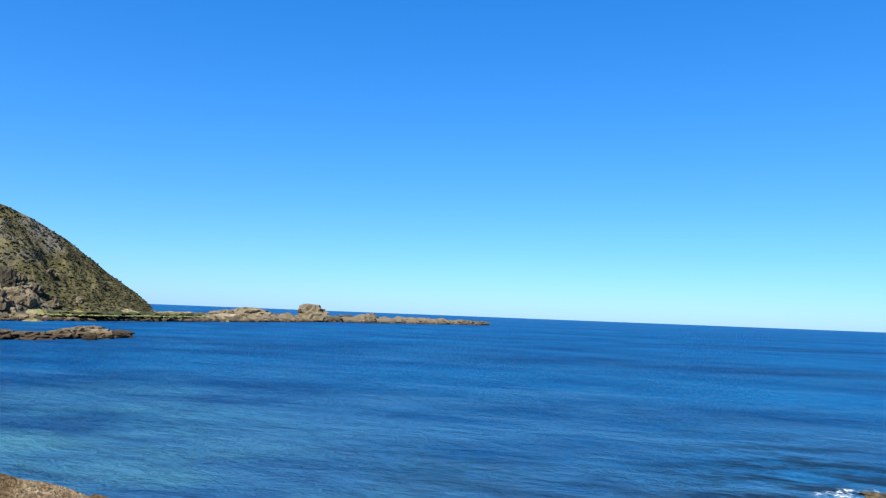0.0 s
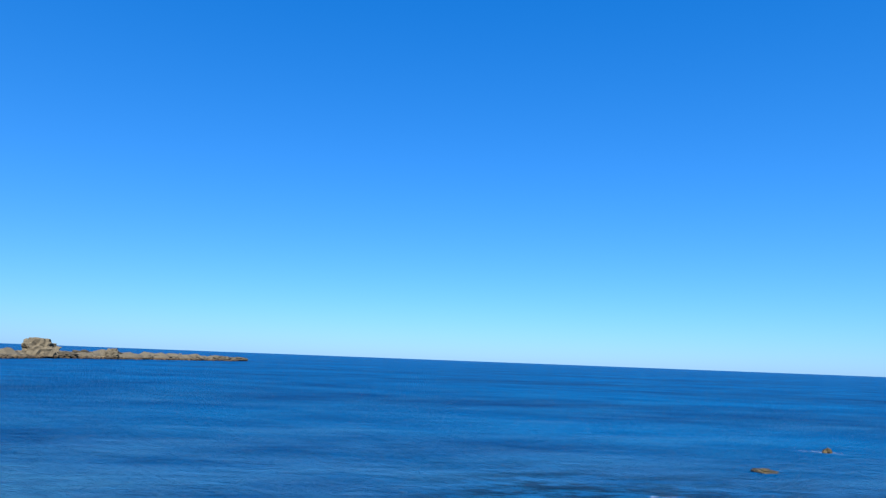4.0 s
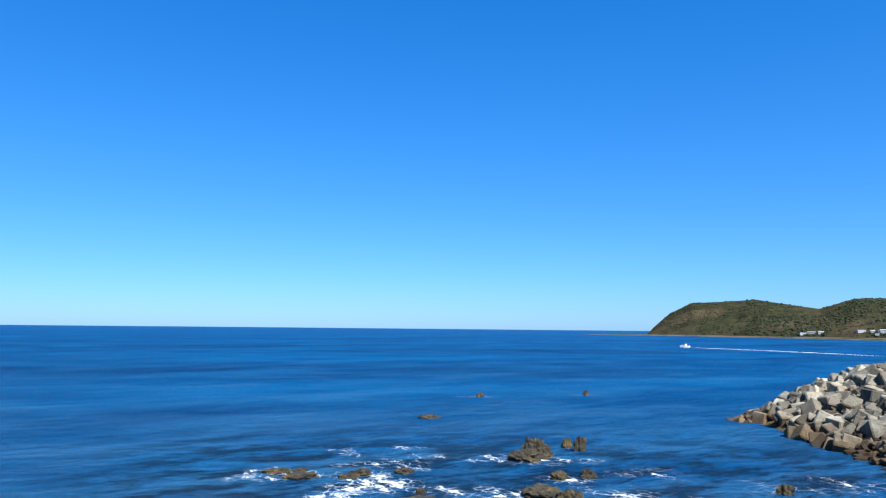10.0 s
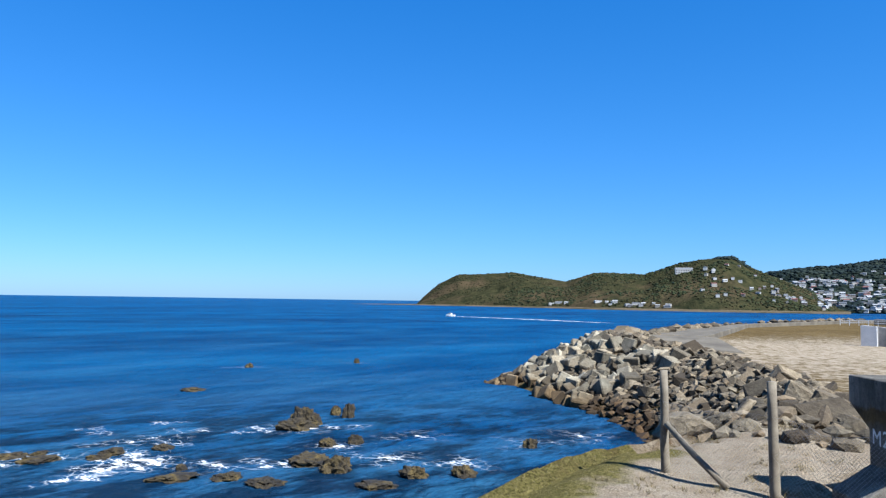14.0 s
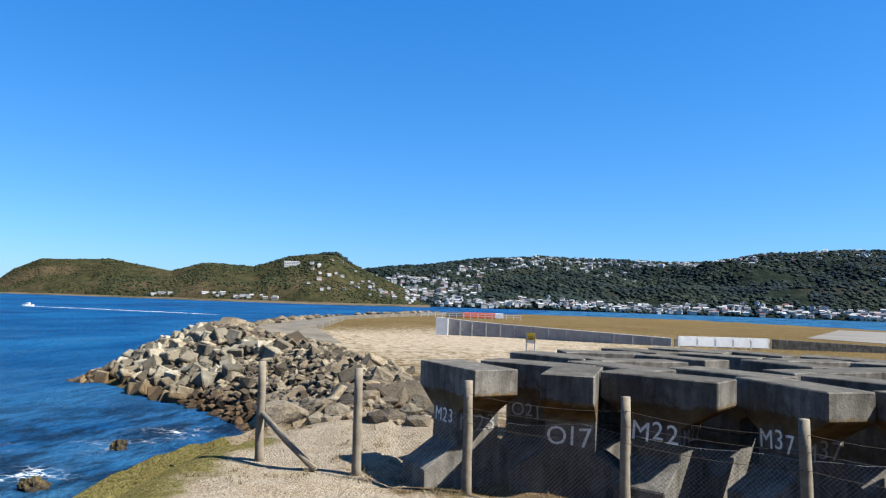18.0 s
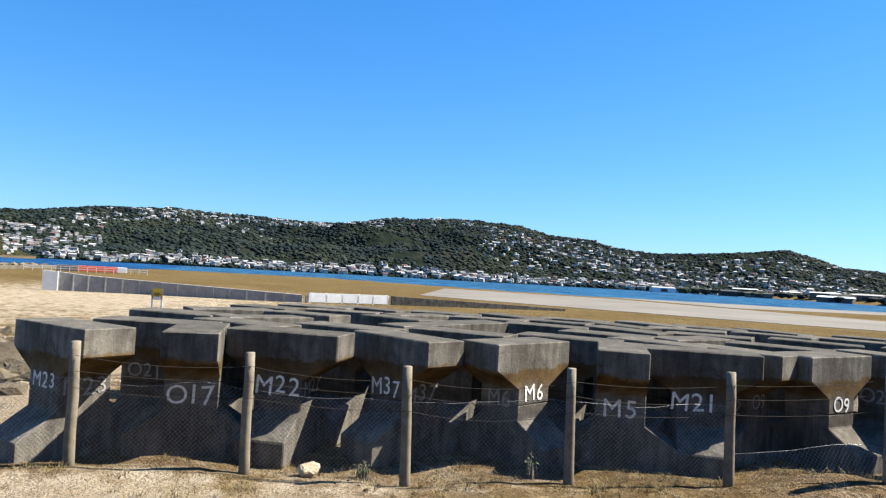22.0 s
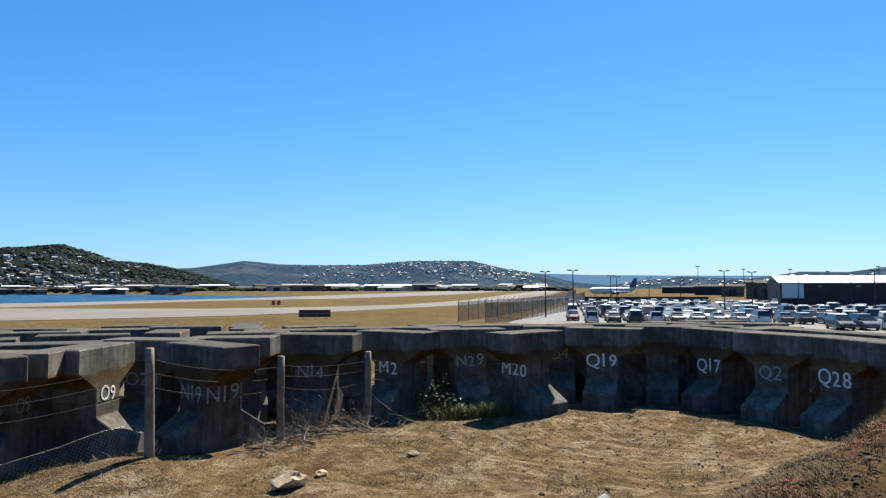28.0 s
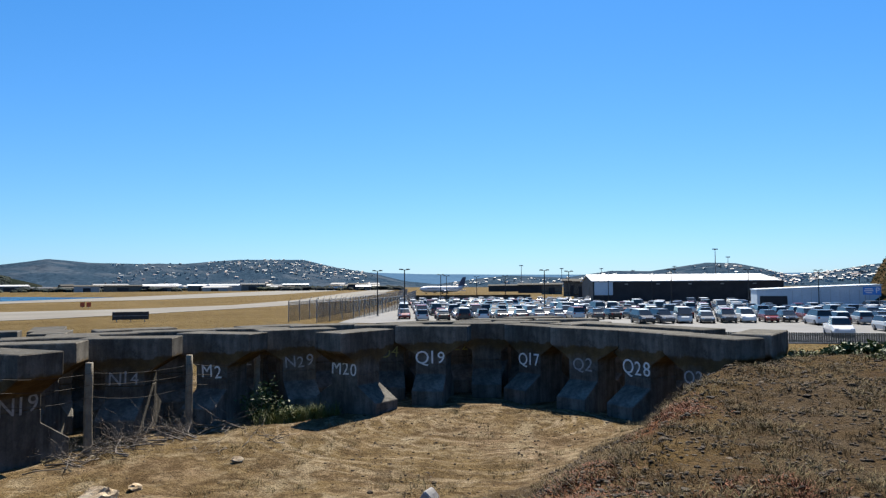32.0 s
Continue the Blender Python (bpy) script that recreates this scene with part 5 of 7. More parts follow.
for i in range(950):
    q = total * (0.14 + 0.78 * rng.random())
    p, n = along(q)
    p = p + n * rng.uniform(-1.6, 9.2)
    k = rng.uniform(0.38, 0.8) * (0.55 + 0.75 * q / total)
    z = ground_z(p.x, p.y)
    if z > -1.2:
        pile.append((p.x, p.y, z + rng.uniform(0.15, 0.55) * k, k, k, k, rng.uniform(0, 6.28)))
tagged(part("loose_slabs", scatter_mesh("loose_slabs", slabs, pile, RUBBLE), None, wall_root), kind="stuff")
far_fill = []
for i in range(240):
    t = rng.random()
    a, b = (49, -98), (60, -160)
    if t > 0.45:
        a, b = (64, -160), (52, -250)
    f = rng.random()
    x, y = a[0] + (b[0] - a[0]) * f + rng.uniform(-3, 5), a[1] + (b[1] - a[1]) * f
    k = rng.uniform(0.6, 1.3)
    far_fill.append((x, y, ground_z(x, y) + 0.3 * k, k * 1.2, k, k * 0.9, rng.uniform(0, 6.28)))
tagged(new("far_rubble", scatter_mesh("far_rubble", [ball(520 + i, 0.3, 0.8, 8, 1) for i in range(4)], far_fill, RUBBLE)), "broken rocks along the far edge of the sea wall", "rubble", kind="stuff")
# pale concrete apron and kerb on top of the sea wall
corners = [bearing(151.6, 82), bearing(159.5, 85), bearing(161.5, 70), bearing(155.5, 71)]
n = 14
uu, ww = np.meshgrid(np.linspace(0, 1, n), np.linspace(0, 1, n))
ax = [(corners[0][k] * (1 - uu) + corners[1][k] * uu) * (1 - ww) + (corners[3][k] * (1 - uu) + corners[2][k] * uu) * ww for k in (0, 1)]
az_top = np.maximum(5.75 - 1.35 * ww - 0.35 * uu, land(ax[0], ax[1]) + 0.12)
edge_low = np.where((uu == 0) | (uu == 1) | (ww == 0) | (ww == 1), 0.5, 0.0)
i = (np.arange(n - 1)[:, None] * n + np.arange(n - 1)[None]).ravel()
apron_mesh = raw_mesh("concrete_apron", np.stack([ax[0], ax[1], az_top - edge_low], -1).reshape(-1, 3), np.stack([i, i + n, i + n + 1, i + 1], 1), APRON)
whole("concrete_apron", apron_mesh, None, Matrix(), "sloping worn concrete apron on top of the sea wall", "concrete apron", kind="structure")
s = Solid().prism([(35, -88), (36, -87), (52, -150), (46, -240), (45, -240), (51, -150)], 4.1, 4.95, "z")
whole("kerb_wall", s, APRON, Matrix(), "long low worn concrete kerb along the sea wall", "kerb wall", kind="structure", bevel=0.04)
s = Solid().prism([(37, -88), (43, -86), (50, -110), (57, -160), (52, -242), (47, -242), (53, -150)], 4.1, 4.6, "z")
whole("sea_wall_road", s, APRON, Matrix(), "worn concrete road along the sea wall", "service road", kind="structure")

# ---- rocks in the sea, foam ----
SEA_MESHES = [raw_mesh("sea_rock", *crag(700 + i), SEAROCK) for i in range(6)]


def sea_rock(x, y, a, b, c, turn, k, label="dark brown wave-washed rock standing in the sea"):
    whole("sea_rock", SEA_MESHES[k % 6], None, pose(x, y, c * 0.12, 0, 0, turn) @ Matrix.Diagonal((a, b, c, 1)), label, "sea rock", "rocks in the sea off the shore")


STACKS = [(127.2, 52.2, 1.25, 1.75), (126.7, 50.8, 2.0, 0.8), (127.9, 51.9, 0.9, 1.2), (129.7, 56.2, 0.58, 1.08), (130.6, 55.0, 0.66, 1.58), (122.9, 94.9, 0.83, 0.68), (131.2, 100.5, 0.56, 0.96), (118.9, 72.4, 1.5, 0.4),
          (129.1, 44.5, 0.78, 0.64), (131.3, 45.2, 0.72, 0.87), (145.0, 44.8, 0.61, 0.86), (129.7, 38.3, 1.29, 0.98), (135.9, 36.9, 1.03, 0.77), (139.9, 37.2, 0.89, 0.65), (127.7, 40.0, 1.76, 0.7)]
LEDGES = [(107.3, 46.3, 1.29, 0.59), (108.8, 46.4, 0.74, 0.44), (113.5, 45.0, 1.11, 0.65), (109.0, 44.6, 1.5, 0.6),
          (117.0, 45.5, 0.84, 0.51), (118.3, 39.9, 0.41, 0.57), (112.7, 44.0, 0.9, 0.57), (117.5, 38.1, 1.67, 0.55), (121.5, 37.5, 1.2, 0.5), (133.0, 35.0, 1.4, 0.6), (124.5, 36.0, 1.3, 0.5)]
for i, (a, d, half, high) in enumerate(STACKS + LEDGES):
    p = bearing(a, d)
    sea_rock(p.x, p.y, half * 0.66, half * 0.55, high * (0.70 if i < len(STACKS) else 0.5), -a + (i * 37) % 40 - 20, i)


def foam_patch(x, y, rx, ry, turn, seed, strength=1.0, name="sea_foam", label="white lacy foam where waves break on rocks", mat=FOAM):
    n, rings = 36, 7
    v, cover = [(0, 0, 0)], [1.0]
    rng = np.random.RandomState(seed)
    wob = 1 + 0.25 * np.sin(np.arange(n) * math.tau / n * 3 + rng.uniform(0, 6)) + 0.15 * np.sin(np.arange(n) * math.tau / n * 7 + rng.uniform(0, 6))
    for r in range(1, rings + 1):
        for k in range(n):
            a = k * math.tau / n
            v.append((rx * r / rings * math.cos(a) * wob[k], ry * r / rings * math.sin(a) * wob[k], 0))
            cover.append((1 - (r / rings) ** 2) * strength)
    me = bpy.data.meshes.new(name)
    f = [(0, 1 + k, 1 + (k + 1) % n) for k in range(n)]
    f += [(1 + (r - 1) * n + k, 1 + r * n + k, 1 + r * n + (k + 1) % n, 1 + (r - 1) * n + (k + 1) % n) for r in range(1, rings) for k in range(n)]
    me.from_pydata(v, [], f)
    layer(me, "cover", np.array(cover))
    me.materials.append(mat)
    ob = tagged(new(name, me), label, "foam", kind="stuff")
    ob.matrix_world = pose(x, y, 0.035 + 0.004 * (seed % 9), 0, 0, turn)
    return ob


SURF = [(106.4, 46.0, 1.9, 2.0, 0.8), (114.5, 42.2, 3.4, 3.4, 1.15), (110.9, 39.4, 1.9, 1.2, 0.9), (123.9, 50.3, 2.3, 1.8, 0.75), (129.7, 44.3, 2.1, 1.2, 0.8), (125.7, 40.0, 2.1, 1.3, 1.0), (118.1, 47.5, 1.1, 1.7, 0.7),
        (133.3, 41.0, 3.0, 2.4, 0.5), (108.4, 45.5, 1.8, 1.3, 0.7), (149.0, 49.2, 3.1, 2.7, 0.4), (112.2, 53.6, 1.6, 0.9, 0.5), (117.2, 54.4, 2.0, 0.9, 0.55), (128.0, 50.4, 4.0, 2.0, 0.6)]
EDDIES = [(114.8, 48.0, 3.6, 2.4, 0.45), (105.4, 45.0, 1.8, 2.4, 0.6), (112.8, 51.7, 1.3, 1.3, 0.5), (110.1, 44.9, 2.9, 1.2, 0.6), (118.7, 50.8, 1.8, 1.8, 0.5), (122.9, 94.9, 3.2, 1.6, 0.35), (131.2, 100.5, 3.0, 1.4, 0.35),
          (139.0, 40.0, 3.4, 2.4, 0.5), (121.0, 40.5, 3.2, 1.8, 0.6), (144.5, 46.0, 2.6, 2.0, 0.4), (136.0, 47.5, 3.0, 2.4, 0.35)]
for i, (a, d, rx, ry, strength) in enumerate(SURF + EDDIES):
    p = bearing(a, d)
    foam_patch(p.x, p.y, rx, ry, -a, i, strength * 0.95)

# ---- reef and headland flats ----


def reef(name, outline, high, seed, label, mat, step=5.0, soften=14.0):
    """Low rough ground above the sea inside an outline."""
    xs = [p[0] for p in outline]
    ys = [p[1] for p in outline]
    gx, gy = np.arange(min(xs) - step, max(xs) + 2 * step, step), np.arange(min(ys) - step, max(ys) + 2 * step, step)

    def z(x, y):
        best, inside = np.full(x.shape, 1e9), np.zeros(x.shape, bool)
        for (ax, ay), (bx, by) in zip(outline, outline[1:] + outline[:1]):
            dx, dy = bx - ax, by - ay
            t = np.clip(((x - ax) * dx + (y - ay) * dy) / (dx * dx + dy * dy), 0, 1)
            best = np.minimum(best, np.hypot(x - ax - t * dx, y - ay - t * dy))
            inside ^= ((ay > y) != (by > y)) & (x < dx * (y - ay) / (dy + 1e-12) + ax)
        s = np.where(inside, best, -best)
        return np.clip(s / soften, -1, 1) * high + 0.55 * high * wave_noise(x, y, seed, step * 7, 4) * (s > -soften)

    me, _, _ = grid_mesh(name, gx, gy, z, mat, False)
    return tagged(new(name, me), label, "reef", kind="structure")


FLAT = hill_material("shore_flat", (0.062, 0.063, 0.0165), (0.146, 0.12, 0.0523), (0.205, 0.162, 0.105), 0.50, 0.05)
reef("shore_flat", [(200, 250), (228, 229), (262, 228), (311, 219), (360, 214), (400, 210), (420, 225), (400, 262), (330, 300), (240, 300)], 3.4, 5, "low shore flat with green scrub and pale rock", FLAT, 4.0, 12)
reef("reef", [(370, 214), (430, 206), (469, 209), (520, 190), (600, 150), (676, 127), (690, 140), (640, 165), (560, 205), (500, 232), (430, 238)], 3.8, 6, "long low brown rock reef running into the sea", REEF, 4.5, 9)
REEF_MESHES = [raw_mesh("reef_rock", *crag(800 + i), REEF) for i in range(5)]
for i, (a, d, w, h, base) in enumerate([(65.5, 512, 9.2, 10.2, 1), (60.6, 470, 13.5, 6.6, 1), (59.0, 465, 9.0, 4.5, 1), (70.2, 560, 5.0, 5.2, 0), (73.6, 600, 6.0, 3.4, 0), (77.8, 660, 9.0, 3.6, 0), (79.0, 685, 8.0, 3.2, 0),
                                       (49.2, 192, 6.0, 2.4, 0), (50.4, 190, 4.5, 1.6, 0), (51.7, 195, 3.6, 1.8, 0), (46.0, 182, 5.5, 1.6, 0), (44.2, 180, 4.0, 2.0, 0), (47.9, 186, 4.0, 1.9, 0), (49.8, 181, 2.0, 1.2, 0), (67.2, 530, 6.0, 4.0, 0), (62.5, 490, 6.0, 3.4, 1), (75.4, 628, 5.5, 3.0, 0)]):
    p = bearing(a, d, 0.0)
    whole("reef_rock", REEF_MESHES[i % 5], None, pose(p.x, p.y, h * 0.3 + base * 1.2, 0, 0, -a + (15 if i else 0)) @ Matrix.Diagonal((w * (0.85 if d < 200 else 1.15), w * (0.6 if d < 200 else 0.8), h * 0.95, 1)),
          "rugged brown rock rising from the low reef", "reef rock", "rocks of the reef and islets")
boulders = []
br = np.random.RandomState(19)
shoreline = [(200, 248), (228, 229), (262, 228), (311, 219), (360, 214), (400, 210), (430, 206), (469, 209), (520, 190), (600, 150), (676, 127)]
for i in range(1500):
    k = br.randint(len(shoreline) - 1)
    f = br.uniform()
    (ax, ay), (bx, by) = shoreline[k], shoreline[k + 1]
    off = abs(br.normal(0, 9)) - 2.5
    x, y = ax + (bx - ax) * f + off * 0.25, ay + (by - ay) * f + off
    r = br.uniform(0.4, 1.5) * (1.6 if br.uniform() < 0.12 else 1.0)
    boulders.append((x, y, 0.4 + 0.22 * off * (off > 0) * 0.8, r * 1.6, r * 1.2, r * br.uniform(0.5, 1.0), br.uniform(0, 6.3)))
tagged(new("shore_rocks", scatter_mesh("shore_rocks", [ball(850 + i, 0.5, 0.9, 3, 2) for i in range(6)], boulders, REEF)), "broken brown rocks along the reef and shore", "rocks", kind="stuff")
bush = []
nr = np.random.RandomState(9)
for i in range(420):
    a, d = nr.uniform(44, 58), 0
    d = nr.uniform(0.0, 1.0) * 26 + np.interp(a, [44, 50, 55, 58], [345, 352, 388, 430])
    p = bearing(a, d)
    k = nr.uniform(0.8, 2.4)
    bush.append((p.x, p.y, 2.4 + 0.2 * k, k * 1.5, k * 1.5, k * 0.8, nr.uniform(0, 6)))
for i in range(4800):
    a, t = nr.uniform(36, 53.6), nr.uniform(0.02, 1.0)
    p = on_hill("hill_headland", a, t)
    k = nr.uniform(0.2, 0.62)
    bush.append((p.x, p.y, p.z + 0.2 * k, k * 1.4, k * 1.4, k * 0.9, nr.uniform(0, 6)))
for i, (a, t, k) in enumerate([(43.6, 0.10, 9), (44.6, 0.14, 8), (45.4, 0.10, 7), (44.2, 0.24, 7), (46.0, 0.2, 5), (43.4, 0.34, 6), (45.0, 0.34, 4), (47.2, 0.08, 4), (48.8, 0.18, 3), (46.8, 0.42, 3.5)]):
    p = on_hill("hill_headland", a, t)
    whole("rock_outcrop", REEF_MESHES[i % 5], None, pose(p.x, p.y, p.z - 0.1 * k, 0, 0, i * 50) @ Matrix.Diagonal((k * 0.62, k * 0.62, k * 0.8, 1)), "grey rock outcrop on the steep headland", "rock outcrop", "outcrops on the headland")
LIGHT_CLUMPS = [ball(930 + i, 0.6, 0.85, 0, 1) for i in range(6)]
low_scrub = []
for i in range(900):
    a = nr.uniform(44, 61)
    p = bearing(a, np.interp(a, [44, 50, 55, 61], [328, 340, 372, 452]) + nr.uniform(5, 30))
    k = nr.uniform(0.4, 1.1)
    low_scrub.append((p.x, p.y, 2.2 + 0.2 * k, k * 1.4, k * 1.4, k * 0.5, nr.uniform(0, 6)))
tagged(new("shore_scrub", scatter_mesh("shore_scrub", LIGHT_CLUMPS, low_scrub, WEED)), "low yellow-green scrub on the shore flat", "scrub", kind="stuff")
tagged(new("headland_scrub", scatter_mesh("headland_scrub", LIGHT_CLUMPS, bush, BUSH_OLIVE)), "olive-brown scrub over the headland and shore", "scrub", kind="stuff")

# ---- motor launch and its wake ----


def launch(m):
    root = thing("motor_launch", m, "white fishing launch under way with a foaming wake", "boat")
    s = Solid()
    st = [(-4.4, 1.35, 0.95), (-2, 1.5, 1.0), (1, 1.45, 1.15), (3.2, 0.9, 1.4), (4.6, 0.05, 1.65)]
    pts = []
    for x, w, h in st:
        pts += [(x, -w, h), (x, -w * 0.82, -0.1), (x, 0, -0.4), (x, w * 0.82, -0.1), (x, w, h)]
    f = [(i * 5 + j, i * 5 + j + 1, (i + 1) * 5 + j + 1, (i + 1) * 5 + j) for i in range(4) for j in range(4)] + [(0, 1, 2, 3, 4)] + [(i * 5, (i + 1) * 5, (i + 1) * 5 + 4, i * 5 + 4) for i in range(4)]
    part("hull", s.add(pts, f), WHITE_METAL, root)
    part("cabin", Solid().prism([(-1.4, 1.0), (2.3, 1.1), (1.3, 2.6), (-1.4, 2.6)], -1.05, 1.05, "y"), WHITE_METAL, root, bevel=0.06)
    for sd in (-1, 1):
        part("cabin_window", Solid().prism([(-1.1, 1.7), (1.5, 1.7), (1.15, 2.35), (-1.1, 2.35)], sd * 1.04, sd * 1.07, "y"), WINDOW, root)
    part("mast", Solid().tube([(-0.6, 0, 2.6), (-0.6, 0, 4.6)], 0.05, 6), DARK_METAL, root)
    part("cockpit_rail", Solid().tube([(-4.2, -1.3, 1.0), (-4.2, -1.3, 1.7), (-4.2, 1.3, 1.7), (-4.2, 1.3, 1.0)], 0.04, 5), GREY_METAL, root)
    return root


launch(pose(259, -294, 0.2, 0, 3, 10) @ Matrix.Scale(0.6, 4))
for i in range(13):
    t = i / 12
    foam_patch(256 - 98 * t, -293 + 16 * t * t, 7.5 + 3 * t, 0.9 + 1.2 * t, 175 - 8 * t, 40 + i, 1.1 - 0.8 * t, "boat_wake", "white foaming wake behind the launch", WAKE)

# ---- houses ----


def house_forms(w, d, h, roof):
    """Walls, roof and windows of a simple house, as three forms."""
    walls = Solid().box((0, 0, h / 2 - 1), (w, d, h + 2))
    r = Solid().prism([(-d / 2 - 0.4, h - 0.1), (d / 2 + 0.4, h - 0.1), (0, h + roof)], -w / 2 - 0.4, w / 2 + 0.4, "x")
    win = Solid()
    for k in range(max(2, int(w / 3))):
        x = -w / 2 + (k + 0.5) * w / max(2, int(w / 3))
        for z in ([1.5] if h < 4.5 else [1.5, 4.3]):
            for y in (-d / 2, d / 2):
                win.box((x, y, z), (1.5, 0.12, 1.2))
    return walls, r, win


def house(m, w, d, h, roof, label):
    walls, r, win = house_forms(w, d, h, roof)
    root = thing("house", m, label, "house", "houses along the shore")
    part("wall", walls, HOUSE_WALL_ONE, root)
    part("roof", r, HOUSE_ROOF_ONE, root)
    n = len(win.v) // 8
    for k in range(n):
        part("window", Solid().add(win.v[k * 8:k * 8 + 8], win.f[:6]), WINDOW, root)
    return root


HOUSES = [house(pose(0, 0, -500), 11, 8, 3.2, 2.0, "white weatherboard house with a grey gabled roof"), house(pose(0, 0, -500), 14, 9, 6.0, 1.6, "two-storey pale house above the beach"),
          house(pose(0, 0, -500), 20, 10, 4.2, 1.0, "long low pale building on the shore")]
rng = random.Random(17)
shore = []
for i in range(18):
    shore.append(("hill_cape", 146.5 + 9.5 * rng.random(), rng.uniform(0.02, 0.07)))
for i in range(74):
    shore.append(("hill_town", 168.5 + 58 * rng.random(), rng.uniform(0.0, 0.06)))
for name, a, t in shore:
    p = on_hill(name, a, t)
    k = rng.choice((0, 0, 1, 1, 2))
    copy_thing(HOUSES[k], pose(p.x, p.y, p.z, 0, 0, -a + rng.uniform(-25, 25)) @ Matrix.Scale(rng.uniform(0.42, 0.62) * (0.8 if name == "hill_cape" else 1), 4))
for h in HOUSES:
    for o in (*h.children_recursive, h):
        bpy.data.objects.remove(o)


def suburb(name, hill, count, zones, seed, label, size=1.0):
    """Many small houses on a hill, as walls, roofs and windows in one object each."""
    rng = random.Random(seed)
    walls, roofs, wins = [], [], []
    forms = [house_forms(11, 8, 3.2, 2.0), house_forms(13, 9, 6.0, 1.8), house_forms(9, 8, 5.5, 1.5)]
    rows = {0: [], 1: [], 2: []}
    for i in range(count):
        a0, a1, t0, t1 = rng.choice(zones)
        a, t = rng.uniform(a0, a1), rng.uniform(t0, t1)
        p = on_hill(hill, a, t)
        k = size * rng.uniform(0.75, 1.2)
        rows[rng.randrange(3)].append((p.x, p.y, p.z + 0.5, k, k, k, radians(-a + rng.choice((0, 90)) + rng.uniform(-25, 25))))
    root = thing(name, Matrix(), label, "houses", kind="stuff")
    for j, (pn, mat) in enumerate((("walls", HOUSE_WALL), ("roofs", HOUSE_ROOF), ("windows", WINDOW))):
        for k in range(3):
            s = forms[k][j]
            quads = np.array([f for f in s.f if len(f) == 4])
            if rows[k]:
                v = np.array(s.v)
                tris = np.array([t for f in s.f for t in ([(f[0], f[1], f[2]), (f[0], f[2], f[3])] if len(f) == 4 else [f])])
                tagged(part(pn, scatter_mesh(pn, [(v, tris)], rows[k], mat), None, root), kind="stuff")


suburb("hillside_houses", "hill_town", 2300, [(161.5, 172, 0.12, 0.62), (163, 170, 0.05, 0.5), (170, 184, 0.50, 0.92), (174, 200, 0.74, 0.98), (184, 193, 0.70, 0.96), (200, 214, 0.22, 0.85), (203, 214, 0.15, 0.7), (208, 229, 0.10, 0.8), (214, 228, 0.08, 0.5), (168, 228, 0.0, 0.07), (168, 228, 0.0, 0.04), (168, 228, 0.0, 0.04), (180, 228, 0.0, 0.06)], 3,
       "pale houses scattered over the bush-covered hillside", 0.58)
suburb("cape_houses", "hill_cape", 48, [(157.8, 164.5, 0.2, 0.75), (159, 165, 0.1, 0.5), (162, 167, 0.05, 0.6)], 4, "pale houses on the slope above the bay", 0.46)
suburb("far_houses", "hill_far", 700, [(240, 260, 0.1, 0.9), (247, 259, 0.35, 0.98), (266, 296, 0.1, 0.7), (290, 298, 0.1, 0.9)], 5, "faint pale houses on distant hills", 0.62)
house(pose(*on_hill("hill_cape", 156.75, 0.62), 0, 0, -150), 22, 10, 7, 1.0, "large white house on the hillside")

# ---- bush on the hills ----


def cover(name, hill, count, a0, a1, size, mat, label, seed, t0=0.0, t1=1.02, keep=-1.0):
    nr = np.random.RandomState(seed)
    rows = []
    for i in range(count):
        a, t = nr.uniform(a0, a1), nr.uniform(t0, t1)
        p = on_hill(hill, a, t)
        if float(wave_noise(np.array([p.x]), np.array([p.y]), seed, 160.0, 3)[0]) < keep:
            continue
        k = size * nr.uniform(0.45, 1.25)
        rows.append((p.x, p.y, p.z + 0.15 * k, k * 1.3, k * 1.3, k, nr.uniform(0, 6.3)))
    tagged(new(name, scatter_mesh(name, LIGHT_CLUMPS, rows, mat, True)), label, "trees", kind="stuff")


cover("town_hill_trees", "hill_town", 30000, 160, 234, 2.9, BUSH_DARK, "dark green native bush and pines over the hills", 13, keep=-0.6)
cover("cape_scrub", "hill_cape", 6200, 137, 167, 1.15, BUSH_OLIVE, "olive and brown scrub on the coastal hills", 14, keep=-0.2)
cover("cape_trees", "hill_cape", 4200, 143, 167, 1.5, CAPE_BUSH, "dark trees on the coastal hills", 15, keep=-0.05)
cover("hilltop_pines", "hill_cape", 110, 159.0, 161.3, 2.6, BUSH_DARK, "dark pines on the top of the hill", 16, 0.94, 1.0)
cover("cliff_scrub", "hill_cliff", 4200, 296.3, 316, 0.19, BUSH_OLIVE, "brown and green scrub on the clay hillside", 18, 0.02, 1.03, -0.15)
cover("cliff_bush", "hill_cliff", 3600, 296.3, 316, 0.24, CAPE_BUSH, "dark green bush on the clay hillside", 19, 0.45, 1.03, 0.15)


# ---- low town and sheds beyond the runway ----


def shed(m, w, d, h, mat, roofmat, label):
    root = thing("shed", m, label, "shed", "sheds beyond the runway")
    part("wall", Solid().box((0, 0, h / 2 - 1), (w, d, h + 2)), mat, root)
    part("roof", Solid().prism([(-d / 2 - 0.5, h), (d / 2 + 0.5, h), (d / 2 + 0.5, h + 0.4), (0, h + 0.12 * d), (-d / 2 - 0.5, h + 0.4)], -w / 2 - 0.5, w / 2 + 0.5, "x"), roofmat, root)
    part("doorway", Solid().box((0, -d / 2, h * 0.38), (w * 0.3, 0.3, h * 0.72)), DARK_CLADDING, root)
    return root


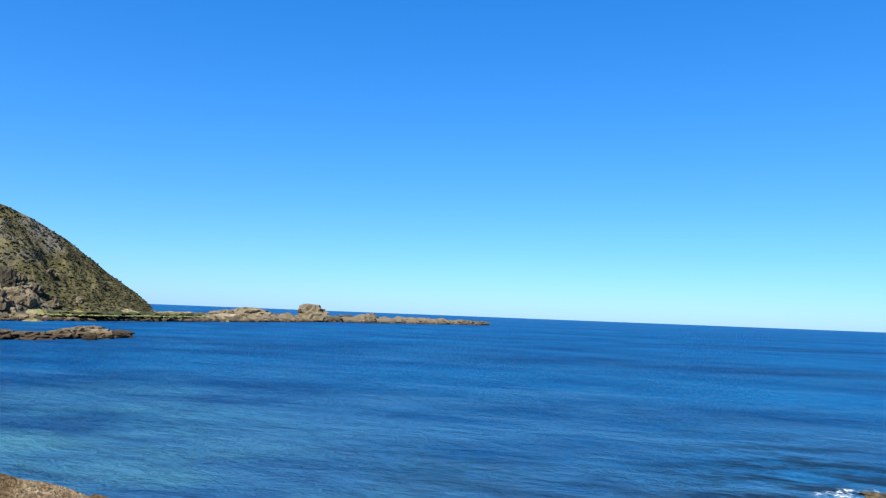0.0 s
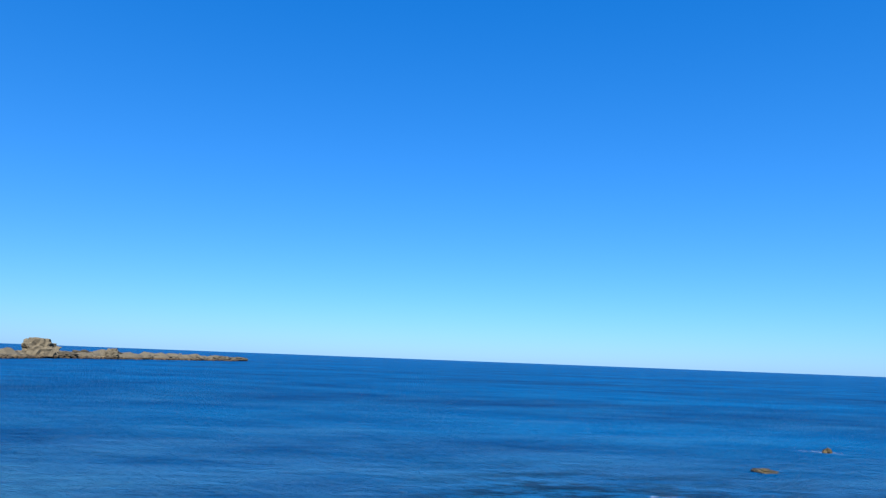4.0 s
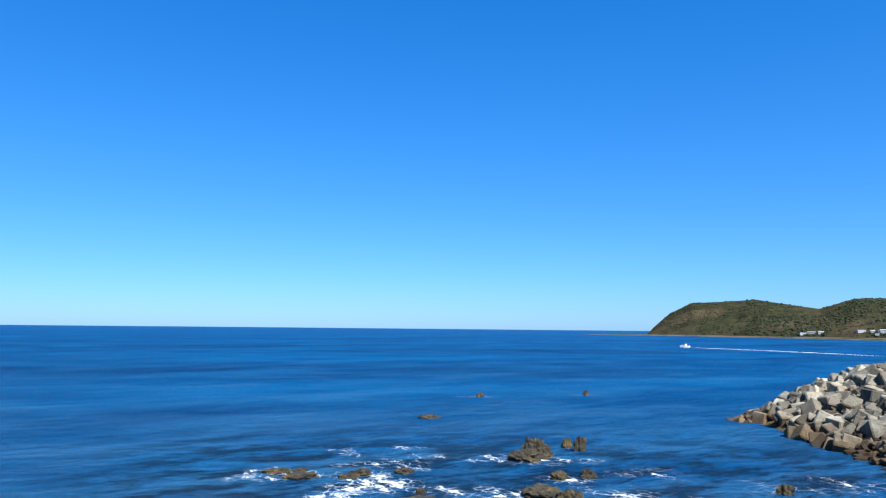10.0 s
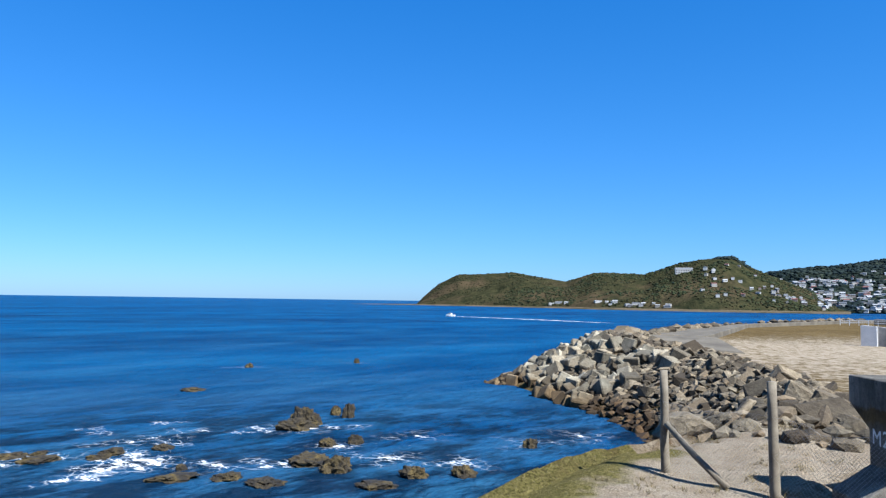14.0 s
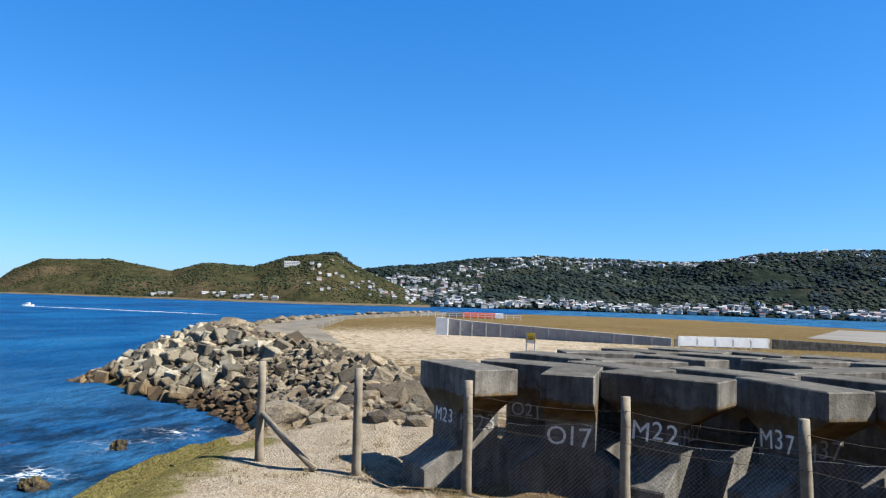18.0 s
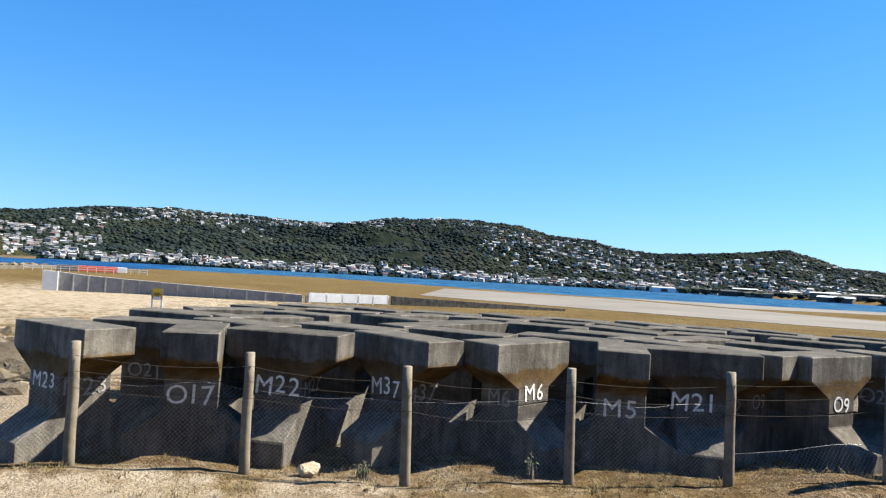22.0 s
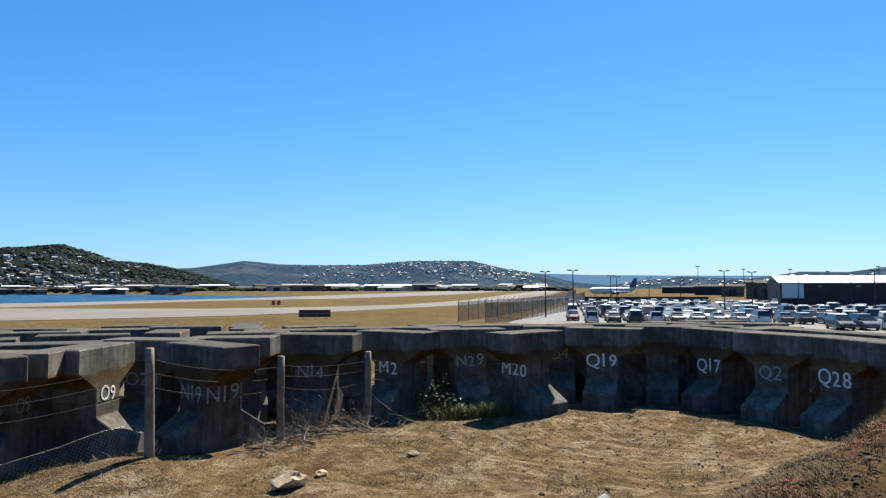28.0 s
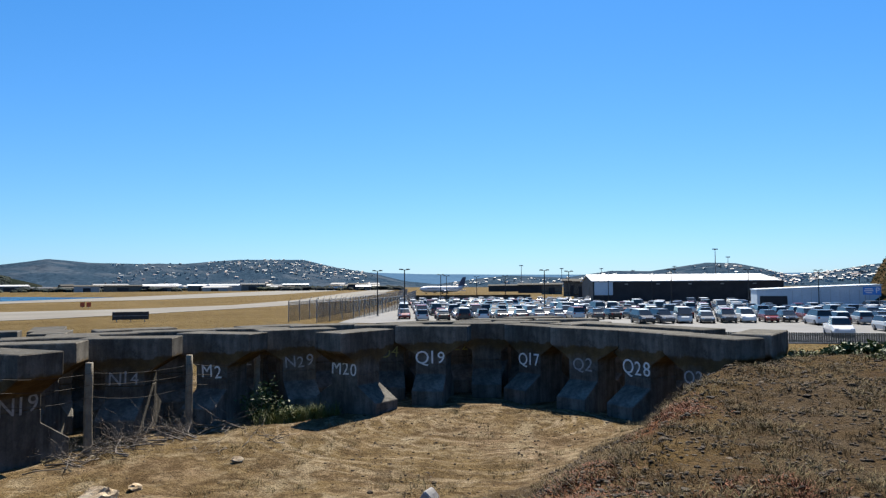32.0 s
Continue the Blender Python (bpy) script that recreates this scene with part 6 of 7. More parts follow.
rng = random.Random(23)
for i in range(84):
    a = 226 + 34 * rng.random() if i < 70 else 212 + 14 * rng.random()
    d = np.interp(a, [212, 226, 240, 260], [1080, 1020, 900, 820]) + rng.uniform(-60, 160)
    p = bearing(a, d, 4.2)
    w, dd, h = rng.uniform(12, 40), rng.uniform(10, 20), rng.uniform(3.5, 7)
    shed(pose(p.x, p.y, 4.2 if inland(np.array([p.x]), np.array([p.y]))[0] > 0 else 1.0, 0, 0, -a + rng.uniform(-20, 20)), w, dd, h, rng.choice((PALE_CONCRETE, DARK_CLADDING, GREY_METAL, BLUE_CLADDING, DARK_CLADDING, CONCRETE)),
         rng.choice((WHITE_METAL, LIGHT_CONCRETE, CONCRETE, DARK_CLADDING, ORANGE if i % 5 == 0 else CONCRETE)), "low industrial shed beyond the runway")
trees = []
for i in range(420):
    a = rng.uniform(214, 262)
    p = bearing(a, np.interp(a, [212, 226, 240, 262], [1060, 990, 870, 780]) + rng.uniform(-30, 260), 5)
    k = rng.uniform(2.5, 6)
    trees.append((p.x, p.y, 5.0, k * 1.4, k * 1.4, k, rng.uniform(0, 6)))
tagged(new("town_trees", scatter_mesh("town_trees", LIGHT_CLUMPS, trees, BUSH_DARK)), "dark trees among the town buildings", "trees", kind="stuff")

# ---- airport furniture ----
# grey retaining wall that sinks into the sand
s = Solid()
top = [(20, -98, 2.5), (15, -98.0, 2.05), (9, -97.5, 1.75), (2, -95.5, 1.5), (-4, -93.8, 1.3), (-11, -93.2, 1.0)]
v = [q for x, y, h in top for q in ((x, y, 4.0), (x, y, 4.2 + h), (x, y - 0.6, 4.2 + h), (x, y - 0.6, 4.0))]
f = [(i * 4 + j, i * 4 + (j + 1) % 4, i * 4 + 4 + (j + 1) % 4, i * 4 + 4 + j) for i in range(5) for j in range(4)] + [(0, 1, 2, 3), (20, 21, 22, 23)]
retaining = whole("retaining_wall", s.add(v, f), LIGHT_CONCRETE, Matrix(), "long grey concrete retaining wall sinking into sand", "retaining wall", kind="structure", bevel=0.03)


for (ax, ay, ah), (bx, by, bh) in zip(top, top[1:]):
    for f in (0.0, 0.33, 0.66):
        x, y, h = ax + (bx - ax) * f, ay + (by - ay) * f, ah + (bh - ah) * f
        part("pilaster", Solid().box((x, y + 0.06, 4.2 + h / 2), (0.16, 0.10, h + 0.02)), LIGHT_CONCRETE, retaining)
part("return_wall", Solid().box((19.2, -97.75, 5.35), (1.7, 0.36, 2.5)), WHITE_METAL, retaining, "pale end of the wall")


def barrier(m, length, label):
    root = thing("white_barrier", m, label, "barrier")
    part("top_rail", Solid().box((0, 0, 1.12), (length, 0.3, 0.34)), WHITE_METAL, root)
    part("lower_panel", Solid().box((0, 0.12, 0.55), (length, 0.1, 0.95)), WHITE_METAL, root)
    for k in range(6):
        part("upright", Solid().box((-length / 2 + k * length / 5, 0, 0.6), (0.25, 0.34, 1.2)), WHITE_METAL, root)


barrier(pose(-17.5, -95.0, 4.2, 0, 0, 14), 11.5, "long white metal barrier beside the sand")


def notice(x, y, turn):
    root = thing("warning_sign", pose(x, y, ground_z(x, y), 0, 0, turn), "yellow and white warning sign on two white legs", "sign")
    for sx in (-0.42, 0.42):
        part("leg", Solid().box((sx, 0, 0.9), (0.13, 0.1, 1.85)), WHITE_METAL, root)
    part("board", Solid().box((0, -0.02, 1.38), (1.0, 0.06, 0.95)), SIGN_YELLOW, root, "yellow board")
    part("lower_board", Solid().box((0, -0.03, 0.98), (0.62, 0.05, 0.32)), WHITE_METAL, root)
    for k, (w, z) in enumerate(((0.5, 1.45), (0.62, 1.3), (0.4, 1.17))):
        part("text_bar", Solid().box((0, -0.06, z), (w, 0.012, 0.07)), SIGN_BLACK, root)


for name, ends, h0, h1 in (("low_wall", ((-11.4, -93.3), (-22.5, -96.6)), 0.95, 1.25), ("low_wall", ((-23.6, -96.2), (-52, -99)), 1.25, 0.35)):
    (ax, ay), (bx, by) = ends
    v = [q for x, y, h in ((ax, ay, h0), (bx, by, h1)) for q in ((x, y, 4.0), (x, y, 4.2 + h), (x, y - 0.5, 4.2 + h), (x, y - 0.5, 4.0))]
    whole(name, Solid().add(v, [(0, 1, 2, 3), (7, 6, 5, 4)] + [(j, j + 4, (j + 1) % 4 + 4, (j + 1) % 4) for j in range(4)]), CONCRETE, Matrix(), "low dark weathered wall behind the blocks", "low wall", kind="structure", bevel=0.02)
notice(5.0, -71.5, 176)
red = thing("road_barrier", pose(30, -200, 4.2, 0, 0, 8), "orange and white barrier units behind a white rail fence", "road barrier")
for k, mat in enumerate((WHITE_METAL, ORANGE, ORANGE, ORANGE, ORANGE, PALE_CONCRETE, PALE_CONCRETE)):
    part("barrier_unit", Solid().prism([(-1.15, 0.2), (1.15, 0.2), (1.1, 1.6), (-1.1, 1.6)], -1.0, 1.0, "y", pose(-7 + k * 2.3, 0, 0.0)), mat, red, bevel=0.06)
for k in range(15):
    part("rail_post", Solid().box((-13 + k * 2, 2.0, 0.6), (0.14, 0.14, 1.5)), WHITE_METAL, red)
for z in (0.7, 1.25):
    part("rail", Solid().box((1, 2.0, z), (28, 0.08, 0.1)), WHITE_METAL, red)
board = thing("black_board", pose(bearing(241.76, 108.5).x, bearing(241.76, 108.5).y, 4.2, 0, 0, 118), "black runway distance board on short legs", "runway board")
part("panel", Solid().box((0, 0, 0.85), (4.7, 0.15, 1.1)), SIGN_BLACK, board, bevel=0.02)
part("trim_strip", Solid().box((0, -0.08, 0.85), (4.5, 0.02, 0.05)), GREY_METAL, board)
for k in (-1.8, 0, 1.8):
    part("leg", Solid().box((k, 0, 0.15), (0.1, 0.1, 0.34)), GREY_METAL, board)
p = bearing(238.76, 186)
rs = thing("runway_marker", pose(p.x, p.y, 4.2, 0, 0, 120), "small red runway marker sign with two panels", "marker sign")
for k in (-0.65, 0.65):
    part("panel", Solid().box((k, 0, 0.85), (0.95, 0.15, 1.1)), ORANGE, rs)
    part("leg", Solid().box((k, 0, 0.15), (0.1, 0.1, 0.32)), GREY_METAL, rs)

# security fence along the car park
SEC = [uv(97, 15), uv(105, 13.2), uv(130, 9), uv(180, 4.5), uv(250, 0.5), uv(374, -4)]
fence_root = thing("security_fence", Matrix(), "tall galvanised chain-link airport fence with cranked posts", "security fence")
post_me = Solid().tube([(0, 0, 0), (0, 0, 2.75), (0.34, 0, 3.25)], 0.055, 6).mesh("post", GREY_METAL)
INNER = [tuple(bearing(a, d))[:2] for a, d in ((255.4, 95.5), (258.3, 104), (260.6, 124), (262.4, 150), (263.3, 235))]
for (ax, ay), (bx, by) in [*zip(SEC, SEC[1:]), *zip(INNER, INNER[1:])]:
    ln = math.dist((ax, ay), (bx, by))
    n = max(1, int(ln / 3.2))
    turn = math.degrees(math.atan2(by - ay, bx - ax))
    for k in range(n):
        ob = part("post", post_me, None, fence_root)
        ob.matrix_world = pose(ax + (bx - ax) * k / n, ay + (by - ay) * k / n, 4.2, 0, 0, turn - 90)
    part("rail", Solid().tube([(ax, ay, 6.9), (bx, by, 6.9)], 0.03, 5), GREY_METAL, fence_root)
    part("mesh_panel", Solid().box((ln / 2, 0, 1.38), (ln, 0.01, 2.7), pose(ax, ay, 4.2, 0, 0, turn)), CHAIN_FAR, fence_root, "see-through wire mesh")
a, b = bearing(262.9, 232), bearing(272.5, 236)
whole("car_park_wall", Solid().box((0, 0, 0.8), ((b - a).length, 0.4, 1.6)), CONCRETE, pose((a.x + b.x) / 2, (a.y + b.y) / 2, 4.2, 0, 0, math.degrees(math.atan2(b.y - a.y, b.x - a.x))), "low dark wall behind the car park", "wall", kind="structure", bevel=0.02)
# second line of fence across the car park's far edge and a low front fence
low = thing("timber_paling_fence", Matrix(), "low grey timber paling fence below the bank", "fence")
a, b = Vector((*uv(57, -26), 4.2)), Vector((*uv(46, -64), 4.2))
pal = Solid().box((0, 0, 0.42), (0.14, 0.03, 0.84)).mesh("paling", WOOD)
n = int((b - a).length / 0.17)
for k in range(min(n, 240)):
    p = a.lerp(b, k / n)
    ob = part("paling", pal, None, low)
    ob.matrix_world = pose(p.x, p.y, 4.2, 0, 0, math.degrees(math.atan2(b.y - a.y, b.x - a.x)))
for z in (4.4, 4.85):
    part("rail", Solid().tube([(a.x, a.y, z), (b.x, b.y, z)], 0.04, 4), WOOD, low)


def light_pole(az, d, h=7.1, arms=2, far=False):
    p = bearing(az, d)
    root = thing("lamp_post", pose(p.x, p.y, 4.2, 0, 0, -az), "tall dark lamp post with two flat floodlight heads", "lamp post", "lamp posts of the car park")
    part("pole", Solid().tube([(0, 0, 0), (0, 0, h * 0.5), (0, 0, h)], [0.11, 0.09, 0.07], 8), DARK_METAL, root)
    part("base_plate", Solid().box((0, 0, 0.1), (0.4, 0.4, 0.2)), GREY_METAL, root)
    part("crossarm", Solid().box((0, 0, h), (0.9, 0.07, 0.07)), DARK_METAL, root)
    for sx in (-0.5, 0.5):
        part("lamp_head", Solid().prism([(-0.3, 0), (0.3, 0), (0.25, 0.16), (-0.25, 0.16)], -0.28, 0.28, "y", pose(sx, 0, h)), DARK_METAL, root)
    return root


for a, d in [(260.2, 112), (262.38, 104), (265.3, 157), (265.76, 176), (273.62, 116), (275.54, 128), (281.89, 190), (283.32, 123), (288.77, 130), (293.38, 149), (278.6, 170), (270.5, 185), (268.2, 200), (295.9, 170)]:
    light_pole(a, d)


def mast(az, d, h):
    p = bearing(az, d)
    root = thing("floodlight_mast", pose(p.x, p.y, 4.2, 0, 0, -az), "high steel apron floodlight mast", "light mast", "apron masts behind the hangar")
    part("pole", Solid().tube([(0, 0, 0), (0, 0, h)], [0.35, 0.16], 8), GREY_METAL, root)
    part("crown", Solid().box((0, 0, h), (2.8, 0.4, 0.3)), GREY_METAL, root)
    for k in (-1.1, -0.4, 0.4, 1.1):
        part("floodlight", Solid().box((k, -0.3, h - 0.35), (0.5, 0.35, 0.45)), DARK_METAL, root)


for a, d, h in [(286.54, 420, 24), (287.43, 520, 23), (271.8, 520, 19), (275.0, 540, 17), (278.1, 560, 17), (280.5, 600, 16), (283.6, 560, 18)]:
    mast(a, d, h)

# hangar
hl, hr = bearing(277.44, 200), bearing(291.15, 212)
mid, ang, ln = (hl + hr) / 2, math.degrees(math.atan2(hr.y - hl.y, hr.x - hl.x)), (hr - hl).length
hangar = thing("hangar", pose(mid.x, mid.y, 4.2, 0, 0, ang), "long dark hangar with a bright white metal roof", "hangar")
part("wall", Solid().box((0, 14, 2.7), (ln, 28, 5.7)), DARK_CLADDING, hangar)
part("gable_wall", Solid().prism([(0.1, -0.2), (27.9, -0.2), (27.9, 5.55), (14, 7.2), (0.1, 5.55)], -ln / 2 - 0.15, -ln / 2 - 0.02, "x"), PALE_CONCRETE, hangar, "pale gable end")
part("gable_door", Solid().box((-ln / 2 - 0.2, 9, 2.0), (0.1, 5.0, 4.0)), DARK_CLADDING, hangar)
s = Solid()
x0, x1 = -ln / 2 - 0.5, ln / 2 - 1.2
s.prism([(-0.5, 5.5), (-0.5, 5.75), (14, 7.65), (28.5, 5.75), (28.5, 5.5), (14, 7.3)], x0, x1, "x")
part("roof", s, WHITE_METAL, hangar, "bright white sheet-metal roof")
for k in range(16):
    part("roof_rib", Solid().box((0, 0, 0), (0.12, 14.4, 0.08), pose(-ln / 2 + (k + 0.5) * (ln - 2) / 16, 6.75, 6.73, 7.46, 0, 0)), WHITE_METAL, hangar)
part("wall_panel", Solid().box((2.8, -0.1, 3.6), (5.0, 0.1, 3.6), pose(-ln / 2, 0, 0)), BLUE_CLADDING, hangar, "pale blue-white wall panel")
for k in range(5):
    part("vent", Solid().box((-ln / 2 + 9 + k * 8.5, -0.05, 4.8), (0.9, 0.08, 0.3)), GREY_METAL, hangar)
wl, wr = bearing(289.34, 150), bearing(297.17, 153)
mid, wang, wln = (wl + wr) / 2, math.degrees(math.atan2(wr.y - wl.y, wr.x - wl.x)), (wr - wl).length
store = thing("warehouse", pose(mid.x, mid.y, 4.2, 0, 0, wang), "pale blue flat-roofed warehouse beside the car park", "warehouse")
half = wln / 2
part("wall", Solid().prism([(-half, -0.5), (half, -0.5), (half, 4.3), (-half, 3.45)], 0, 16, "y"), BLUE_CLADDING, store)
part("roof_edge", Solid().prism([(-half - 0.15, 3.45), (half + 0.15, 4.3), (half + 0.15, 4.5), (-half - 0.15, 3.65)], -0.15, 16.2, "y"), BLUE_CLADDING, store)
part("loading_door", Solid().box((-half + 2.9, -0.06, 1.1), (4.8, 0.1, 2.5)), DARK_CLADDING, store, "dark open loading door")
for k in range(11):
    part("cladding_seam", Solid().box((-half + 6.2 + k * 1.6, -0.02, 1.75), (0.04, 0.04, 3.5)), GREY_METAL, store)
p = bearing(296.63, 138)
ps = thing("parking_sign", pose(p.x, p.y, 4.2, 0, 0, -296), "blue parking sign with a white letter on two poles", "sign")
for sx in (-1.0, 1.0):
    part("leg", Solid().tube([(sx, 0, 0), (sx, 0, 4.1)], 0.05, 6), GREY_METAL, ps)
part("board", Solid().box((0, -0.05, 3.44), (2.6, 0.12, 1.36)), SIGN_BLUE, ps)
ob = part("letter", lettering("P", 1.3, WHITE_METAL, "letter"), None, ps)
ob.matrix_local = pose(0.8, -0.13, 3.44, 90, 0, 0)
for z, w in ((3.75, 1.1), (3.44, 1.3), (3.12, 0.9)):
    part("text_bar", Solid().box((-0.45, -0.12, z), (w, 0.02, 0.16)), WHITE_METAL, ps)
# small buildings left of the hangar
for a, d, w, h in [(272.5, 420, 14, 4.5), (274.2, 360, 10, 4.5), (275.9, 300, 8, 6.0), (276.5, 250, 5, 5.5), (270.6, 520, 26, 4.0)]:
    p = bearing(a, d)
    shed(pose(p.x, p.y, 4.2, 0, 0, -a), w, 10, h, DARK_CLADDING if w > 12 else CONCRETE, CONCRETE, "grey airport building beyond the car park")

# airliner
p = bearing(265.4, 400)
jet = thing("airliner", pose(p.x, p.y, 4.2, 0, 0, 132) @ Matrix.Scale(0.92, 4), "white airliner with a dark navy tail on the apron", "aircraft")
part("fuselage", Solid().tube([(-17, 0, 3.1), (-15.5, 0, 3.0), (-13, 0, 2.9), (10, 0, 2.9), (15, 0, 3.6), (18.5, 0, 4.3)], [0.15, 1.2, 1.9, 1.9, 1.3, 0.25], 14), WHITE_METAL, jet, smooth=True)
part("tail_fin", Solid().prism([(12.0, 4.4), (16.5, 10.3), (18.8, 10.3), (17.6, 4.4)], -0.18, 0.18, "y"), NAVY, jet, "dark navy fin")
for sd in (-1, 1):
    part("wing", Solid().prism([(-3, sd * 1.4), (2.5, sd * 1.4), (6.2, sd * 15.5), (4.8, sd * 15.5)], 2.0, 2.3, "z"), WHITE_METAL, jet)
    part("tailplane", Solid().prism([(14, sd * 0.6), (17.3, sd * 0.6), (18.6, sd * 6), (17.4, sd * 6)], 4.4, 4.55, "z"), WHITE_METAL, jet)
    part("engine", Solid().tube([(-2.6, sd * 5.2, 1.5), (-2.0, sd * 5.2, 1.5), (1.0, sd * 5.2, 1.6)], [0.85, 0.95, 0.55], 10), GREY_METAL, jet)
    part("main_wheel", Solid().tube([(2.2, sd * 2.4 - 0.3, 0.55), (2.2, sd * 2.4 + 0.3, 0.55)], 0.55, 10), TYRE, jet)
part("nose_wheel", Solid().tube([(-12, -0.2, 0.4), (-12, 0.2, 0.4)], 0.4, 10), TYRE, jet)
part("window_band", Solid().box((-1.5, 0, 3.5), (22, 3.76, 0.25)), WINDOW, jet)

# ---- parked cars ----


def loft(stations):
    """A closed skin over cross-sections: x, half width low, half width high, z low, z mid, z high."""
    s, pts = Solid(), []
    for x, wl, wh, z0, z1, z2 in stations:
        pts += [(x, -wl * 0.92, z0), (x, -wl, z1), (x, -wh, z2), (x, wh, z2), (x, wl, z1), (x, wl * 0.92, z0)]
    n = len(stations)
    f = [(i * 6 + j, i * 6 + (j + 1) % 6, (i + 1) * 6 + (j + 1) % 6, (i + 1) * 6 + j) for i in range(n - 1) for j in range(6)]
    return s.add(pts, f + [tuple(range(6))[::-1], tuple(range((n - 1) * 6, n * 6))])


def car(kind, label):
    """A car that looks along -y, built along its length x and then turned."""
    ln, w, belt, roof, cab = {"saloon": (4.5, 0.86, 0.92, 1.44, (-1.75, -1.0, 0.5, 1.36)), "hatchback": (4.0, 0.84, 0.95, 1.50, (-1.9, -1.55, 0.3, 1.2)),
                              "estate": (4.7, 0.92, 1.05, 1.72, (-2.2, -1.95, 0.5, 1.4)), "van": (4.8, 0.93, 1.1, 1.95, (-2.3, -2.2, 0.8, 1.95)), "pickup": (5.1, 0.92, 1.05, 1.72, (-0.75, -0.5, 0.7, 1.35))}[kind]
    a = ln / 2
    root = thing("car", pose(0, 0, -400), label, "car", "cars in the car park")
    nose = belt - 0.12
    tail = belt if kind != "pickup" else belt - 0.02
    part("body", loft([(-a, w * 0.86, w * 0.78, 0.34, 0.55, tail - 0.14), (-a + 0.18, w * 0.97, w * 0.90, 0.22, 0.58, tail - 0.02), (-a + 0.9, w, w * 0.93, 0.2, 0.6, tail), (cab[3] - 0.1, w, w * 0.93, 0.2, 0.6, belt),
                       (a - 0.75, w, w * 0.88, 0.2, 0.58, nose), (a - 0.15, w * 0.93, w * 0.8, 0.22, 0.55, nose - 0.16), (a, w * 0.8, w * 0.68, 0.32, 0.52, nose - 0.28)]), CAR_PAINT, root, bevel=0.03)
    part("window_glass", loft([(cab[0], w * 0.86, w * 0.84, belt - 0.06, belt - 0.03, belt), (cab[1], w * 0.88, w * 0.70, belt - 0.06, belt, roof - 0.07), (cab[2], w * 0.88, w * 0.70, belt - 0.06, belt, roof - 0.06), (cab[3], w * 0.87, w * 0.84, belt - 0.1, belt - 0.05, belt - 0.02)]), CAR_GLASS, root)
    part("roof", loft([(cab[1] - 0.12, w * 0.70, w * 0.64, roof - 0.12, roof - 0.08, roof - 0.04), (cab[1] + 0.2, w * 0.73, w * 0.66, roof - 0.09, roof - 0.04, roof), (cab[2] - 0.2, w * 0.73, w * 0.66, roof - 0.09, roof - 0.04, roof), (cab[2] + 0.08, w * 0.70, w * 0.64, roof - 0.12, roof - 0.08, roof - 0.05)]), CAR_PAINT, root)
    for sx in (-a + 0.82, a - 0.86):
        for sy in (-1, 1):
            wheel = part("wheel", Solid().tube([(sx, sy * (w - 0.2), 0.31), (sx, sy * (w - 0.03), 0.31), (sx, sy * (w + 0.01), 0.31)], [0.315, 0.315, 0.27], 12), TYRE, root)
            part("rim", Solid().tube([(sx, sy * w, 0.31), (sx, sy * (w + 0.025), 0.31)], [0.2, 0.18], 8), RIM, wheel)
    for sy in (-1, 1):
        part("headlight", Solid().box((a - 0.1, sy * w * 0.66, nose - 0.2), (0.2, 0.34, 0.14)), HEADLAMP, root)
        part("tail_light", Solid().box((-a + 0.06, sy * w * 0.72, tail - 0.2), (0.14, 0.22, 0.2)), TAILLAMP, root)
    if kind == "pickup":
        part("tray_liner", Solid().box((-1.6, 0, belt - 0.01), (1.6, 1.5, 0.03)), TYRE, root)
    return root


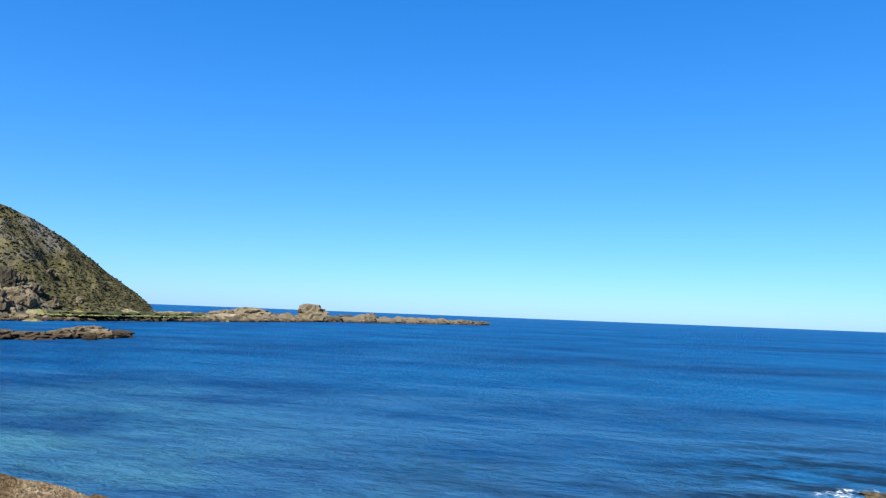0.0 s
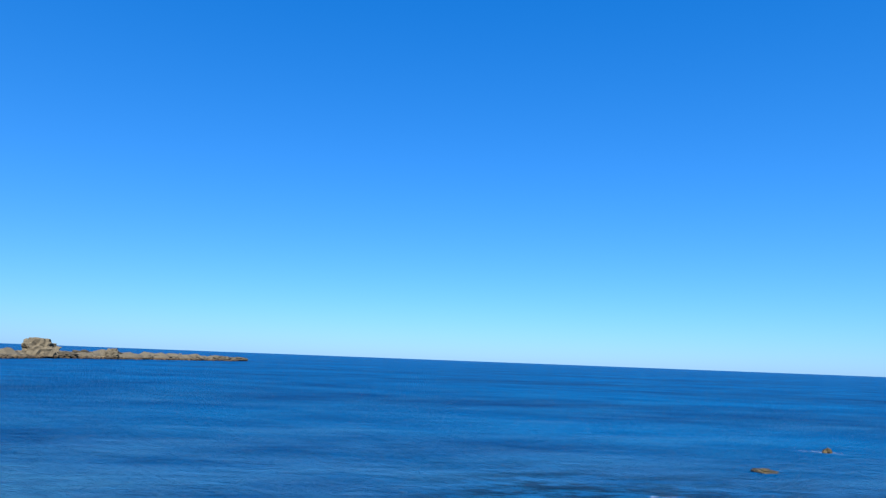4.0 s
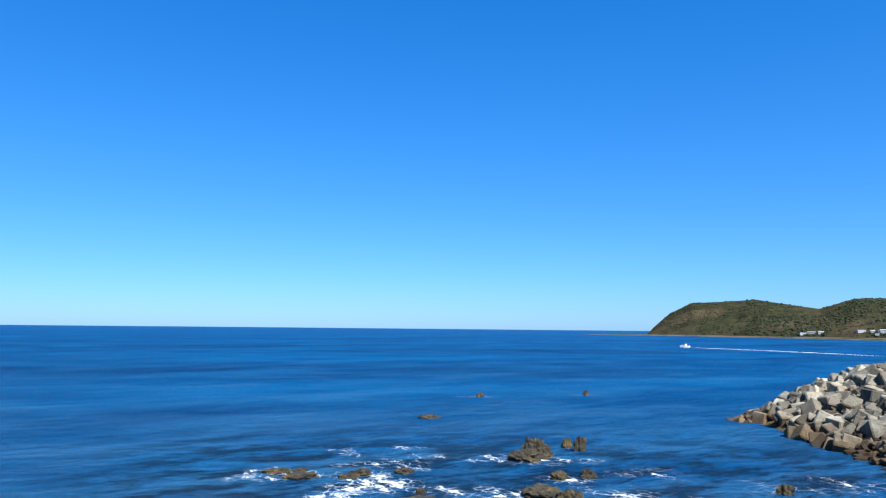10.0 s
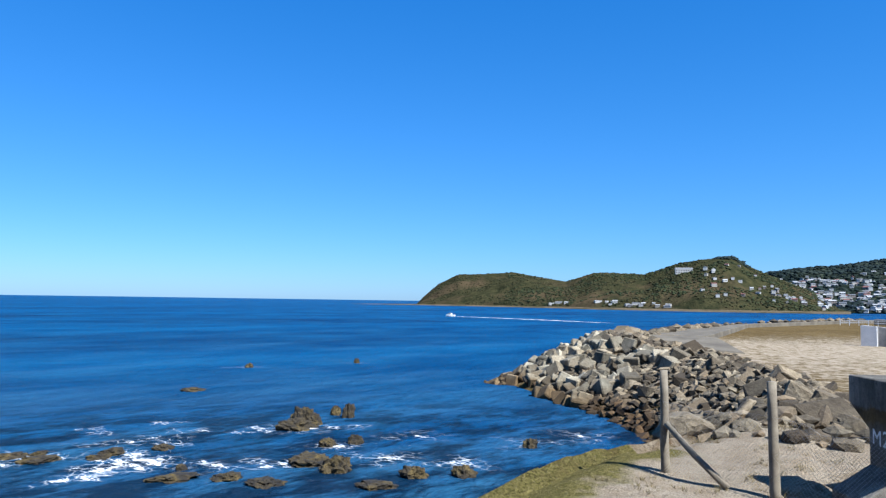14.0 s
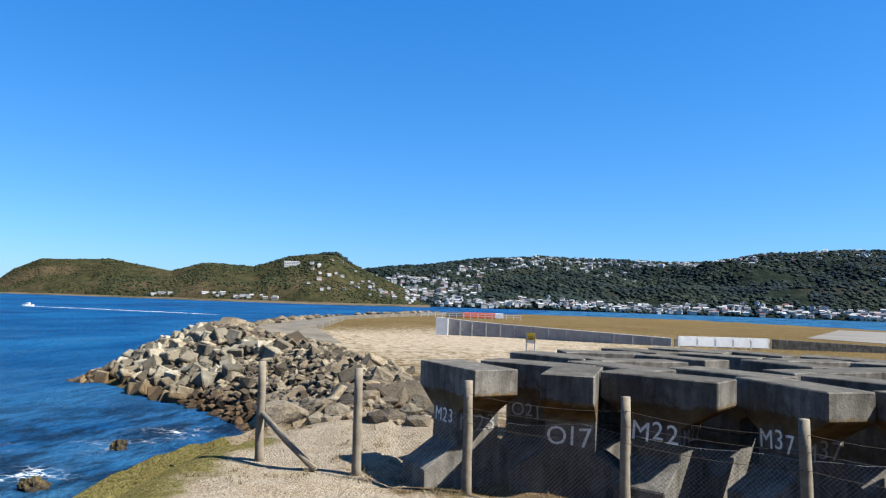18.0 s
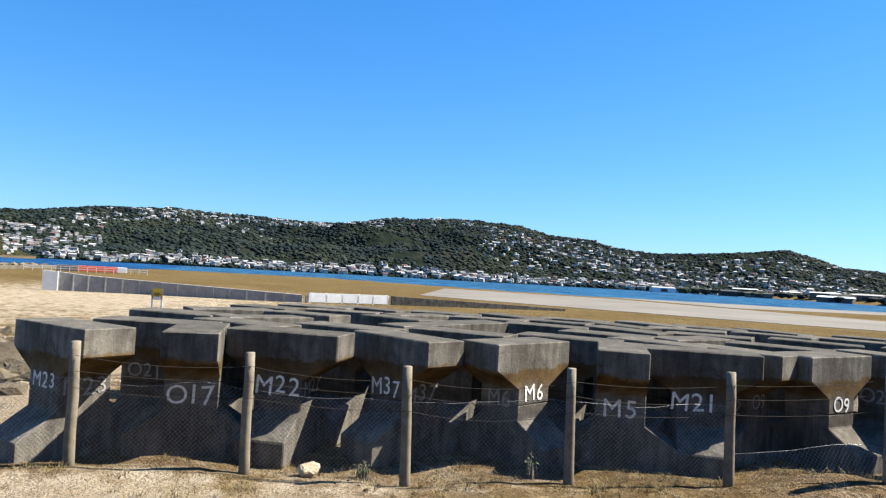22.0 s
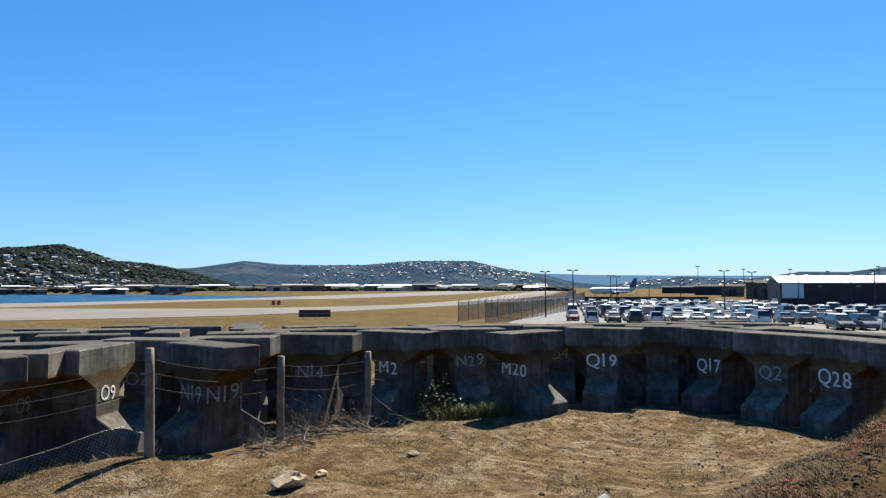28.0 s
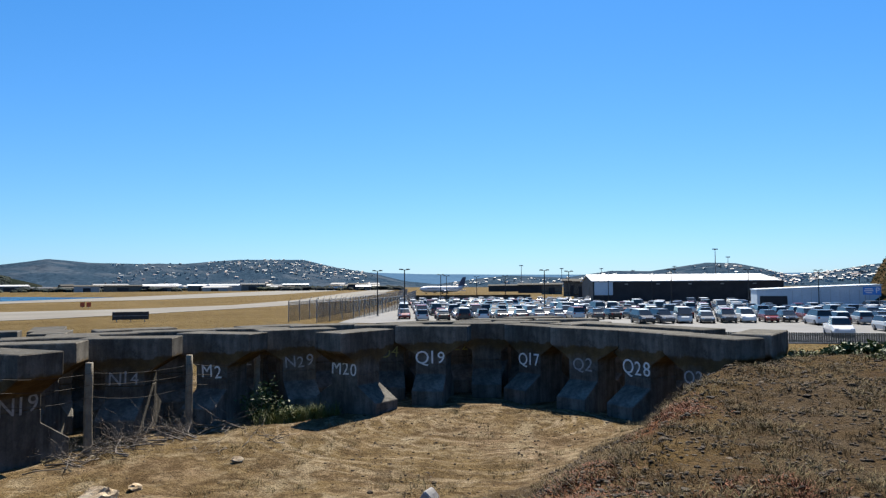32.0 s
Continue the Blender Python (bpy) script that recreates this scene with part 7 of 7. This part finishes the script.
CARS = [car("saloon", "parked saloon car in a full car park"), car("hatchback", "small parked hatchback in a full car park"), car("estate", "parked estate car with a tall rear"), car("van", "parked people-carrier van in a full car park")]
rng = random.Random(31)
spots = []
row_u = [61, 67, 79, 85, 97, 103, 115, 121, 133, 139, 151, 157, 169, 175, 187]
for r, u in enumerate(row_u):
    v = 2.0
    while v > -112:
        v -= 2.62
        edge = np.interp(v, [-120, -62, -53, -51, -45, -41, -34, -29, -16, 3], [58, 58, 58, 64, 66, 78, 78, 84, 90, 97])
        if u < edge + 1.5 or -v > 0.88 * u or (-v > 0.5 * u and u > 118) or (-v > 0.27 * u and u > 141) or rng.random() < (0.10 if r < 8 else 0.16):
            continue
        spots.append((u + rng.uniform(-0.3, 0.3), v + rng.uniform(-0.15, 0.15), r))
near, far_rows = spots[:205], spots[205:]
lots = thing("far_cars", Matrix(), "distant rows of parked cars in the car park", "cars", kind="stuff")
for u, v, r in near:
    x, y = uv(u, v)
    face = (-262 if v > -33 else -276) - 90 + (180 if r % 2 == 0 else 0)
    copy_thing(rng.choice(CARS[:1] * 4 + CARS[1:2] * 3 + CARS[2:3] * 3 + CARS[3:]), pose(x, y, 4.25, 0, 0, face + rng.uniform(-2, 2)))
pick = car("pickup", "silver pickup truck parked at the front of the car park")
for child in pick.children:
    if child.name.split(".")[0] in ("body", "roof"):
        child.data.materials[0] = SILVER_PAINT
pick.matrix_world = pose(*uv(61.5, -39.2), 4.25, 0, 0, -284 - 90)
rows = []
for u, v, r in far_rows:
    x, y = uv(u, v)
    rows.append((x, y, 4.25, 1, 1, rng.uniform(0.95, 1.15), radians((-262 if v > -33 else -276) - 90 + 180 * (r % 2) + rng.uniform(-2, 2))))


def triangles(me):
    me.calc_loop_triangles()
    return np.array([tuple(v.co) for v in me.vertices]), np.array([tuple(t.vertices) for t in me.loop_triangles])


for child in CARS[0].children:
    if child.name.split(".")[0] in ("body", "roof", "window_glass", "wheel"):
        mat = FAR_CAR_PAINT if child.data.materials[0] is CAR_PAINT else child.data.materials[0]
        tagged(part(child.name.split(".")[0], scatter_mesh("far_cars", [triangles(child.data)], rows, mat), None, lots), kind="stuff")
for c in CARS:
    for o in (*c.children_recursive, c):
        bpy.data.objects.remove(o)
